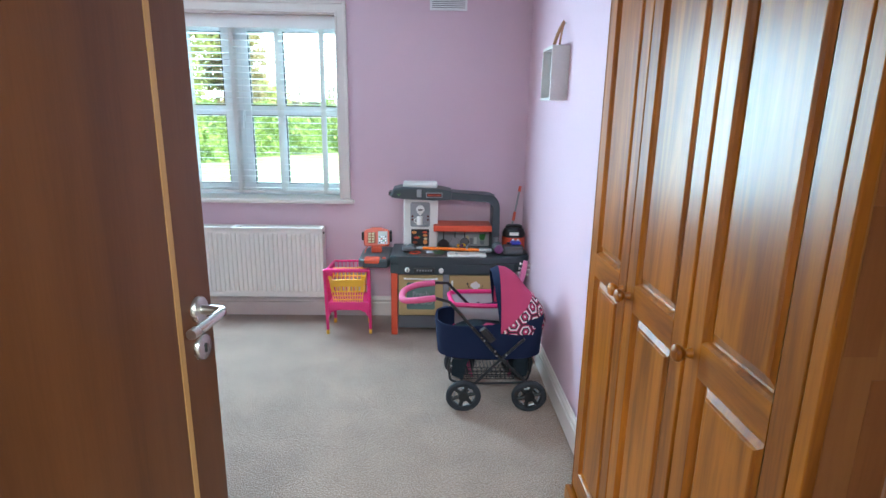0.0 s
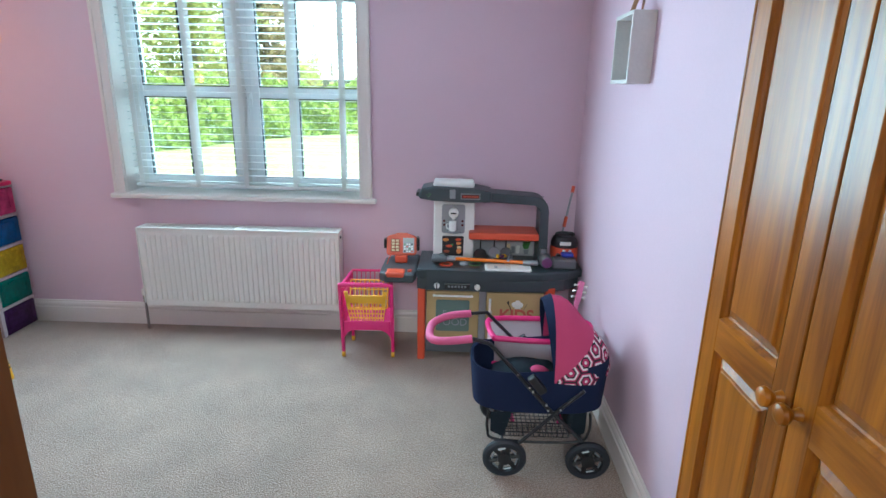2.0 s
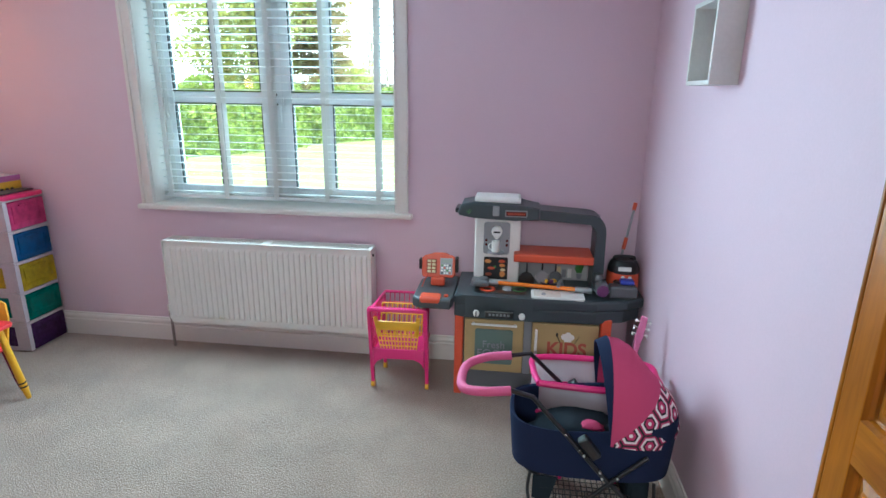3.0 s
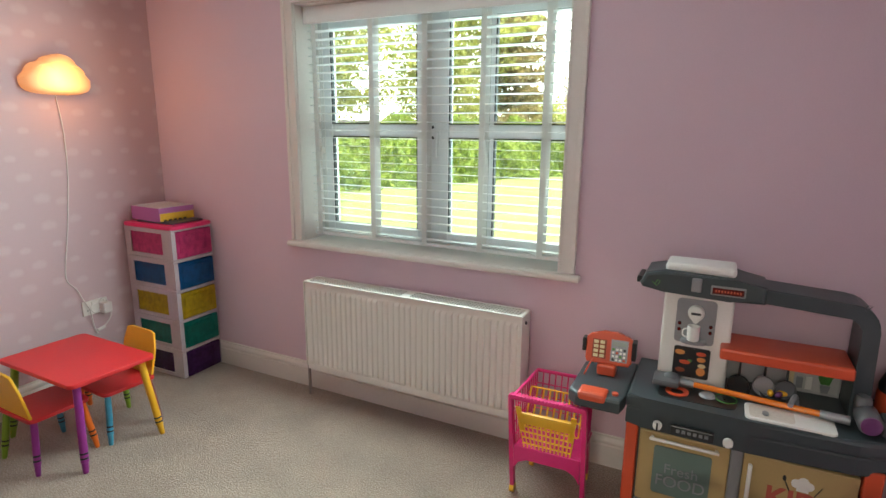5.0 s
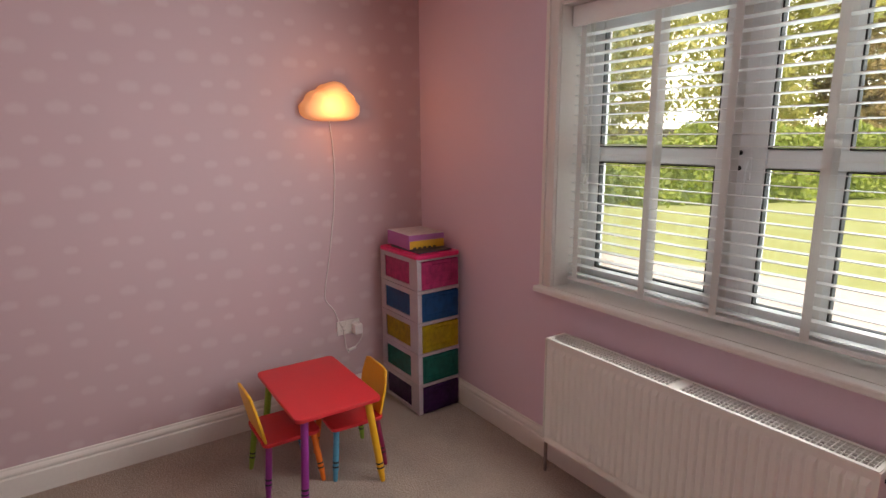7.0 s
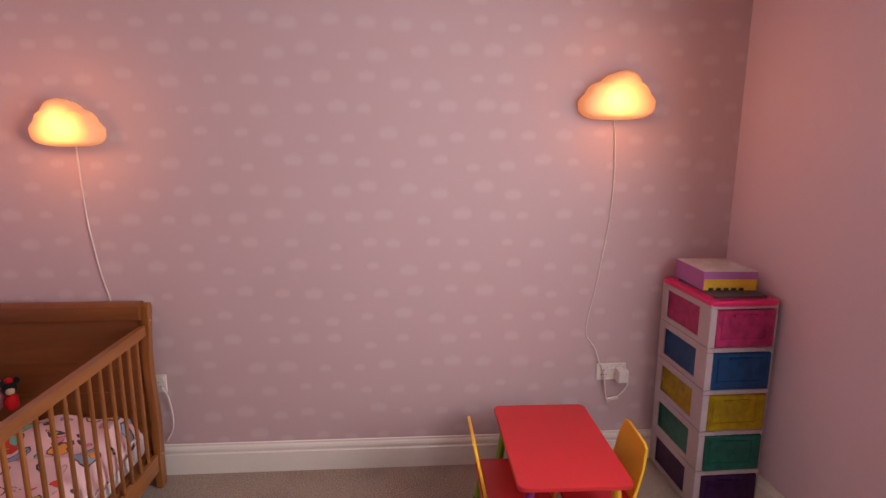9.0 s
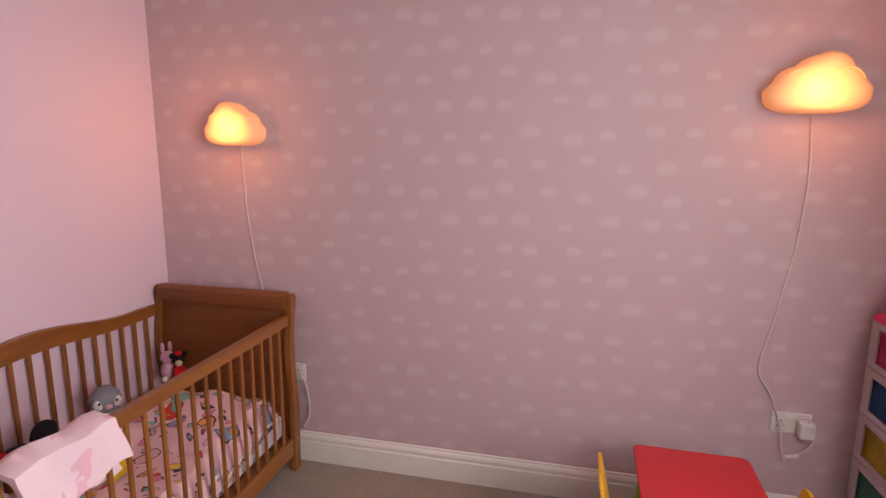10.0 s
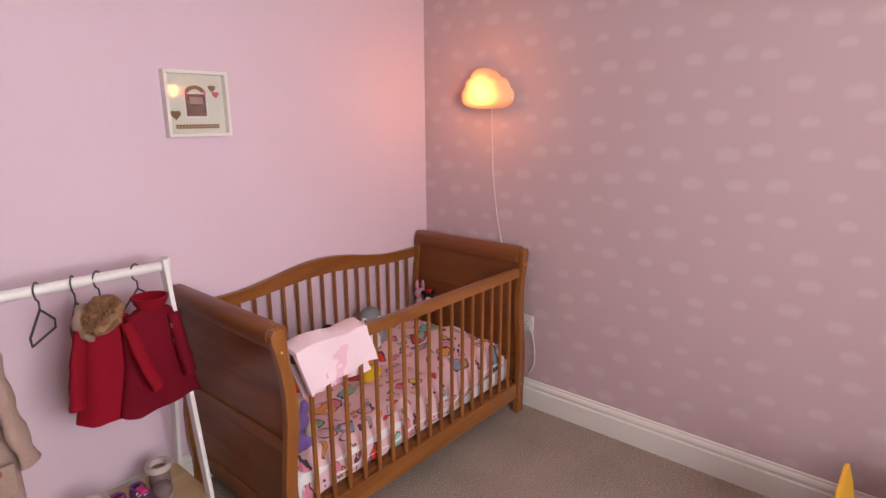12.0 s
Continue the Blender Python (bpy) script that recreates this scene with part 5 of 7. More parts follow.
# ---- doll's cot with pink rails behind the pram ----
dc = thing("dolls_playpen", (0.535, 3.25, 0.0), "pink tubular doll's cot frame with a sheer skirt", "doll's cot")
bm = B()
ring = smooth_path([(-0.22, -0.11, 0.0), (-0.24, 0.0, 0.0), (-0.22, 0.11, 0.0), (0.0, 0.13, 0.0), (0.22, 0.11, 0.0), (0.24, 0.0, 0.0), (0.22, -0.11, 0.0), (0.0, -0.13, 0.0), (-0.22, -0.11, 0.0)], 5)
part("top_rail", tube(B(), [p + Vector((0, 0, 0.462)) for p in ring], 0.013, 10), PINK, dc, "pink top rail", smooth=True)
part("lower_rail", tube(B(), [p + Vector((0, 0, 0.338)) for p in ring], 0.011, 10), PINK, dc, "pink lower rail", smooth=True)
bm = B()
seqs = [[bm.verts.new((p.x * 0.99, p.y * 0.99, z)) for p in ring[:-1]] for z in (0.335, 0.45)]
for i in range(len(seqs[0])):
    j = (i + 1) % len(seqs[0])
    bm.faces.new((seqs[0][i], seqs[0][j], seqs[1][j], seqs[1][i]))
bm.faces.new(seqs[0])
mesh_cloth = cloth("sheer_pale_cloth", (0.60, 0.50, 0.53), 0.5)
part("skirt", bm, mesh_cloth, dc, "sheer pale cloth side")
for sx, sy in ((-0.2, -0.1), (0.2, -0.1), (-0.2, 0.1), (0.2, 0.1)):
    part("leg", tube(B(), [(sx, sy, 0.338), (sx * 0.55, sy * 0.5, 0.0)], 0.010, 8), PINK, dc, "pink tube leg", smooth=True)

# ---- toy guitar ----
gt = thing("toy_guitar", (0.655, 3.46, 0.0), "pale pink plastic toy guitar leaning on the play kitchen", "toy guitar")
G = pose(0, 0, 0.012, -4, 10, 0) @ Matrix.Diagonal((0.84, 1, 1.09, 1))


def gp(name, bm, mat, par=gt, label="", smooth=False):
    bmesh.ops.transform(bm, matrix=G, verts=bm.verts)
    return part(name, bm, mat, par, label, smooth)


outline = [(0.10 * math.sin(a) * (1 - 0.22 * math.exp(-((math.cos(a) - 0.1) ** 2) * 18)), 0.13 - 0.12 * math.cos(a)) for a in [2 * math.pi * i / 32 for i in range(32)]]
gp("body", slab(B(), outline, "y", -0.02, 0.02, 0.006), LPINK)
gp("neck", box(B(), -0.014, 0.014, -0.030, -0.008, 0.16, 0.47, 0.004), LPINK)
gp("fretboard", box(B(), -0.0125, 0.0125, -0.034, -0.029, 0.18, 0.46), LPINK)
hs = gp("headstock", slab(B(), [(-0.013, 0.455), (0.013, 0.455), (0.019, 0.485), (0.016, 0.570), (-0.016, 0.575), (-0.019, 0.485)], "y", -0.030, -0.012, 0.004), LPINK)
for s in (-1, 1):
    for k in range(3):
        bm = B()
        rod(bm, (s * 0.016, -0.021, 0.495 + k * 0.028), (s * 0.032, -0.021, 0.500 + k * 0.026), 0.003, n=6)
        lathe(bm, [(0.007, 0.0), (0.007, s * 0.008)], (s * 0.032, -0.021, 0.495 + k * 0.028), "x", 8)
        gp("tuning_peg", bm, WHITEP, hs, "white tuning peg")

# ---- hanging shadow box ----
sb = thing("hanging_shadow_box", (EX, 3.195, 1.573), "white wooden shadow box hung by a tan leather strap", "shadow box")
D0, HB, HH = -0.088, 0.122, 0.262
PAINTW = material("chalky_white_wood", (0.70, 0.68, 0.65), 0.6, vary=0.05, fine=80, bump=0.2)
bm = B()
box(bm, D0, 0, -HB, -HB + 0.014, 0, HH, 0.001)
box(bm, D0, 0, HB - 0.014, HB, 0, HH, 0.001)
box(bm, D0, 0, -HB + 0.014, HB - 0.014, 0, 0.014)
box(bm, D0, 0, -HB + 0.014, HB - 0.014, HH - 0.014, HH)
part("frame", bm, PAINTW, sb)
part("back", box(B(), -0.012, -0.004, -HB + 0.014, HB - 0.014, 0.014, HH - 0.014), material("pale_grey_board", (0.42, 0.37, 0.38), 0.8), sb)
part("ornament", box(B(), -0.035, -0.013, 0.02, 0.06, 0.015, 0.075, 0.006), PAINTW, sb)
bm = B()
tube(bm, smooth_path([(-0.045, -0.075, HH - 0.002), (-0.030, -0.045, HH + 0.07), (-0.010, 0.0, HH + 0.125), (-0.030, 0.045, HH + 0.07), (-0.045, 0.075, HH - 0.002)], 5), 0.009, 8, 0.25)
part("strap", bm, material("tan_leather", (0.33, 0.17, 0.08), 0.6, vary=0.15), sb, "tan leather strap", smooth=True)
part("nail", lathe(B(), [(0.004, 0), (0.004, -0.012), (0.008, -0.014)], (0.0, 0.0, HH + 0.118), "x", 8), STEEL, sb)

# ---- children's table and chairs ----
TR = material("red_painted_wood", (0.60, 0.022, 0.030), 0.42, vary=0.06, fine=120, bump=0.08)
paint = {"purple": (0.26, 0.025, 0.22), "yellow": (0.80, 0.42, 0.025), "green": (0.22, 0.36, 0.035), "blue": (0.06, 0.28, 0.42), "orange": (0.80, 0.17, 0.02), "maroon": (0.22, 0.01, 0.06)}
PM = {k: material(k + "_painted_wood", v, 0.4, vary=0.06, fine=120, bump=0.08) for k, v in paint.items()}


def crayon_leg(parent, top, foot, r, colour):
    """A round leg like a crayon: blunt tip and two black rings above the foot."""
    t, f = Vector(top), Vector(foot)
    d = (t - f).normalized()
    bm = B()
    tube(bm, [f, f + d * 0.012, f + d * 0.05, f + d * 0.052, t], [r * 0.62, r * 0.74, r * 0.86, r, r * 1.0], 16)
    lg = part("leg", bm, PM[colour], parent, colour + " crayon-shaped leg", smooth=True)
    for k in (0.066, 0.088):
        bm = B()
        tube(bm, [f + d * k, f + d * (k + 0.008)], [r * 1.03, r * 1.03], 16)
        part("ring", bm, BLACKP, lg, "black ring")


tb = thing("childrens_table", (-2.550, 3.248, 0.0), "small red children's table with crayon-shaped coloured legs", "children's table", turn=-1)
part("tabletop", slab(B(), round_rect(-0.300, 0.300, -0.202, 0.202, 0.028), "z", 0.398, 0.418, 0.004), TR, tb, "red painted top")
part("apron", box(B(), -0.23, 0.23, -0.13, 0.13, 0.365, 0.398), TR, tb)
for sx, sy, c in ((1, -1, "purple"), (1, 1, "yellow"), (-1, -1, "green"), (-1, 1, "orange")):
    crayon_leg(tb, (sx * 0.252, sy * 0.150, 0.398), (sx * 0.306, sy * 0.188, 0.0), 0.017, c)


def small_chair(x, y, turn, colours):
    ch = thing("childrens_chair", (x, y, 0.0), "red children's chair with yellow back tucked under the small table", "children's chair", "chairs at the children's table", turn)
    part("seat", slab(B(), round_rect(-0.142, 0.142, -0.132, 0.132, 0.03), "z", 0.242, 0.260, 0.004), TR, ch, "red seat")
    bm = B()
    slab(bm, [(-0.130, 0.0), (0.130, 0.0), (0.132, 0.14), (0.112, 0.212), (0.08, 0.222), (-0.08, 0.222), (-0.112, 0.212), (-0.132, 0.14)], "y", -0.006, 0.006, 0.003)
    bmesh.ops.transform(bm, matrix=pose(0, -0.118, 0.262, 12), verts=bm.verts)
    part("backrest", bm, PM["yellow"], ch, "yellow backrest")
    for (sx, sy), c in zip(((-1, -1), (1, -1), (1, 1), (-1, 1)), colours):
        crayon_leg(ch, (sx * 0.112, sy * 0.102, 0.244), (sx * 0.142, sy * 0.130, 0.0), 0.0145, c)
    return ch


small_chair(-2.550, 3.078, -1, ("green", "purple", "orange", "blue"))
small_chair(-2.500, 3.383, 177, ("maroon", "green", "orange", "blue"))

# ---- drawer tower ----
def clear_plastic(name, colour, rough=0.25, mixin=0.55):
    m = material(name, colour, rough, vary=0.45, scale=22, fine=45, bump=0.05)
    n, l = m.node_tree.nodes, m.node_tree.links
    t, mx = n.new("ShaderNodeBsdfTranslucent"), n.new("ShaderNodeMixShader")
    t.inputs[0].default_value = (*colour, 1)
    mx.inputs[0].default_value = mixin
    l.new(n["Principled BSDF"].outputs[0], mx.inputs[1]), l.new(t.outputs[0], mx.inputs[2])
    l.new(mx.outputs[0], n["Material Output"].inputs[0])
    return m


FROST = material("frosted_plastic", (0.50, 0.42, 0.45), 0.35, vary=0.10, scale=10, bump=0.05)
dcol = [("purple", (0.060, 0.016, 0.085)), ("green", (0.006, 0.17, 0.13)), ("yellow", (0.52, 0.36, 0.015)), ("blue", (0.006, 0.085, 0.25)), ("pink", (0.62, 0.055, 0.20))]
tower = thing("drawer_tower", (-2.860, 4.032, 0.0), "frosted plastic tower of five coloured drawers under a pink lid", "drawer tower", turn=1.0)
DW, DD, UH = 0.141, 0.205, 0.1845
for i, (cn, cc) in enumerate(dcol):
    z = 0.006 + i * UH
    bm = B()
    box(bm, -DD, DD - 0.01, -DW + 0.006, DW - 0.006, z + UH - 0.016, z + UH - 0.004)
    sh = part("shell", bm, FROST, tower, "frosted clear shell")
    part("shell_back", box(B(), -DD, -DD + 0.006, -DW + 0.006, DW - 0.006, z, z + UH - 0.016), FROST, sh)
    for s in (-1, 1):
        a, b = sorted((s * DW, s * (DW - 0.006)))
        bm = B()
        o = [(-DD, z), (DD - 0.01, z), (DD - 0.01, z + UH - 0.004), (-DD, z + UH - 0.004)]
        h = [(-DD + 0.05, z + 0.022), (DD - 0.085, z + 0.022), (DD - 0.085, z + UH - 0.034), (-DD + 0.05, z + UH - 0.034)]
        vs = [[[bm.verts.new((p, yy, q)) for p, q in loop] for loop in (o, h)] for yy in (a, b)]
        for k in range(4):
            j = (k + 1) % 4
            for w in (0, 1):
                bm.faces.new((vs[w][0][k], vs[w][0][j], vs[w][1][j], vs[w][1][k]))
                bm.faces.new((vs[0][w][k], vs[0][w][j], vs[1][w][j], vs[1][w][k]))
        part("shell_side", bm, FROST, sh, "frosted side with a window")
        a, b = sorted((s * (DW + 0.003), s * (DW - (0.026 if s < 0 else 0.007))))
        part("shell_post", box(B(), DD - 0.014, DD + 0.002, a, b, z, z + UH - 0.021, 0.003), FROST, sh)
    part("shell_lip", box(B(), DD - 0.014, DD + 0.002, -DW - 0.003, DW + 0.003, z + UH - 0.020, z + UH - 0.002, 0.003), FROST, sh)
    bm = B()
    for k in range(12):
        yy = -DW + 0.012 + k * (2 * DW - 0.024) / 11
        box(bm, DD + 0.0015, DD + 0.004, yy - 0.0035, yy + 0.0035, z + UH - 0.019, z + UH - 0.003)
    part("lip_rib", bm, FROST, sh, "moulded ribs along the lip")["kind"] = "stuff"
    col = clear_plastic("clear_" + cn + "_plastic", cc, 0.22, 0.35)
    bm = B()
    box(bm, -DD + 0.01, DD - 0.02, -DW + 0.010, DW - 0.010, z + 0.004, z + UH - 0.030)
    dr = part("drawer", bm, col, tower, "clear " + cn + " drawer, filled")
    bm = B()
    box(bm, DD - 0.018, DD + 0.006, -DW + 0.024, DW - 0.006, z + 0.002, z + UH - 0.024, 0.006)
    part("drawer_front", bm, col, dr)
    bm = B()
    f0, f1, g0, g1 = -DW + 0.045, DW - 0.045, z + 0.035, z + UH - 0.045
    for q in ((f0, f1, g1 - 0.006, g1), (f0, f1, g0, g0 + 0.006), (f0, f0 + 0.006, g0, g1), (f1 - 0.006, f1, g0, g1)):
        box(bm, DD + 0.005, DD + 0.010, q[0], q[1], q[2], q[3])
    box(bm, DD + 0.004, DD + 0.018, -0.05, 0.05, g1 - 0.006, g1 + 0.004, 0.002)
    part("front_ridge", bm, col, dr)
bm = B()
slab(bm, round_rect(-DD - 0.008, DD + 0.012, -DW - 0.008, DW + 0.008, 0.03), "z", 0.919, 0.944, 0.008)
slab(bm, round_rect(-DD + 0.025, DD - 0.02, -DW + 0.02, DW - 0.02, 0.03), "z", 0.941, 0.949, 0.003)
PINKL = plastic("bright_pink_lid", (0.72, 0.02, 0.14), 0.3)
part("lid", bm, PINKL, tower, "bright pink lid")
gb = thing("craft_box", (-2.885, 4.028, 0.9592), "purple and yellow card craft box on the drawer tower", "box", turn=-3)
LIL = material("lilac_card", (0.42, 0.13, 0.36), 0.6, vary=0.05)
part("box_body", box(B(), -0.135, 0.135, -0.115, 0.115, 0.0, 0.080, 0.002), LIL, gb, "lilac card box")
part("side_print", box(B(), 0.134, 0.1362, -0.110, 0.112, 0.002, 0.048), material("yellow_card", (0.72, 0.42, 0.03), 0.6), gb, "yellow printed side")
part("top_print", box(B(), -0.132, 0.133, -0.113, 0.113, 0.080, 0.0815), material("printed_card_top", (0.55, 0.50, 0.52), 0.55, vary=0.25, scale=18), gb, "pale printed top")
bm = B()
for i in range(5):
    box(bm, 0.136, 0.1375, -0.09 + i * 0.032, -0.07 + i * 0.032, 0.002, 0.012)
part("print_bars", bm, BLACKP, gb)
tw_ = thing("painting_book", (-2.82, 4.022, 0.9492), "thin dark book lying flat under the craft box", "book", turn=2)
part("cover", box(B(), -0.15, 0.15, -0.11, 0.11, 0.0, 0.009, 0.001), material("dark_book_cover", (0.05, 0.045, 0.06), 0.4, vary=0.3), tw_)

# ---- cot ----
crib = thing("sleigh_cot", (-2.37, 1.215, 0.0), "brown wooden sleigh cot with slatted sides standing in the corner", "cot")
CX0, CX1, CY0, CY1 = -0.672, 0.672, -0.375, 0.375
PLYC = material("pale_dowel", (0.55, 0.36, 0.20), 0.5)
POST = [(0.0, 0), (0.0, 0.13), (0.010, 0.22), (0.014, 0.32), (0.006, 0.42), (-0.008, 0.52), (-0.012, 0.60), (-0.004, 0.68), (0.012, 0.76), (0.014, 0.82), (0.020, 0.865), (0.034, 0.880),
        (0.058, 0.876), (0.070, 0.858), (0.068, 0.836), (0.056, 0.80), (0.044, 0.74), (0.034, 0.66), (0.034, 0.56), (0.046, 0.44), (0.058, 0.33), (0.058, 0.22), (0.050, 0.13), (0.054, 0.0)]
for s, x in ((1, CX1), (-1, CX0)):
    for ya, yb in ((CY0, CY0 + 0.030), (CY1 - 0.030, CY1)):
        part("post", slab(B(), [(x + s * p, z) for p, z in POST], "y", ya, yb, 0.004), CRIB, crib, "shaped S-curved post")
    eb = part("end_panel", slab(B(), [(x + s * p, z) for p, z in ((0.022, 0.14), (0.028, 0.30), (0.012, 0.50), (0.008, 0.62), (0.026, 0.76), (0.034, 0.82), (0.046, 0.82), (0.038, 0.76), (0.020, 0.62), (0.024, 0.50), (0.040, 0.30), (0.034, 0.14))], "y", CY0 + 0.03, CY1 - 0.03), CRIBP, crib, "dark flat end panel")
    for q0, q1, dx in ((0.115, 0.185, 0.018), (0.43, 0.475, 0.010)):
        part("end_rail", box(B(), *sorted((x + s * dx, x + s * (dx + 0.026))), CY0 + 0.03, CY1 - 0.03, q0, q1, 0.004), CRIBP, eb)
    bm = B()
    slab(bm, [(x + s * p, z) for p, z in ((-0.004, 0.812), (-0.010, 0.842), (-0.002, 0.872), (0.022, 0.886), (0.052, 0.884), (0.070, 0.868), (0.074, 0.845), (0.062, 0.822), (0.046, 0.800))], "y", CY0 + 0.028, CY1 - 0.028, 0.004)
    part("rolled_top", bm, CRIBP, crib, "rolled top rail", smooth=True)
    bm = B()
    for zz in (0.80, 0.16):
        lathe(bm, [(0.0045, 0.0), (0.004, 0.0015)], (x + s * 0.035 if zz > 0.5 else x + s * 0.03, CY1, zz), "y", 10)
    part("dowel_cap", bm, PLYC, crib, "pale dowel caps")


def rail_shape(zc, half, hump=0.0, ends=0.0):
    top, bot = [], []
    n = 24
    for i in range(n + 1):
        u = i / n
        h = hump * (0.5 - 0.5 * math.cos(2 * math.pi * min(1, max(0, (u - 0.12) / 0.76))))
        x = CX0 + 0.01 + (CX1 - CX0 - 0.02) * u
        top.append((x, zc + half + h))
        bot.append((x, zc - half + h * 0.55))
    return bot + top[::-1]


fr = part("front_top_rail", slab(B(), rail_shape(0.765, 0.022), "y", CY1 - 0.030, CY1 - 0.002, 0.006), CRIBH, crib, "rounded top rail")
part("front_bottom_rail", box(B(), CX0 + 0.005, CX1 - 0.005, CY1 - 0.028, CY1 - 0.006, 0.090, 0.172, 0.004), CRIBH, crib)
part("back_top_rail", slab(B(), rail_shape(0.765, 0.026, 0.062), "y", CY0 + 0.004, CY0 + 0.028, 0.005), CRIBH, crib, "arched back rail")
part("back_bottom_rail", box(B(), CX0 + 0.005, CX1 - 0.005, CY0 + 0.006, CY0 + 0.028, 0.090, 0.172, 0.004), CRIBH, crib)
bar_me = None
for k in range(17):
    x = CX0 + (CX1 - CX0) * (k + 1) / 18
    for y in (CY1 - 0.017, CY0 + 0.017):
        u = (k + 1) / 18
        hump = 0.034 * (0.5 - 0.5 * math.cos(2 * math.pi * min(1, max(0, (u - 0.12) / 0.76)))) if y < 0 else 0
        if bar_me is None:
            bar_me = part("bar", box(B(), -0.0085, 0.0085, -0.006, 0.006, 0.0, 0.60, 0.004), CRIB, crib, "slim rounded bar").data
            ob = scene.objects["bar"]
        else:
            ob = new("bar", bar_me)
            ob.parent = crib
        ob.matrix_basis = pose(x, y, 0.160) @ Matrix.Diagonal((1, 1, (0.595 + hump) / 0.60, 1))
part("base_board", box(B(), CX0 + 0.01, CX1 - 0.01, CY0 + 0.03, CY1 - 0.032, 0.165, 0.185), CRIBP, crib)


def print_cloth(name, ground, palette, scale, outline=0.035, size=0.36, squash=1.0):
    """Cotton printed with loose, outlined patches of colour."""
    m = cloth(name, ground, 0.05, fine=700, bump=0.25)
    n, l = m.node_tree.nodes, m.node_tree.links
    b = n["Principled BSDF"]
    base = b.inputs["Base Color"].links[0].from_socket
    tc, wob, mixv = n.new("ShaderNodeTexCoord"), n.new("ShaderNodeTexNoise"), n.new("ShaderNodeVectorMath")
    wob.inputs["Scale"].default_value, wob.inputs["Detail"].default_value = scale * 1.3, 2
    l.new(tc.outputs["Object"], wob.inputs["Vector"])
    mixv.operation = 'MULTIPLY_ADD'
    mixv.inputs[1].default_value = (0.10, 0.10, 0.10)
    l.new(wob.outputs["Color"], mixv.inputs[0]), l.new(tc.outputs["Object"], mixv.inputs[2])
    flat = n.new("ShaderNodeVectorMath")
    flat.operation = 'MULTIPLY'
    flat.inputs[1].default_value = (1, 1, 0.35)
    l.new(mixv.outputs[0], flat.inputs[0])
    cur = base
    for k, (sc, cols, sz) in enumerate(((scale, palette, size), (scale * 2.3, palette[::-1], size * 0.8))):
        v = n.new("ShaderNodeTexVoronoi")
        v.inputs["Scale"].default_value = sc
        l.new(flat.outputs[0], v.inputs["Vector"])
        sep = n.new("ShaderNodeSeparateColor")
        l.new(v.outputs["Color"], sep.inputs[0])
        ramp = n.new("ShaderNodeValToRGB")
        ramp.color_ramp.interpolation = 'CONSTANT'
        for i, c in enumerate(cols):
            e = ramp.color_ramp.elements[i] if i < 2 else ramp.color_ramp.elements.new(i / len(cols))
            e.position, e.color = i / len(cols), (*c, 1)
        l.new(sep.outputs[0], ramp.inputs[0])
        rad_ = n.new("ShaderNodeMath")
        rad_.operation = 'MULTIPLY_ADD'
        rad_.inputs[1].default_value, rad_.inputs[2].default_value = sz, sz * 0.18
        l.new(sep.outputs[1], rad_.inputs[0])
        inside, edge = n.new("ShaderNodeMath"), n.new("ShaderNodeMath")
        inside.operation = 'LESS_THAN'
        l.new(v.outputs["Distance"], inside.inputs[0]), l.new(rad_.outputs[0], inside.inputs[1])
        big = n.new("ShaderNodeMath")
        big.operation = 'ADD'
        big.inputs[1].default_value = outline
        l.new(rad_.outputs[0], big.inputs[0])
        edge.operation = 'LESS_THAN'
        l.new(v.outputs["Distance"], edge.inputs[0]), l.new(big.outputs[0], edge.inputs[1])
        m1, m2 = n.new("ShaderNodeMix"), n.new("ShaderNodeMix")
        m1.data_type = m2.data_type = 'RGBA'
        l.new(edge.outputs[0], m1.inputs[0]), l.new(cur, m1.inputs[6])
        m1.inputs[7].default_value = (0.08, 0.05, 0.06, 1)
        l.new(inside.outputs[0], m2.inputs[0]), l.new(m1.outputs[2], m2.inputs[6]), l.new(ramp.outputs[0], m2.inputs[7])
        cur = m2.outputs[2]
    l.new(cur, b.inputs["Base Color"])
    return m


PAL = [(0.72, 0.06, 0.04), (0.20, 0.50, 0.40), (0.72, 0.42, 0.44), (0.80, 0.33, 0.08), (0.72, 0.42, 0.44), (0.25, 0.33, 0.45), (0.75, 0.52, 0.10), (0.72, 0.22, 0.30)]
DUVET = print_cloth("printed_pink_cotton", (0.78, 0.50, 0.52), PAL, 9.0, 0.05, 0.42)
SHEET = cloth("white_cotton", (0.80, 0.76, 0.78), 0.05)


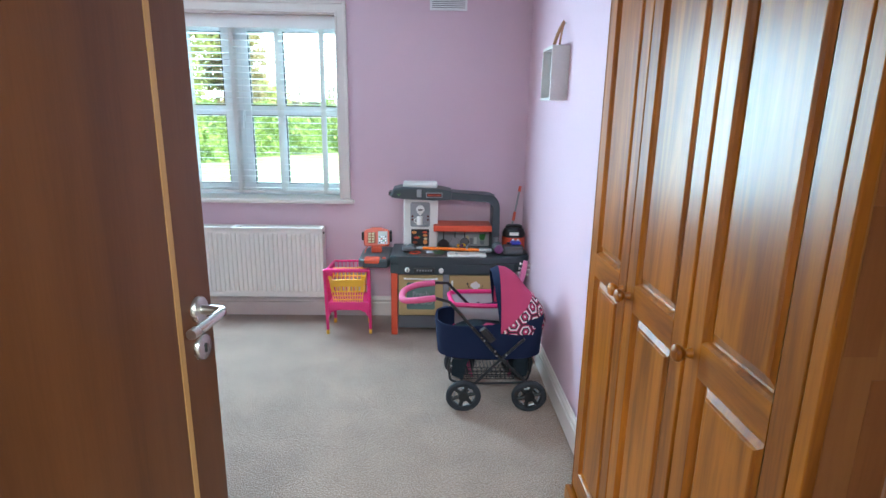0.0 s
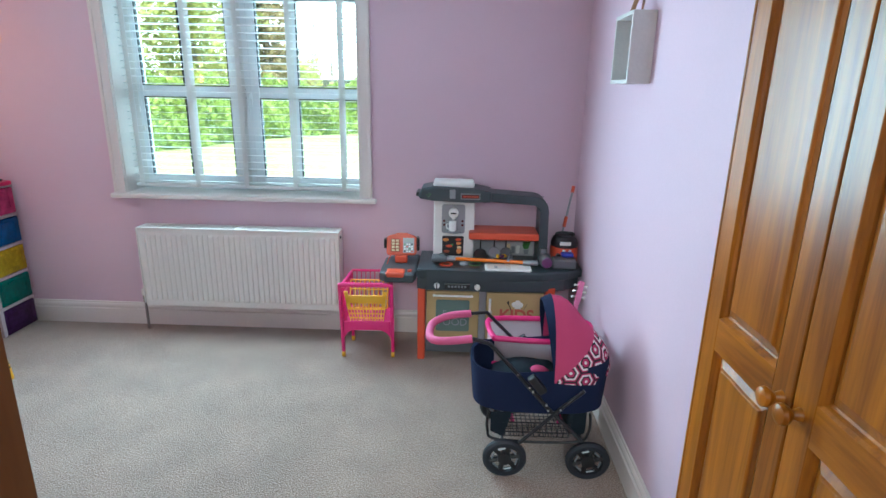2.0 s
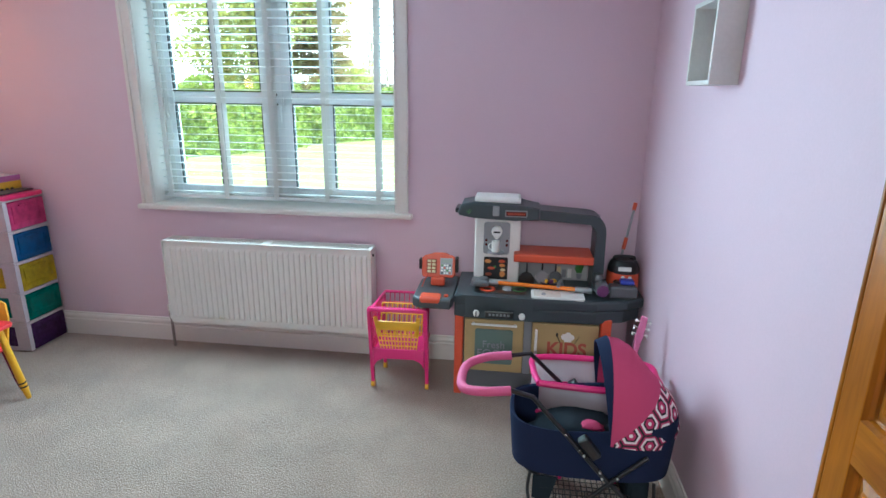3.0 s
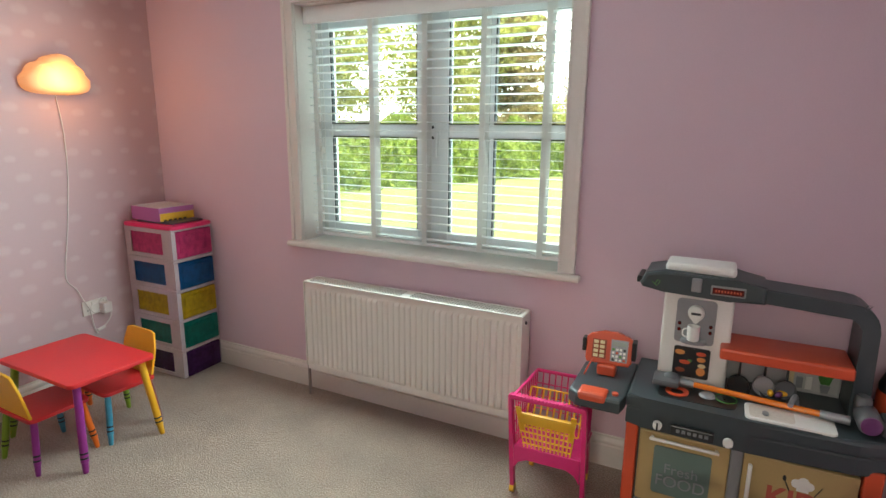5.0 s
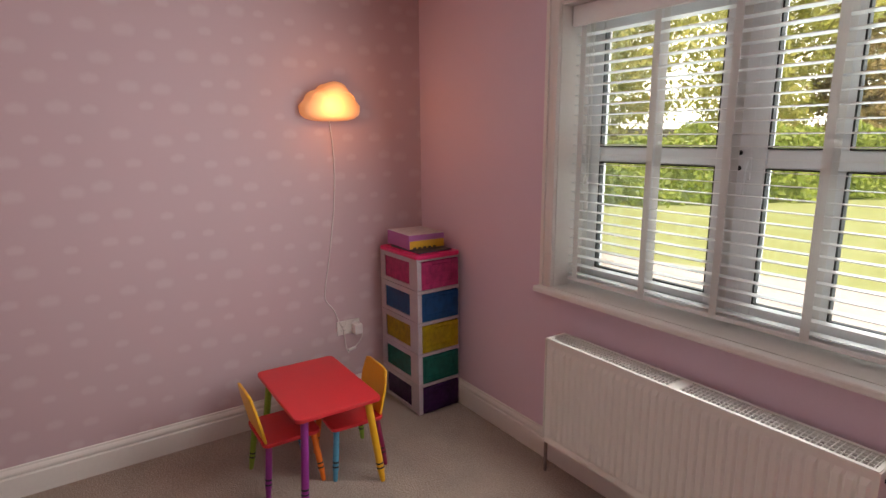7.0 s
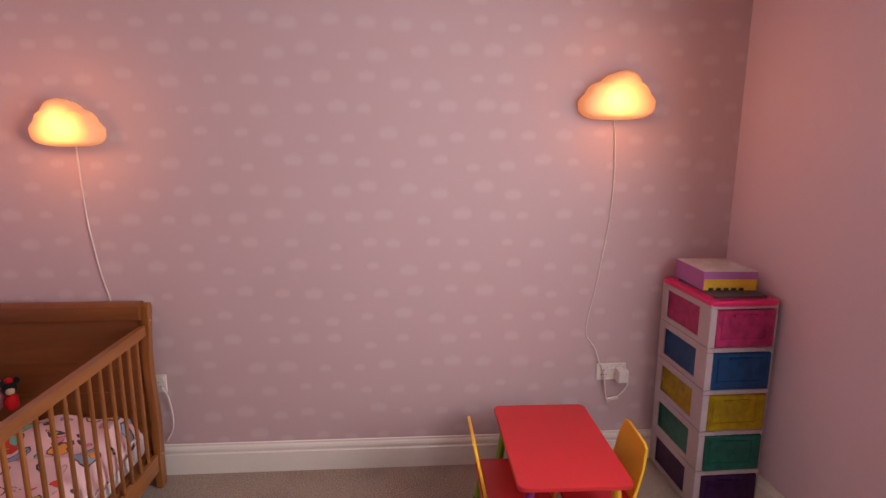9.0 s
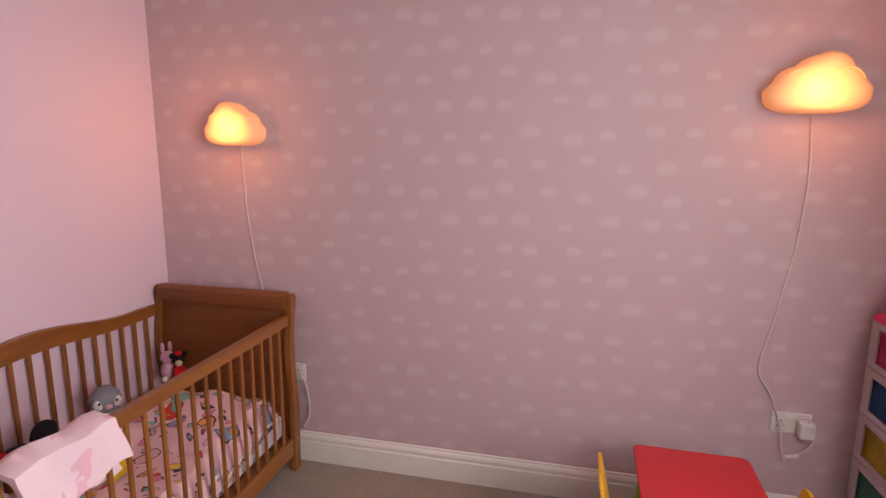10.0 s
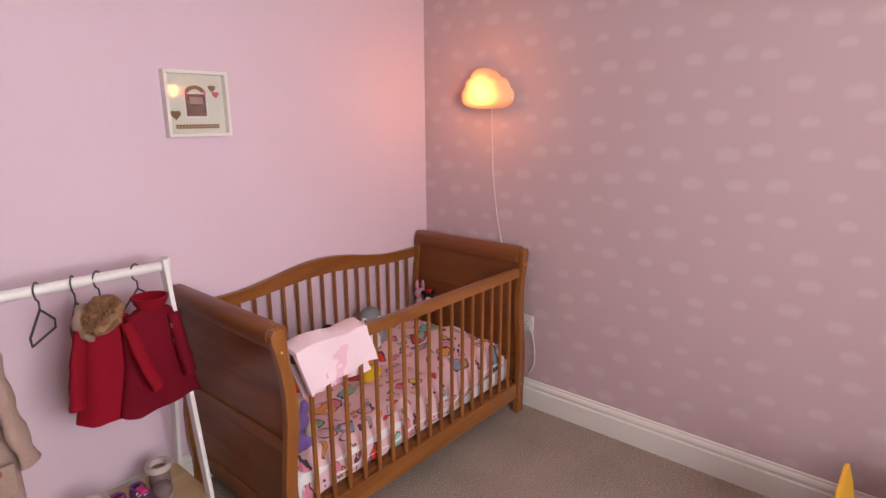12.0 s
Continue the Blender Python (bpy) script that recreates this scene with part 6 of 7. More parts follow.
def soft_sheet(name, x0, x1, y0, y1, zf, mat, parent, th=0.03, nx=48, ny=26, label=""):
    """A quilt over a height field, rounded down at its edges."""
    bm = B()
    g = []
    for i in range(nx + 1):
        row = []
        for j in range(ny + 1):
            u, v = i / nx, j / ny
            x, y = x0 + (x1 - x0) * u, y0 + (y1 - y0) * v
            e = min(u * (x1 - x0), (1 - u) * (x1 - x0), v * (y1 - y0), (1 - v) * (y1 - y0))
            drop = th * (1 - min(1, e / 0.05)) ** 2
            row.append(bm.verts.new((x, y, zf(x, y) - drop)))
        g.append(row)
    for a, b in zip(g, g[1:]):
        for j in range(ny):
            bm.faces.new((a[j], b[j], b[j + 1], a[j + 1]))
    edge = [g[i][0] for i in range(nx + 1)] + [g[nx][j] for j in range(1, ny + 1)] + [g[i][ny] for i in range(nx - 1, -1, -1)] + [g[0][j] for j in range(ny - 1, 0, -1)]
    low = [bm.verts.new((v.co.x, v.co.y, v.co.z - th * 0.6)) for v in edge]
    for i in range(len(edge)):
        j = (i + 1) % len(edge)
        bm.faces.new((edge[i], edge[j], low[j], low[i]))
    bm.faces.new(low)
    return part(name, bm, mat, parent, label, smooth=True)


mt = thing("cot_mattress", (-2.37, 1.215, 0.187), "white sheeted cot mattress inside the cot", "mattress")
part("mattress_body", box(B(), -0.655, 0.655, -0.330, 0.326, 0.0, 0.115, 0.022, None, 3), SHEET, mt, smooth=True)
pl = thing("cot_pillow", (-2.86, 1.215, 0.303), "white pillow lying in the cot", "pillow")
part("cushion", blob(B(), (0, 0, 0.045), (0.165, 0.29, 0.055), 0.12, 12), SHEET, pl, smooth=True)
dv_ = thing("cot_duvet", (-2.37, 1.215, 0.30), "rumpled pink cot duvet printed with bright cartoon-like patches", "duvet")


def quilt(x, y):
    w = 0.030 * noise.noise(Vector((x * 4, y * 5, 0.3))) + 0.014 * noise.noise(Vector((x * 11, y * 9, 2.0)))
    fold = 0.030 * math.exp(-((x + 0.24 + 0.12 * y) / 0.045) ** 2)
    return 0.045 + w + fold + 0.085 / (1 + math.exp((x + 0.33) / 0.05))


soft_sheet("quilt", -0.60, 0.64, -0.332, 0.332, quilt, DUVET, dv_, 0.085)

part("piped_edge", tube(B(), smooth_path([(-0.585 + 0.11 * k, 0.331 + 0.004 * math.sin(k * 2.1), quilt(-0.585 + 0.11 * k, 0.32) - 0.110) for k in range(11)], 4), 0.005, 8), SHEET, dv_, "white turned edge", smooth=True)

# folded blanket over the front rail
FL = (0.86, 0.64, 0.70)
BLK = print_cloth("pale_pink_fleece", FL, [FL, (0.80, 0.44, 0.53), FL, (0.82, 0.47, 0.56)], 11.0, 0.0, 0.42)
bl = thing("fleece_blanket", (-2.37, 1.215, 0.0), "pale pink fleece blanket folded over the cot rail", "blanket")
bm = B()
NB, MB = 18, 16
rows = []
for i in range(NB + 1):
    t = i / NB
    # down the outside, over the rail, down the inside
    if t < 0.55:
        y, z = CY1 + 0.016, 0.680 + (0.790 - 0.680) * (t / 0.55)
    elif t < 0.68:
        a = (t - 0.55) / 0.13 * math.pi
        y, z = CY1 - 0.016 + 0.032 * math.cos(a), 0.790 + 0.020 * math.sin(a)
    else:
        y, z = CY1 - 0.048, 0.790 - 0.20 * (t - 0.68) / 0.32
    row = []
    for j in range(MB + 1):
        u = j / MB
        x = 0.680 - 0.30 * u + (0.06 * (0.79 - z) * (1 if t < 0.6 else 0.2)) * 2 * (0.5 - 0.4 * u)
        zz = z - (0.038 * (1 - u) * (0.55 - t) / 0.55 if t < 0.55 else 0)
        row.append(Vector((x - 0.10 * (0.79 - zz) / 0.24 * 0.9, y + 0.004 + 0.016 * noise.noise(Vector((x * 11, z * 9, 1))), zz - 0.012 * (abs(2 * u - 1) ** 6) * (1 - t) + 0.006 * noise.noise(Vector((x * 14, t * 5, 7))))))
    rows.append(row)
outer = [[bm.verts.new(p + Vector((0, 0.019 if i / NB < 0.6 else -0.012, 0.014 if 0.5 < i / NB < 0.72 else 0))) for p in r] for i, r in enumerate(rows)]
inner = [[bm.verts.new(p) for p in r] for r in rows]
for g in (outer, inner):
    for a, b in zip(g, g[1:]):
        for j in range(MB):
            bm.faces.new((a[j], a[j + 1], b[j + 1], b[j]))
for j in range(MB):
    for e in (0, -1):
        bm.faces.new((outer[e][j], outer[e][j + 1], inner[e][j + 1], inner[e][j]))
for i in range(NB):
    for e in (0, -1):
        bm.faces.new((outer[i][e], outer[i + 1][e], inner[i + 1][e], inner[i][e]))
part("fold", bm, BLK, bl, smooth=True)
# ---- soft toys in the cot ----
PL = {k: cloth(k + "_plush", c, 0.05, fine=300, bump=0.9) for k, c in {"grey": (0.26, 0.27, 0.30), "white": (0.74, 0.72, 0.70), "pink": (0.68, 0.36, 0.46), "lilac": (0.22, 0.13, 0.38), "black": (0.015, 0.013, 0.016), "red": (0.62, 0.015, 0.02), "yellow": (0.80, 0.50, 0.03), "cream": (0.66, 0.52, 0.36)}.items()}


def plush(name, loc, label, bits, turn=0.0, tip=0.0):
    t = thing(name, loc, label, "soft toy", "soft toys in the cot", turn)
    for nm, c, r, k in bits:
        part(nm, blob(B(), c, r, 0.06, 8), PL[k], t, k + " plush", smooth=True)
    return t


plush("grey_bird_toy", (-2.56, 1.00, 0.350), "grey and white plush bird sitting in the cot", [("body", (0, 0, 0.07), (0.070, 0.055, 0.080), "grey"), ("tummy", (0.016, 0.028, 0.065), (0.055, 0.040, 0.066), "white"), ("head", (0.01, 0.01, 0.185), (0.062, 0.055, 0.055), "grey"),
      ("cheek", (-0.018, 0.045, 0.18), (0.022, 0.018, 0.024), "white"), ("cheek", (0.045, 0.040, 0.18), (0.022, 0.018, 0.024), "white"), ("beak", (0.018, 0.065, 0.170), (0.014, 0.018, 0.010), "pink"),
      ("eye", (-0.016, 0.062, 0.188), (0.005, 0.004, 0.006), "black"), ("eye", (0.048, 0.056, 0.188), (0.005, 0.004, 0.006), "black"), ("wing", (-0.066, 0.0, 0.07), (0.015, 0.03, 0.055), "grey")], turn=-25)
plush("pink_rabbit_toy", (-2.985, 0.945, 0.435), "small pink plush rabbit sitting in the cot corner", [("body", (0, 0, 0.04), (0.030, 0.026, 0.042), "pink"), ("head", (0, 0.004, 0.100), (0.030, 0.026, 0.027), "pink"), ("ear", (-0.014, 0, 0.142), (0.009, 0.006, 0.026), "pink"), ("ear", (0.016, 0, 0.142), (0.009, 0.006, 0.026), "pink"), ("foot", (0.02, 0.03, 0.012), (0.014, 0.018, 0.012), "white")], turn=-40)
plush("small_black_and_red_toy", (-2.985, 1.010, 0.435), "small black plush toy with a red bow in the cot", [("body", (0, 0, 0.035), (0.026, 0.022, 0.038), "red"), ("head", (0, 0.002, 0.090), (0.026, 0.024, 0.024), "black"), ("muzzle", (0.004, 0.020, 0.084), (0.016, 0.012, 0.014), "cream"), ("ear", (-0.024, 0, 0.114), (0.013, 0.006, 0.013), "black"), ("ear", (0.024, 0, 0.114), (0.013, 0.006, 0.013), "black"), ("bow", (0, 0.004, 0.122), (0.016, 0.010, 0.011), "red")], turn=-40)
plush("large_black_and_red_toy", (-2.17, 1.00, 0.36), "large black plush toy with a red bow lying in the cot", [("head", (0, 0, 0.095), (0.085, 0.06, 0.075), "black"), ("ear", (-0.105, 0.0, 0.165), (0.055, 0.018, 0.050), "black"), ("ear", (0.065, -0.02, 0.135), (0.05, 0.018, 0.045), "black"), ("bow", (0.08, 0.02, 0.160), (0.035, 0.02, 0.032), "red"), ("bow", (0.135, 0.01, 0.130), (0.042, 0.02, 0.032), "red"), ("body", (0.09, 0.06, 0.03), (0.12, 0.07, 0.045), "red")])
plush("yellow_toy", (-2.34, 1.24, 0.345), "bright yellow plush toy lying on the duvet", [("body", (0, 0, 0.035), (0.050, 0.035, 0.032), "yellow"), ("foot", (0.045, 0.02, 0.03), (0.025, 0.02, 0.02), "yellow")])
plush("lilac_toy", (-1.80, 1.44, 0.33), "lilac and cream plush toy at the foot of the cot", [("body", (0, 0, 0.03), (0.055, 0.045, 0.05), "lilac"), ("head", (0.0, -0.01, 0.115), (0.045, 0.04, 0.045), "lilac"), ("muzzle", (-0.038, 0.02, 0.075), (0.025, 0.025, 0.025), "cream"), ("ear", (-0.035, -0.01, 0.155), (0.018, 0.012, 0.03), "lilac")])

for o in scene.objects:
    if o.name in ("pink_rabbit_toy", "small_black_and_red_toy"):
        o.scale = (1.12, 1.12, 1.12)

# the cot and what lies in it, brought to size
for ob in (crib, mt, pl, dv_, bl, *[o for o in scene.objects if o.name.split(".")[0] in ("grey_bird_toy", "pink_rabbit_toy", "small_black_and_red_toy", "large_black_and_red_toy", "yellow_toy", "lilac_toy")]):
    x, y, z = ob.location
    ob.location = (-2.311 + (x + 2.37) * 0.972, 1.188 + (y - 1.215) * 0.968, z * 0.992)
    ob.scale = (ob.scale[0] * 0.972, ob.scale[1] * 0.968, ob.scale[2] * 0.992)

# ---- clothes rail ----
RK = material("white_painted_rail", (0.76, 0.72, 0.70), 0.42, vary=0.04, bump=0.05)
PLY = wood("pale_ply", (0.55, 0.37, 0.20), (0.44, 0.28, 0.14), 0, 6.0, 0.45, 0.1)
rack = thing("clothes_rail", (-1.15, 1.02, 0.0), "white wooden children's clothes rail with a pale shoe shelf", "clothes rail")
part("bar", rod(B(), (-0.395, 0, 0.960), (0.35, 0, 0.960), 0.0165, n=18), RK, rack, "round white bar", smooth=True)
for s in (-0.395, 0.345):
    for y1 in (-0.155, 0.195):
        bm = B()
        slab(bm, [(y1 - 0.019, 0), (y1 + 0.019, 0), (0.022 + (0.006 if y1 > 0 else -0.006), 0.985), (-0.022 + (0.006 if y1 > 0 else -0.006), 0.985)], "x", *(sorted((s, s - 0.016)) if y1 > 0 else sorted((s - 0.017, s - 0.033))), 0.003)
        part("leg", bm, RK, rack, "white tapering leg")
part("shelf", box(B(), -0.415, 0.335, -0.125, 0.155, 0.153, 0.167, 0.002), PLY, rack, "pale ply shoe shelf")
part("shelf_edge", box(B(), -0.415, 0.335, 0.156, 0.168, 0.140, 0.172, 0.002), PLY, rack)

HANG = plastic("dark_grey_hanger", (0.05, 0.045, 0.05), 0.45)


def hanger(x, turn, label="", grey=False, w=0.085):
    h = thing("coat_hanger", (x, 1.02, 0.960), label or "dark grey plastic children's hanger on the rail", "hanger", "hangers on the rail", turn)
    bm = B()
    tube(bm, smooth_path([(-0.020, 0, 0.0), (-0.012, 0, 0.018), (0.006, 0, 0.0225), (0.0215, 0, 0.006), (0.014, 0, -0.022), (0.0, 0, -0.034), (0.0, 0, -0.06)], 5), 0.0028, 8)
    part("hook", bm, HANG, h, smooth=True)
    bm = B()
    tube(bm, [(0, 0, -0.058), (-w, 0, -0.115), (-w * 0.95, 0, -0.14), (w * 0.95, 0, -0.14), (w, 0, -0.115), (0, 0, -0.058)], 0.0036, 8)
    part("hanger_frame", bm, HANG, h)
    return h


hanger(-1.188, 55)
hanger(-1.282, 60)
hanger(-1.350, 40)
hanger(-1.465, 30)

REDW = cloth("red_wool", (0.27, 0.005, 0.016), 0.03, fine=260, bump=0.7)
REDD = cloth("deep_red_wool", (0.17, 0.003, 0.013), 0.03, fine=260, bump=0.7)
FURM = cloth("brown_faux_fur", (0.48, 0.25, 0.145), 0.05, fine=120, bump=1.0, dark=(0.27, 0.13, 0.07))
BEIGE = cloth("beige_teddy_fleece", (0.48, 0.33, 0.28), 0.05, fine=150, bump=1.0, dark=(0.36, 0.235, 0.20))


def garment(prof, depth, folds, seed, ncols=28):
    """A hanging body: rows of (z, left, right), with folds deepening towards the hem."""
    bm = B()
    rings = []
    for k, (z, a, b) in enumerate(prof):
        t = k / (len(prof) - 1)
        ring = []
        for i in range(ncols):
            an = 2 * math.pi * i / ncols
            cx, hw = (a + b) / 2, (b - a) / 2
            d = depth * (0.55 + 0.45 * t)
            fo = 1 + folds * t * math.sin(an * 7 + seed)
            x = cx + hw * math.copysign(abs(math.cos(an)) ** 0.8, math.cos(an))
            y = d * math.copysign(abs(math.sin(an)) ** 0.9, math.sin(an)) * fo
            ring.append(bm.verts.new((x, y, z + 0.006 * t * math.sin(an * 3 + seed))))
        rings.append(ring)
    for p, q in zip(rings, rings[1:]):
        for i in range(ncols):
            j = (i + 1) % ncols
            bm.faces.new((p[i], p[j], q[j], q[i]))
    bm.faces.new(rings[0]), bm.faces.new(rings[-1][::-1])
    return bm


def sleeve(a, b, r0, r1, wob=0.006):
    pts = smooth_path([a, ((Vector(a) + Vector(b)) / 2 + Vector((0.008, 0.012, 0))), b], 6)
    return tube(B(), pts, [r0 + (r1 - r0) * i / (len(pts) - 1) + wob * math.sin(i * 1.7) for i in range(len(pts))], 14, 0.62)


c1 = thing("red_hooded_coat", (-1.330, 1.085, 0.088), "red wool child's coat with brown fur trim hanging on the rail", "coat", turn=-8)
part("coat_body", garment([(0.845, -0.045, 0.04), (0.82, -0.085, 0.075), (0.76, -0.095, 0.082), (0.66, -0.108, 0.098), (0.56, -0.122, 0.116), (0.485, -0.136, 0.136)], 0.048, 0.16, 1.0), REDW, c1, smooth=True)
part("sleeve", sleeve((0.072, 0.015, 0.80), (0.125, 0.040, 0.560), 0.034, 0.034, 0.002), REDW, c1, smooth=True)
part("sleeve", sleeve((-0.070, 0.035, 0.80), (-0.130, 0.100, 0.585), 0.034, 0.036, 0.002), REDW, c1, smooth=True)
part("fur_trim", blob(B(), (0.010, 0.055, 0.850), (0.066, 0.045, 0.048), 0.55, 14, Matrix.Rotation(radians(35), 3, 'Y')), FURM, c1, "brown faux fur", smooth=True)


def tufts(c, r, tilt, n, size, seed):
    """Short blades of fur standing out from an ellipsoid."""
    q = np.random.RandomState(seed)
    d = q.normal(size=(n, 3))
    d /= np.linalg.norm(d, axis=1)[:, None]
    bm = B()
    M = Matrix.Rotation(radians(tilt), 3, 'Y')
    for k in range(n):
        p = Vector((d[k][0] * r[0], d[k][1] * r[1], d[k][2] * r[2]))
        o = Vector(d[k] + q.normal(size=3) * 0.45).normalized()
        s = o.orthogonal().normalized() * size * 0.22
        a, b, e = M @ (p - s) + Vector(c), M @ (p + s) + Vector(c), M @ (p + o * size) + Vector(c)
        bm.faces.new((bm.verts.new(a), bm.verts.new(b), bm.verts.new(e)))
    return bm


part("fur", tufts((0.010, 0.055, 0.850), (0.066, 0.045, 0.048), 35, 3200, 0.012, 9), FURM, c1, "loose brown fur strands")["kind"] = "stuff"
part("hood_lining", blob(B(), (0.062, 0.025, 0.825), (0.036, 0.040, 0.060), 0.4, 10), BEIGE, c1, "beige fleece lining", smooth=True)
c2 = thing("red_button_coat", (-1.462, 1.120, 0.112), "deep red wool child's coat with metal buttons, hanging on the rail", "coat", turn=10)
part("coat_body", garment([(0.875, -0.040, 0.045), (0.855, -0.07, 0.085), (0.79, -0.085, 0.105), (0.68, -0.100, 0.110), (0.58, -0.122, 0.128), (0.50, -0.140, 0.145)], 0.045, 0.16, 2.2), REDD, c2, smooth=True)
part("sleeve", sleeve((-0.062, 0.015, 0.83), (-0.082, 0.045, 0.60), 0.032, 0.034, 0.002), REDD, c2, smooth=True)
bm = B()
lathe(bm, [(0.034, 0.0), (0.050, 0.028), (0.058, 0.052), (0.052, 0.054), (0.040, 0.022), (0.026, 0.006)], (0.0, 0.0, 0.862), "z", 24)
part("collar", bm, REDW, c2, "upright red collar", smooth=True)
for zz in (0.795, 0.735):
    part("button", lathe(B(), [(0.006, 0.0), (0.013, 0.005), (0.010, 0.010)], (-0.045, 0.035 + (0.80 - zz) * 0.1, zz), "y", 14), STEEL, c2, "round metal button")
c1.scale = (0.85, 1.0, 0.93)
c2.scale = (0.98, 1.0, 0.86)
c3 = thing("beige_fleece_coat", (-0.975, 1.06, 0.03), "beige teddy-fleece child's coat hanging on the rail", "coat", turn=0)
part("coat_body", garment([(0.855, -0.03, 0.06), (0.83, -0.075, 0.10), (0.76, -0.085, 0.11), (0.60, -0.085, 0.115), (0.45, -0.088, 0.12), (0.335, -0.09, 0.125)], 0.05, 0.12, 0.4), BEIGE, c3, smooth=True)
part("sleeve", sleeve((-0.065, 0.02, 0.80), (-0.108, 0.045, 0.47), 0.034, 0.032), BEIGE, c3, smooth=True)
pk = part("pocket", box(B(), -0.07, 0.01, 0.048, 0.062, 0.40, 0.49, 0.004), BEIGE, c3, "patch pocket")
part("button", lathe(B(), [(0.008, 0.0), (0.008, 0.006), (0.003, 0.007)], (-0.03, 0.062, 0.475), "y", 12), BROWNP, pk)
part("hood", blob(B(), (0.01, 0.0, 0.87), (0.065, 0.055, 0.050), 0.3, 12), BEIGE, c3, smooth=True)

for ob in (rack, c1, c2, c3, *[o for o in scene.objects if o.name.startswith("coat_hanger")]):
    x, y, z = ob.location
    ob.location = (x + 0.037, y, z * 1.045)
    ob.scale = (ob.scale[0], ob.scale[1], ob.scale[2] * 1.045)

# ---- shoes on the shelf ----
SUEDE = cloth("taupe_suede", (0.22, 0.15, 0.15), 0.02, fine=200, bump=0.5)
CUFF = cloth("cream_fleece_cuff", (0.60, 0.47, 0.44), 0.05, fine=160, bump=1.0)


def boot(x, y, turn):
    b = thing("child_boot", (x + 0.105, y, 0.167), "taupe suede child's boot with cream fleece cuff on the shelf", "boot", "boots on the shelf", turn)
    bm = B()
    lathe(bm, [(0.032, 0.012), (0.036, 0.03), (0.034, 0.075), (0.036, 0.092)], (0, 0, 0), "z", 20)
    blob(bm, (0, 0.045, 0.032), (0.033, 0.052, 0.028), 0.1, 10)
    part("upper", bm, SUEDE, b, smooth=True)
    bm = B()
    lathe(bm, [(0.030, 0.088), (0.043, 0.088), (0.046, 0.100), (0.042, 0.112), (0.030, 0.110), (0.026, 0.090)], (0, 0, 0), "z", 20)
    part("cuff", bm, CUFF, b, "cream fleece cuff", smooth=True)
    part("sole", slab(B(), [(0.036 * math.cos(a), 0.030 + 0.068 * math.sin(a)) for a in [2 * math.pi * i / 24 for i in range(24)]], "z", 0.0, 0.012, 0.002), CUFF, b)


def trainer(x, y, turn):
    b = thing("child_trainer", (x + 0.105, y, 0.167), "purple and pink child's trainer with white sole on the shelf", "trainer", "trainers on the shelf", turn)
    part("sole", slab(B(), [(0.030 * math.cos(a), 0.072 * math.sin(a)) for a in [2 * math.pi * i / 24 for i in range(24)]], "z", 0.0, 0.018, 0.004), WHITEP, b, "white rubber sole")
    bm = B()
    blob(bm, (0, 0.025, 0.026), (0.028, 0.045, 0.024), 0.05, 10)
    lathe(bm, [(0.026, 0.016), (0.029, 0.03), (0.024, 0.058), (0.018, 0.056), (0.018, 0.03)], (0, -0.036, 0), "z", 18)
    part("upper", bm, PURP, b, "dark purple upper", smooth=True)
    part("tongue", box(B(), -0.012, 0.012, -0.022, 0.018, 0.044, 0.062, 0.005, pose(0, 0, 0, 0)), PINK, b, "pink tongue")
    bm = B()
    for k in range(3):
        tube(bm, smooth_path([(-0.018, -0.004 + k * 0.016, 0.044 - k * 0.003), (0, -0.004 + k * 0.016, 0.056 - k * 0.003), (0.018, -0.004 + k * 0.016, 0.044 - k * 0.003)], 4), 0.0022, 6)
    part("laces", bm, WHITEP, b, "pale laces")
    part("side_flash", box(B(), -0.031, -0.026, -0.02, 0.03, 0.018, 0.034, 0.002), PINK, b)


boot(-1.300, 1.055, 25)
trainer(-1.385, 1.045, 8)
trainer(-1.450, 1.035, 4)
boot(-1.525, 1.005, -15)

# ---- cloud lamps ----
def glow_material():
    m = bpy.data.materials.new("glowing_cloud_shade")
    m.use_nodes = True
    n, l = m.node_tree.nodes, m.node_tree.links
    b = n["Principled BSDF"]
    tc, ln, ramp = n.new("ShaderNodeTexCoord"), n.new("ShaderNodeVectorMath"), n.new("ShaderNodeValToRGB")
    sub = n.new("ShaderNodeVectorMath")
    sub.operation = 'SUBTRACT'
    sub.inputs[1].default_value = (0.05, -0.035, 0.10)
    ln.operation = 'LENGTH'
    l.new(tc.outputs["Object"], sub.inputs[0]), l.new(sub.outputs[0], ln.inputs[0]), l.new(ln.outputs["Value"], ramp.inputs[0])
    e = ramp.color_ramp.elements
    e[0].position, e[0].color = 0.02, (1.0, 0.62, 0.30, 1)
    e[1].position, e[1].color = 0.20, (0.54, 0.16, 0.035, 1)
    mid = ramp.color_ramp.elements.new(0.058)
    mid.color = (0.82, 0.28, 0.07, 1)
    b.inputs["Base Color"].default_value = (0.8, 0.50, 0.30, 1)
    l.new(ramp.outputs[0], b.inputs["Emission Color"])
    b.inputs["Emission Strength"].default_value = 0.42
    b.inputs["Roughness"].default_value = 0.5
    return m


GLOW = glow_material()
CORD = material("white_cable", (0.72, 0.66, 0.64), 0.45)


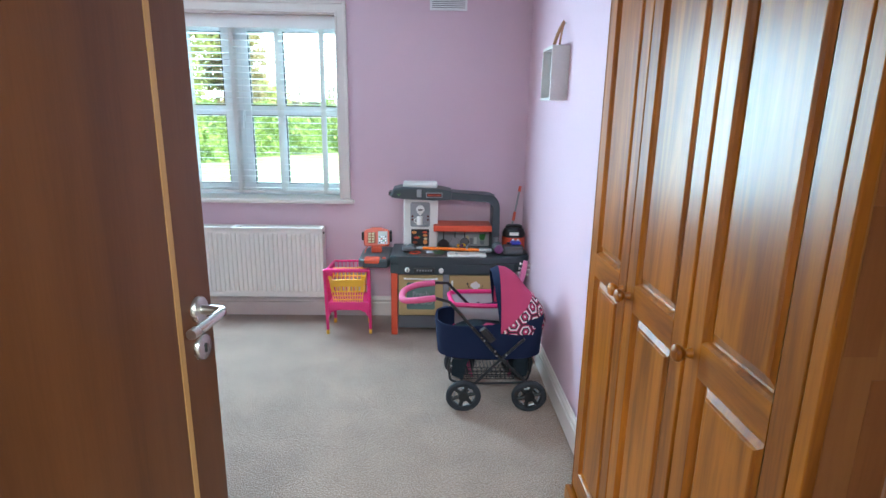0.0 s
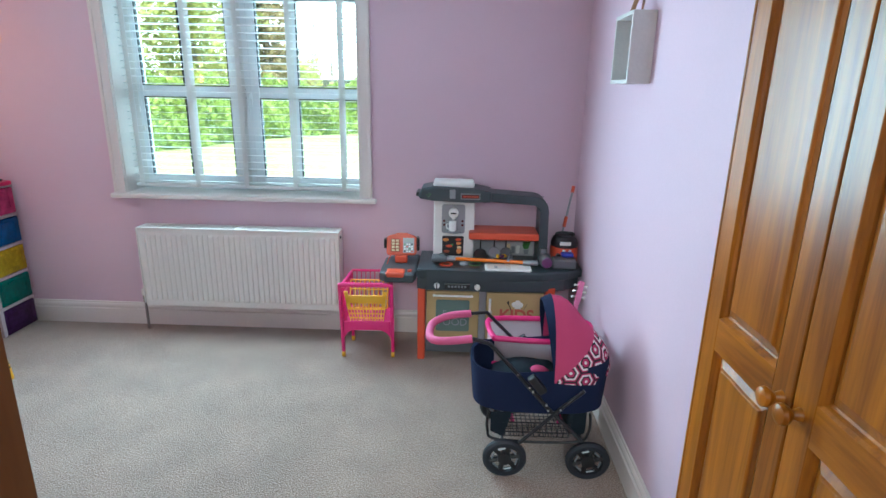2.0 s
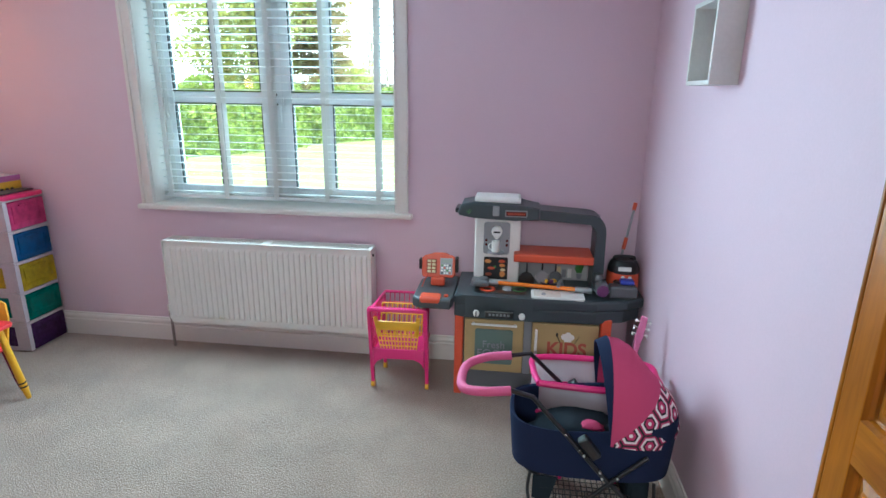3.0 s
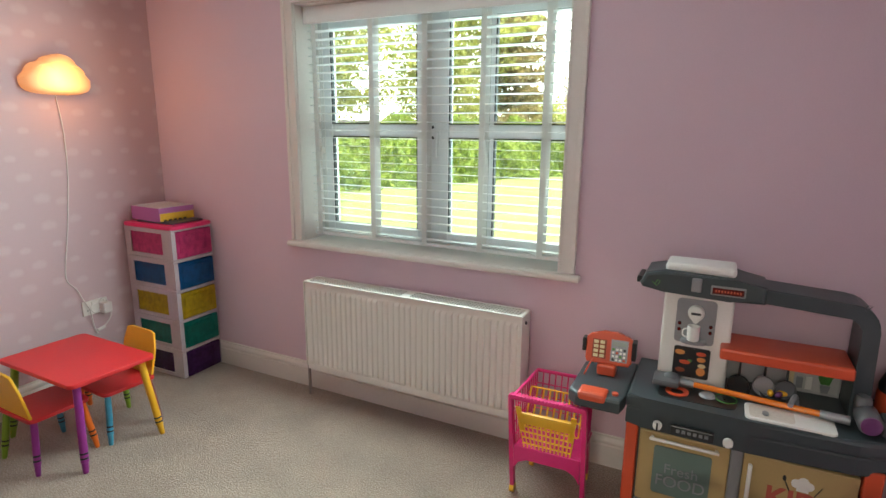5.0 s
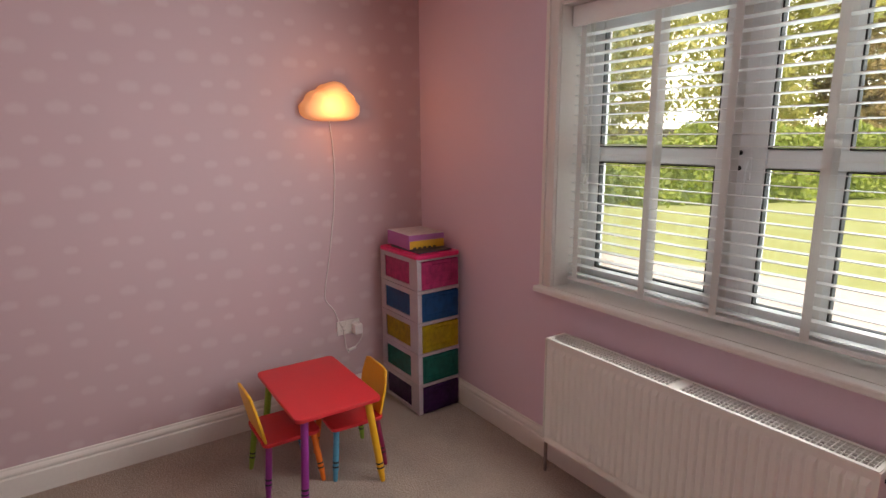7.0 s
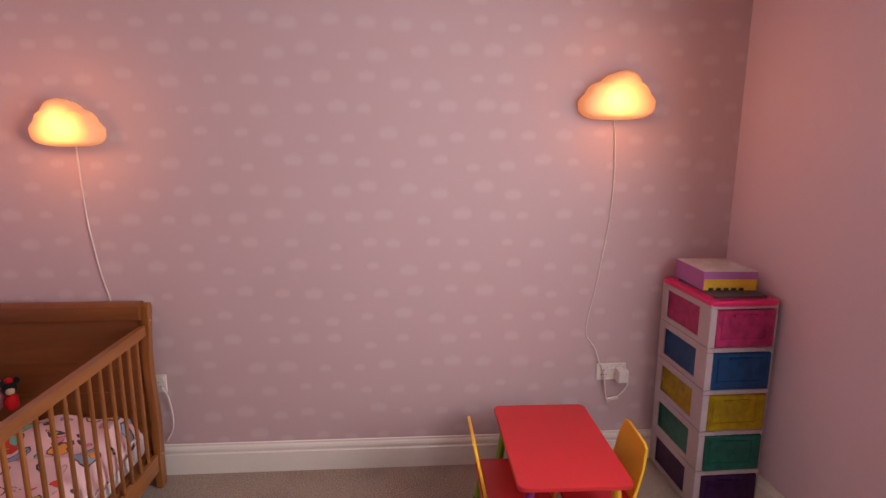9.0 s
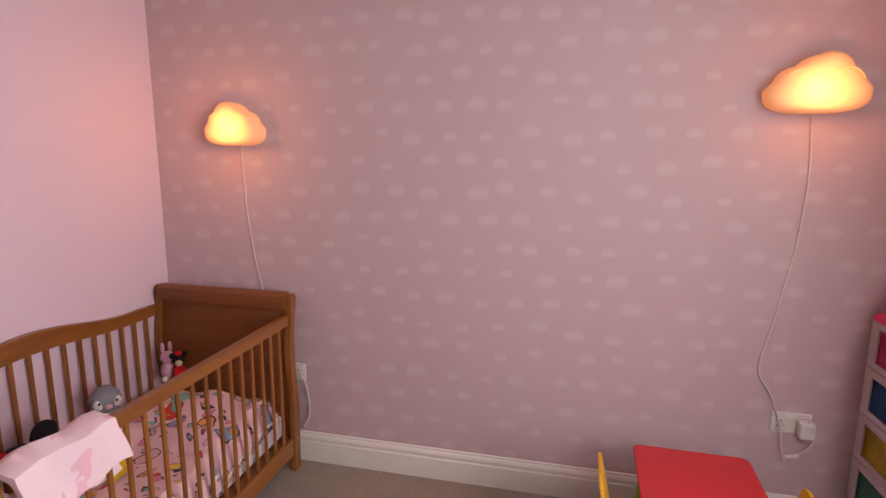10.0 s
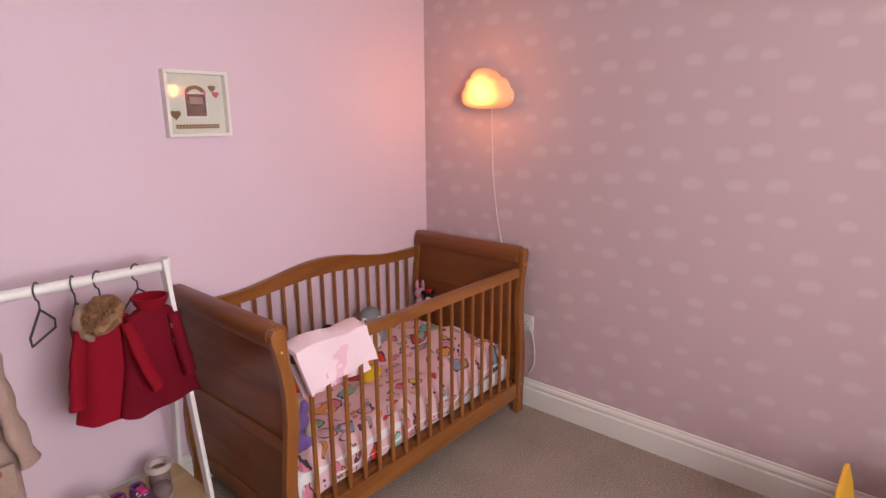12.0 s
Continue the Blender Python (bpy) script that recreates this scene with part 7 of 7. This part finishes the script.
def cloud_lamp(y, z, w, h, mirror=1):
    t = thing("cloud_wall_lamp", (WX, y, z), "lit cloud-shaped wall lamp glowing warm orange on the papered wall", "wall lamp", "cloud lamps")
    k = w / 0.34
    bm = B()
    lobes = [(0.0, 0.115, 0.085), (-0.070, 0.090, 0.072), (0.070, 0.092, 0.074), (-0.118, 0.050, 0.058), (0.116, 0.052, 0.060), (0.030, 0.135, 0.075)]
    pts = []
    for i in range(56):
        a = -0.5 + 2 * math.pi * i / 56
        d = Vector((math.cos(a), math.sin(a)))
        best = 0.02
        for cx, cz, r in lobes:
            c = Vector((cx * k * mirror, cz * k - 0.07 * k))
            p = c.dot(d)
            q = r * k * r * k - (c.length_squared - p * p)
            if q > 0:
                best = max(best, p + math.sqrt(q))
        if d.y < -0.01:
            best = ((abs(d.x) / (0.168 * k)) ** 3.2 + (-d.y / (0.072 * k)) ** 3.2) ** (-1 / 3.2)
        pts.append((best * d.x, best * d.y + 0.07 * k))
    rings = []
    for xx, sc in ((0.0, 1.0), (0.045, 1.0), (0.068, 0.965), (0.080, 0.88), (0.086, 0.70), (0.088, 0.40)):
        rings.append([bm.verts.new((xx, py * sc, 0.07 * k + (pz - 0.07 * k) * sc)) for py, pz in pts])
    for p, q in zip(rings, rings[1:]):
        for i in range(56):
            j = (i + 1) % 56
            bm.faces.new((p[i], p[j], q[j], q[i]))
    bm.faces.new(rings[0][::-1]), bm.faces.new(rings[-1])
    part("shade", bm, GLOW, t, "glowing cloud shade", smooth=True)
    bm = B()
    for cx, cz, r in lobes[1:3]:
        ring = [(0.0855, cx * k * mirror + r * 0.8 * k * math.cos(a), cz * k + r * 0.8 * k * math.sin(a)) for a in [radians(20 + 8 * i) for i in range(16)]]
        tube(bm, ring, 0.0028, 6)
    part("ridge", bm, GLOW, t)
    lamp = new("bulb", bpy.data.lights.new("bulb", 'POINT'))
    lamp.data.energy, lamp.data.color, lamp.data.shadow_soft_size = 1.5, (1.0, 0.42, 0.13), 0.05
    lamp.matrix_basis = pose(WX + 0.16, y, z + 0.07)
    return t


cloud_lamp(3.603, 1.668, 0.335, 0.22)
cloud_lamp(1.270, 1.540, 0.278, 0.20, -1).scale = (1.0, 1.0, 1.12)


def wire(label, pts, r=0.0032):
    c = thing("lamp_cord", pts[0], label, "cable", "lamp cords")
    o = Vector(pts[0])
    part("cable", tube(B(), smooth_path([Vector(p) - o for p in pts], 8), r, 8), CORD, c, smooth=True)
    return c


X = WX + 0.005
w1 = wire("white lamp cable hanging down the wall to the socket", [(X, 3.605, 1.669), (X + 0.004, 3.618, 1.523), (X, 3.622, 1.377), (X, 3.612, 1.213), (X, 3.599, 1.111), (X, 3.566, 0.893), (X + 0.004, 3.533, 0.733), (X, 3.535, 0.653), (X + 0.008, 3.575, 0.593), (X + 0.014, 3.600, 0.523), (X + 0.018, 3.625, 0.463), (X + 0.014, 3.641, 0.353), (X + 0.01, 3.659, 0.308)])
wire("white lamp cable loop with inline switch below the socket", [(X + 0.01, 3.700, 0.337), (X + 0.012, 3.735, 0.372), (X + 0.012, 3.750, 0.412), (X + 0.014, 3.730, 0.452), (X + 0.03, 3.700, 0.487)])
w2 = wire("white lamp cable hanging down the wall behind the cot", [(X, 1.280, 1.544), (X + 0.003, 1.285, 1.432), (X, 1.286, 1.332), (X, 1.293, 1.213), (X, 1.313, 1.052), (X, 1.333, 0.942), (X, 1.356, 0.842), (X, 1.380, 0.692), (X, 1.424, 0.532)])
wire("white cable hanging from the socket beside the cot", [(X + 0.02, 1.545, 0.450), (X + 0.015, 1.567, 0.400), (X + 0.012, 1.579, 0.310), (X + 0.012, 1.575, 0.240), (X + 0.012, 1.545, 0.180)])
sw = thing("cable_switch", (X + 0.012, 3.680, 0.330), "small white inline cable switch", "switch")
part("switch_body", box(B(), -0.008, 0.008, -0.026, 0.026, -0.008, 0.008, 0.005, pose(0, 0, 0, 12)), CORD, sw)


def socket(y, z, label):
    s = thing("double_socket", (WX, y, z), label, "socket", "sockets")
    part("plate", box(B(), 0.0, 0.009, -0.073, 0.073, -0.043, 0.043, 0.003), TRIM, s, "white face plate")
    for c in (-0.036, 0.036):
        part("rocker", box(B(), 0.008, 0.0125, c - 0.006 + 0.022, c + 0.006 + 0.022, 0.014, 0.032, 0.001), TRIM, s)
        bm = B()
        box(bm, 0.0088, 0.0096, c - 0.002, c + 0.002, 0.004, 0.012)
        box(bm, 0.0088, 0.0096, c - 0.014, c - 0.007, -0.016, -0.012)
        box(bm, 0.0088, 0.0096, c + 0.007, c + 0.014, -0.016, -0.012)
        part("pin_holes", bm, BLACKP, s, "dark pin holes")
    return s


socket(3.666, 0.467, "white double socket low on the papered wall, in use")
socket(1.487, 0.460, "white double socket beside the cot")
pg = thing("usb_plug", (WX + 0.010, 3.712, 0.463), "white plug-in charger in the socket", "plug")
part("plug_body", box(B(), 0.0, 0.048, -0.026, 0.026, -0.038, 0.026, 0.006), CORD, pg)
bm = B()
tube(bm, smooth_path([(0.03, 0.006, 0.026), (0.035, 0.0, 0.05), (0.03, -0.02, 0.055), (0.02, -0.04, 0.03), (0.02, -0.07, 0.028), (0.03, -0.088, 0.005), (0.03, -0.07, -0.02), (0.03, -0.04, -0.01)], 6), 0.003, 8)
part("lead", bm, CORD, pg, "coiled white lead", smooth=True)

# ---- framed keepsake ----
pf = thing("framed_keepsake", (-1.788, SY, 1.552), "white box frame holding a small photograph and wooden hearts", "picture frame")
FW_, FH_ = 0.132, 0.127
for q in ((-FW_, -FW_ + 0.013, -FH_, FH_), (FW_ - 0.013, FW_, -FH_, FH_), (-FW_ + 0.013, FW_ - 0.013, FH_ - 0.013, FH_), (-FW_ + 0.013, FW_ - 0.013, -FH_, -FH_ + 0.013)):
    part("moulding", box(B(), q[0], q[1], 0.0, 0.036, q[2], q[3], 0.0012), TRIM, pf, "white box moulding")
part("mount", box(B(), -FW_ + 0.013, FW_ - 0.013, 0.002, 0.006, -FH_ + 0.013, FH_ - 0.013), material("cream_mount_card", (0.66, 0.62, 0.54), 0.8, vary=0.04), pf, "cream card mount")
HESS = material("brown_word_strip", (0.24, 0.12, 0.065), 0.8, vary=0.3, scale=60)
ph = part("photograph", box(B(), -0.042, 0.042, 0.007, 0.010, -0.048, 0.038), material("dark_sepia_print", (0.16, 0.085, 0.07), 0.4, vary=0.7, scale=40), pf, "dark sepia photograph")
part("photo_detail", slab(B(), [(-0.030, 0.0), (0.026, 0.0), (0.028, 0.028), (-0.028, 0.026)], "y", 0.0098, 0.0108), material("faded_rose_print", (0.42, 0.24, 0.20), 0.5, vary=0.3, scale=50), ph)
part("photo_edge", box(B(), -0.047, 0.047, 0.0055, 0.0075, -0.055, 0.045), TRIM, ph)
part("word_strip", slab(B(), [(0.085 * math.sin(a) * 0.52, 0.040 + 0.05 * math.cos(a) * 0.62) for a in [radians(-62 + 12 * i) for i in range(11)]][::1] + [(0.066 * math.sin(a) * 0.52, 0.026 + 0.05 * math.cos(a) * 0.62) for a in [radians(62 - 12 * i) for i in range(11)]], "y", 0.007, 0.010), HESS, pf, "arched brown word strip")
part("word_strip", box(B(), -0.090, 0.090, 0.007, 0.010, -0.096, -0.080), HESS, pf, "straight brown word strip")
bm = B()
for i in range(13):
    box(bm, -0.083 + i * 0.0135, -0.077 + i * 0.0135, 0.0098, 0.0106, -0.092, -0.084)
part("letter_bars", bm, material("pale_print_bar", (0.45, 0.30, 0.20), 0.8), pf)


def heart(cx, cz, s, mat):
    o = []
    for i in range(28):
        a = 2 * math.pi * i / 28
        o.append((cx + s * 0.0625 * 16 * math.sin(a) ** 3, cz + s * 0.0625 * (13 * math.cos(a) - 5 * math.cos(2 * a) - 2 * math.cos(3 * a) - math.cos(4 * a))))
    return part("heart", slab(B(), o, "y", 0.007, 0.013), mat, pf, "small heart")


heart(0.088, -0.042, 0.020, HESS)
heart(-0.072, 0.062, 0.015, HESS)
heart(-0.086, 0.038, 0.014, material("red_gingham", (0.55, 0.12, 0.14), 0.7, vary=0.5, scale=200))
for sx in (-0.038, 0.040):
    part("peg", box(B(), sx - 0.003, sx + 0.003, 0.010, 0.015, 0.026, 0.052, 0.001), PINK, pf, "tiny pink peg")
gl = part("pane", box(B(), -FW_ + 0.013, FW_ - 0.013, 0.026, 0.028, -FH_ + 0.013, FH_ - 0.013), GLASS, pf, "clear glass")
gl.visible_shadow = False

pf.scale = (0.93, 1.0, 0.95)

# ---- garden ----
def ground_material():
    m = material("lawn_grass", (0.33, 0.385, 0.17), 0.9, vary=0.0, scale=0.6, fine=38, bump=0.3, spec=0.2, dark=(0.245, 0.30, 0.11))
    return m


structure("ground", box(B(), -1500, 1500, 4.75, 3000, -0.45, -0.22), ground_material(), "bright mown lawn reaching far beyond the garden")
structure("pavement", slab(B(), [(-14, 4.52), (12, 4.52), (12, 10.6), (-2.0, 10.0), (-6.5, 8.8), (-14, 7.6)], "z", -0.40, -0.19), material("pale_concrete", (0.50, 0.48, 0.44), 0.85, vary=0.15, scale=2.5, fine=60, bump=0.3), "pale concrete path along the house")


def leaves(name, pts, size, mat, parent, seed, label=""):
    """Many small bent leaves at the points."""
    r = np.random.RandomState(seed)
    n = len(pts)
    a = r.normal(size=(n, 3))
    a /= np.linalg.norm(a, axis=1)[:, None]
    b = np.cross(a, r.normal(size=(n, 3)))
    b /= np.linalg.norm(b, axis=1)[:, None]
    s = size * r.uniform(0.6, 1.4, (n, 1))
    v = np.concatenate([pts - a * s, pts + b * s * 0.45, pts + a * s, pts - b * s * 0.45], axis=1).reshape(-1, 3)
    me = bpy.data.meshes.new(name)
    me.from_pydata(v.tolist(), [], np.arange(4 * n).reshape(-1, 4).tolist())
    me.materials.append(mat)
    ob = new(name, me)
    ob.parent = parent
    return tagged(ob, label)


def leaf_mat(name, light, dark):
    m = bpy.data.materials.new(name)
    m.use_nodes = True
    n, l = m.node_tree.nodes, m.node_tree.links
    b = n["Principled BSDF"]
    geo, mix = n.new("ShaderNodeNewGeometry"), n.new("ShaderNodeMix")
    mix.data_type = 'RGBA'
    mix.inputs[6].default_value, mix.inputs[7].default_value = (*dark, 1), (*light, 1)
    l.new(geo.outputs["Random Per Island"], mix.inputs[0]), l.new(mix.outputs[2], b.inputs["Base Color"])
    b.inputs["Roughness"].default_value = 0.45
    t, mx = n.new("ShaderNodeBsdfTranslucent"), n.new("ShaderNodeMixShader")
    l.new(mix.outputs[2], t.inputs[0])
    mx.inputs[0].default_value = 0.55
    l.new(b.outputs[0], mx.inputs[1]), l.new(t.outputs[0], mx.inputs[2]), l.new(mx.outputs[0], n["Material Output"].inputs[0])
    return m


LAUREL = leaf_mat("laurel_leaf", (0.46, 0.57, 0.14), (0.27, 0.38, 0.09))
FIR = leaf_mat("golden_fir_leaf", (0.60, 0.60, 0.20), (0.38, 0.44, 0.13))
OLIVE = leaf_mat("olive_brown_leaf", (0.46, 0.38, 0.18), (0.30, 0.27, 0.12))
BARK = material("grey_bark", (0.30, 0.25, 0.20), 0.9, vary=0.3, scale=5, fine=40, bump=0.8)
TWIG = material("pale_bark", (0.34, 0.30, 0.26), 0.9, vary=0.2, scale=5)
G0 = -0.22
line = [(-15.0, 8.5), (-10.5, 13.0), (-8.0, 17.0), (-6.8, 21.0), (-4.0, 24.0), (2.0, 26.5), (14.0, 30.0)]
hedge = thing("laurel_hedge", (-8.0, 17.0, G0), "tall bright green laurel hedge along the lawn", "hedge")
r = np.random.RandomState(3)
segs = [(np.array(a), np.array(b)) for a, b in zip(line, line[1:])]
pts = []
for a, b in segs:
    L = np.linalg.norm(b - a)
    n = int(L * 1500)
    u = r.rand(n, 1)
    base = a + (b - a) * u
    along = u[:, 0] * L + a[0]
    top = 1.85 + 0.22 * np.sin(along * 1.7) + 0.15 * np.sin(along * 4.3)
    h = r.rand(n) ** 0.75 * top
    wid = 0.75 * (1 + 0.25 * np.sin(along * 2.9 + h * 3)) * np.sqrt(np.clip(1.05 - (h / top) ** 4, 0, 1))
    nrm = np.array([-(b - a)[1], (b - a)[0]]) / L
    off = r.normal(size=n) * 0.35 + np.sign(r.rand(n) - 0.5) * 0.6
    off = np.clip(off, -1, 1) * wid
    p = base + nrm * off[:, None]
    pts.append(np.column_stack([p - np.array([-8.0, 17.0]), h]))
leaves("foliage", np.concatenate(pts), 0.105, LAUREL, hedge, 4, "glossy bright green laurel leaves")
# Plain core under the leaves; its darker green stands in for inner shade.
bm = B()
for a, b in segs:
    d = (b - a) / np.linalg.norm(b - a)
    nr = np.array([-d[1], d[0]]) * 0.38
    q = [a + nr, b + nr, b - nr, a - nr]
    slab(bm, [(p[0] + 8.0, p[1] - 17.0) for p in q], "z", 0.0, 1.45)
part("stems", bm, material("hedge_core_shade", (0.18, 0.26, 0.07), 0.95), hedge, "solid core in darker green, standing in for shade inside the hedge")


def tree(x, y, h, w, mat, seed, n=16000, conic=False, label="", leaf=0.10, trunk=0.16, low=0.12):
    t = thing("tree", (x, y, G0), label, "tree")
    rr = random.Random(seed)
    bm = B()
    tube(bm, [(0, 0, 0), (0.1, 0.05, h * 0.3), (-0.05, 0.1, h * 0.6), (0, 0, h * 0.93)], [trunk, trunk * 0.75, trunk * 0.45, 0.03], 10)
    tips = []
    for k in range(26):
        z = h * (low + 0.05 + (0.88 - low) * k / 26)
        a = k * 2.4
        reach = w * ((1 - z / h) ** 0.8 if conic else math.sin(math.pi * min(1, max(0.05, (z / h - low) / (1.02 - low)))) ** 0.5) * rr.uniform(0.75, 1.1)
        tip = (reach * math.cos(a), reach * math.sin(a), z + reach * (-0.08 if conic else 0.35))
        tube(bm, [(0, 0, z), (tip[0] * 0.5, tip[1] * 0.5, z + (tip[2] - z) * 0.35), tip], [trunk * 0.16, trunk * 0.09, 0.01], 6)
        tips.append((z, tip))
    part("trunk", bm, BARK, t, "grey bark trunk and limbs")
    q = np.random.RandomState(seed)
    P = []
    for z, tip in tips:
        m = n // len(tips)
        u = q.rand(m) ** 0.6
        c = np.column_stack([np.array(tip)[0] * u, np.array(tip)[1] * u, z + (tip[2] - z) * u])
        cl = q.normal(size=(9, 3)) * w * 0.20
        c = c + cl[q.randint(0, 9, m)] + q.normal(size=(m, 3)) * w * 0.07
        P.append(c)
    P = np.concatenate(P)
    P = P[P[:, 2] > 0.3]
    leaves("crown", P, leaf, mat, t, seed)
    return t


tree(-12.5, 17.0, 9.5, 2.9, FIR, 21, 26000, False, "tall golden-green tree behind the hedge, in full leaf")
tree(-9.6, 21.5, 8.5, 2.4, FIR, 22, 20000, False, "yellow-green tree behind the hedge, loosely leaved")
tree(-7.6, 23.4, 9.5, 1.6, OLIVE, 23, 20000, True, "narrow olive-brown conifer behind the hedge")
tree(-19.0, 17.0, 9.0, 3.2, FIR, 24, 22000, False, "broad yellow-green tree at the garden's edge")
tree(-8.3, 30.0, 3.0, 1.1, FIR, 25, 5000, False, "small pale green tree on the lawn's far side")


def bare_tree(x, y, h, seed):
    t = thing("bare_tree", (x, y, G0), "pale leafless tree on the far field edge", "tree", "bare trees")
    rr = random.Random(seed)
    bm = B()
    tube(bm, [(0, 0, 0), (0.2, 0, h * 0.5), (0, 0, h)], [0.22, 0.14, 0.03], 6)
    for k in range(16):
        z, a = h * (0.25 + 0.045 * k), k * 2.4
        rch = h * 0.25 * (1 - k / 22)
        c, s = math.cos(a), math.sin(a)
        tube(bm, [(0, 0, z), (rch * 0.5 * c, rch * 0.5 * s, z + rch * 0.6), (rch * 0.8 * c, rch * 0.8 * s, z + rch * 1.3)], [0.09, 0.06, 0.02], 5)
        tube(bm, [(rch * 0.5 * c, rch * 0.5 * s, z + rch * 0.6), (rch * 0.9 * c + 0.3, rch * 0.6 * s, z + rch * 0.9)], [0.05, 0.02], 5)
    part("trunk", bm, TWIG, t, "pale bare trunk and branches")


for k in range(14):
    bare_tree(-24 + k * 1.9 + (k % 3) * 0.5, 70 + (k * 7) % 9, 6.5 + (k * 5) % 4, 60 + k)
bm = B()
prof = [(-220 + i * 4.0, 3.2 + 1.6 * noise.noise(Vector((i * 0.31, 0, 0))) + 0.9 * noise.noise(Vector((i * 1.3, 4, 0)))) for i in range(120)]
slab(bm, [(-220, G0)] + prof + [(256, G0)], "y", 150, 158)
glow_sky = material("hazy_bright_sky", (0.92, 0.96, 1.0), 1.0, vary=0.02, scale=0.004, fine=0.02, bump=0.0, emit=1.9)
tagged(part("backdrop", box(B(), -900, 700, 600, 601, -20, 330), glow_sky, None, "hazy white sky low over the horizon"), kind="structure")
tagged(part("backdrop", bm, material("far_woodland", (0.09, 0.10, 0.07), 0.95, vary=0.35, scale=0.5, fine=2.0), None, "grey-green woodland along the horizon"), kind="structure")
structure("ground", box(B(), -1500, 1500, -3000, -2.7, -0.45, -0.22), bpy.data.materials["lawn_grass"], "open grass behind the house")
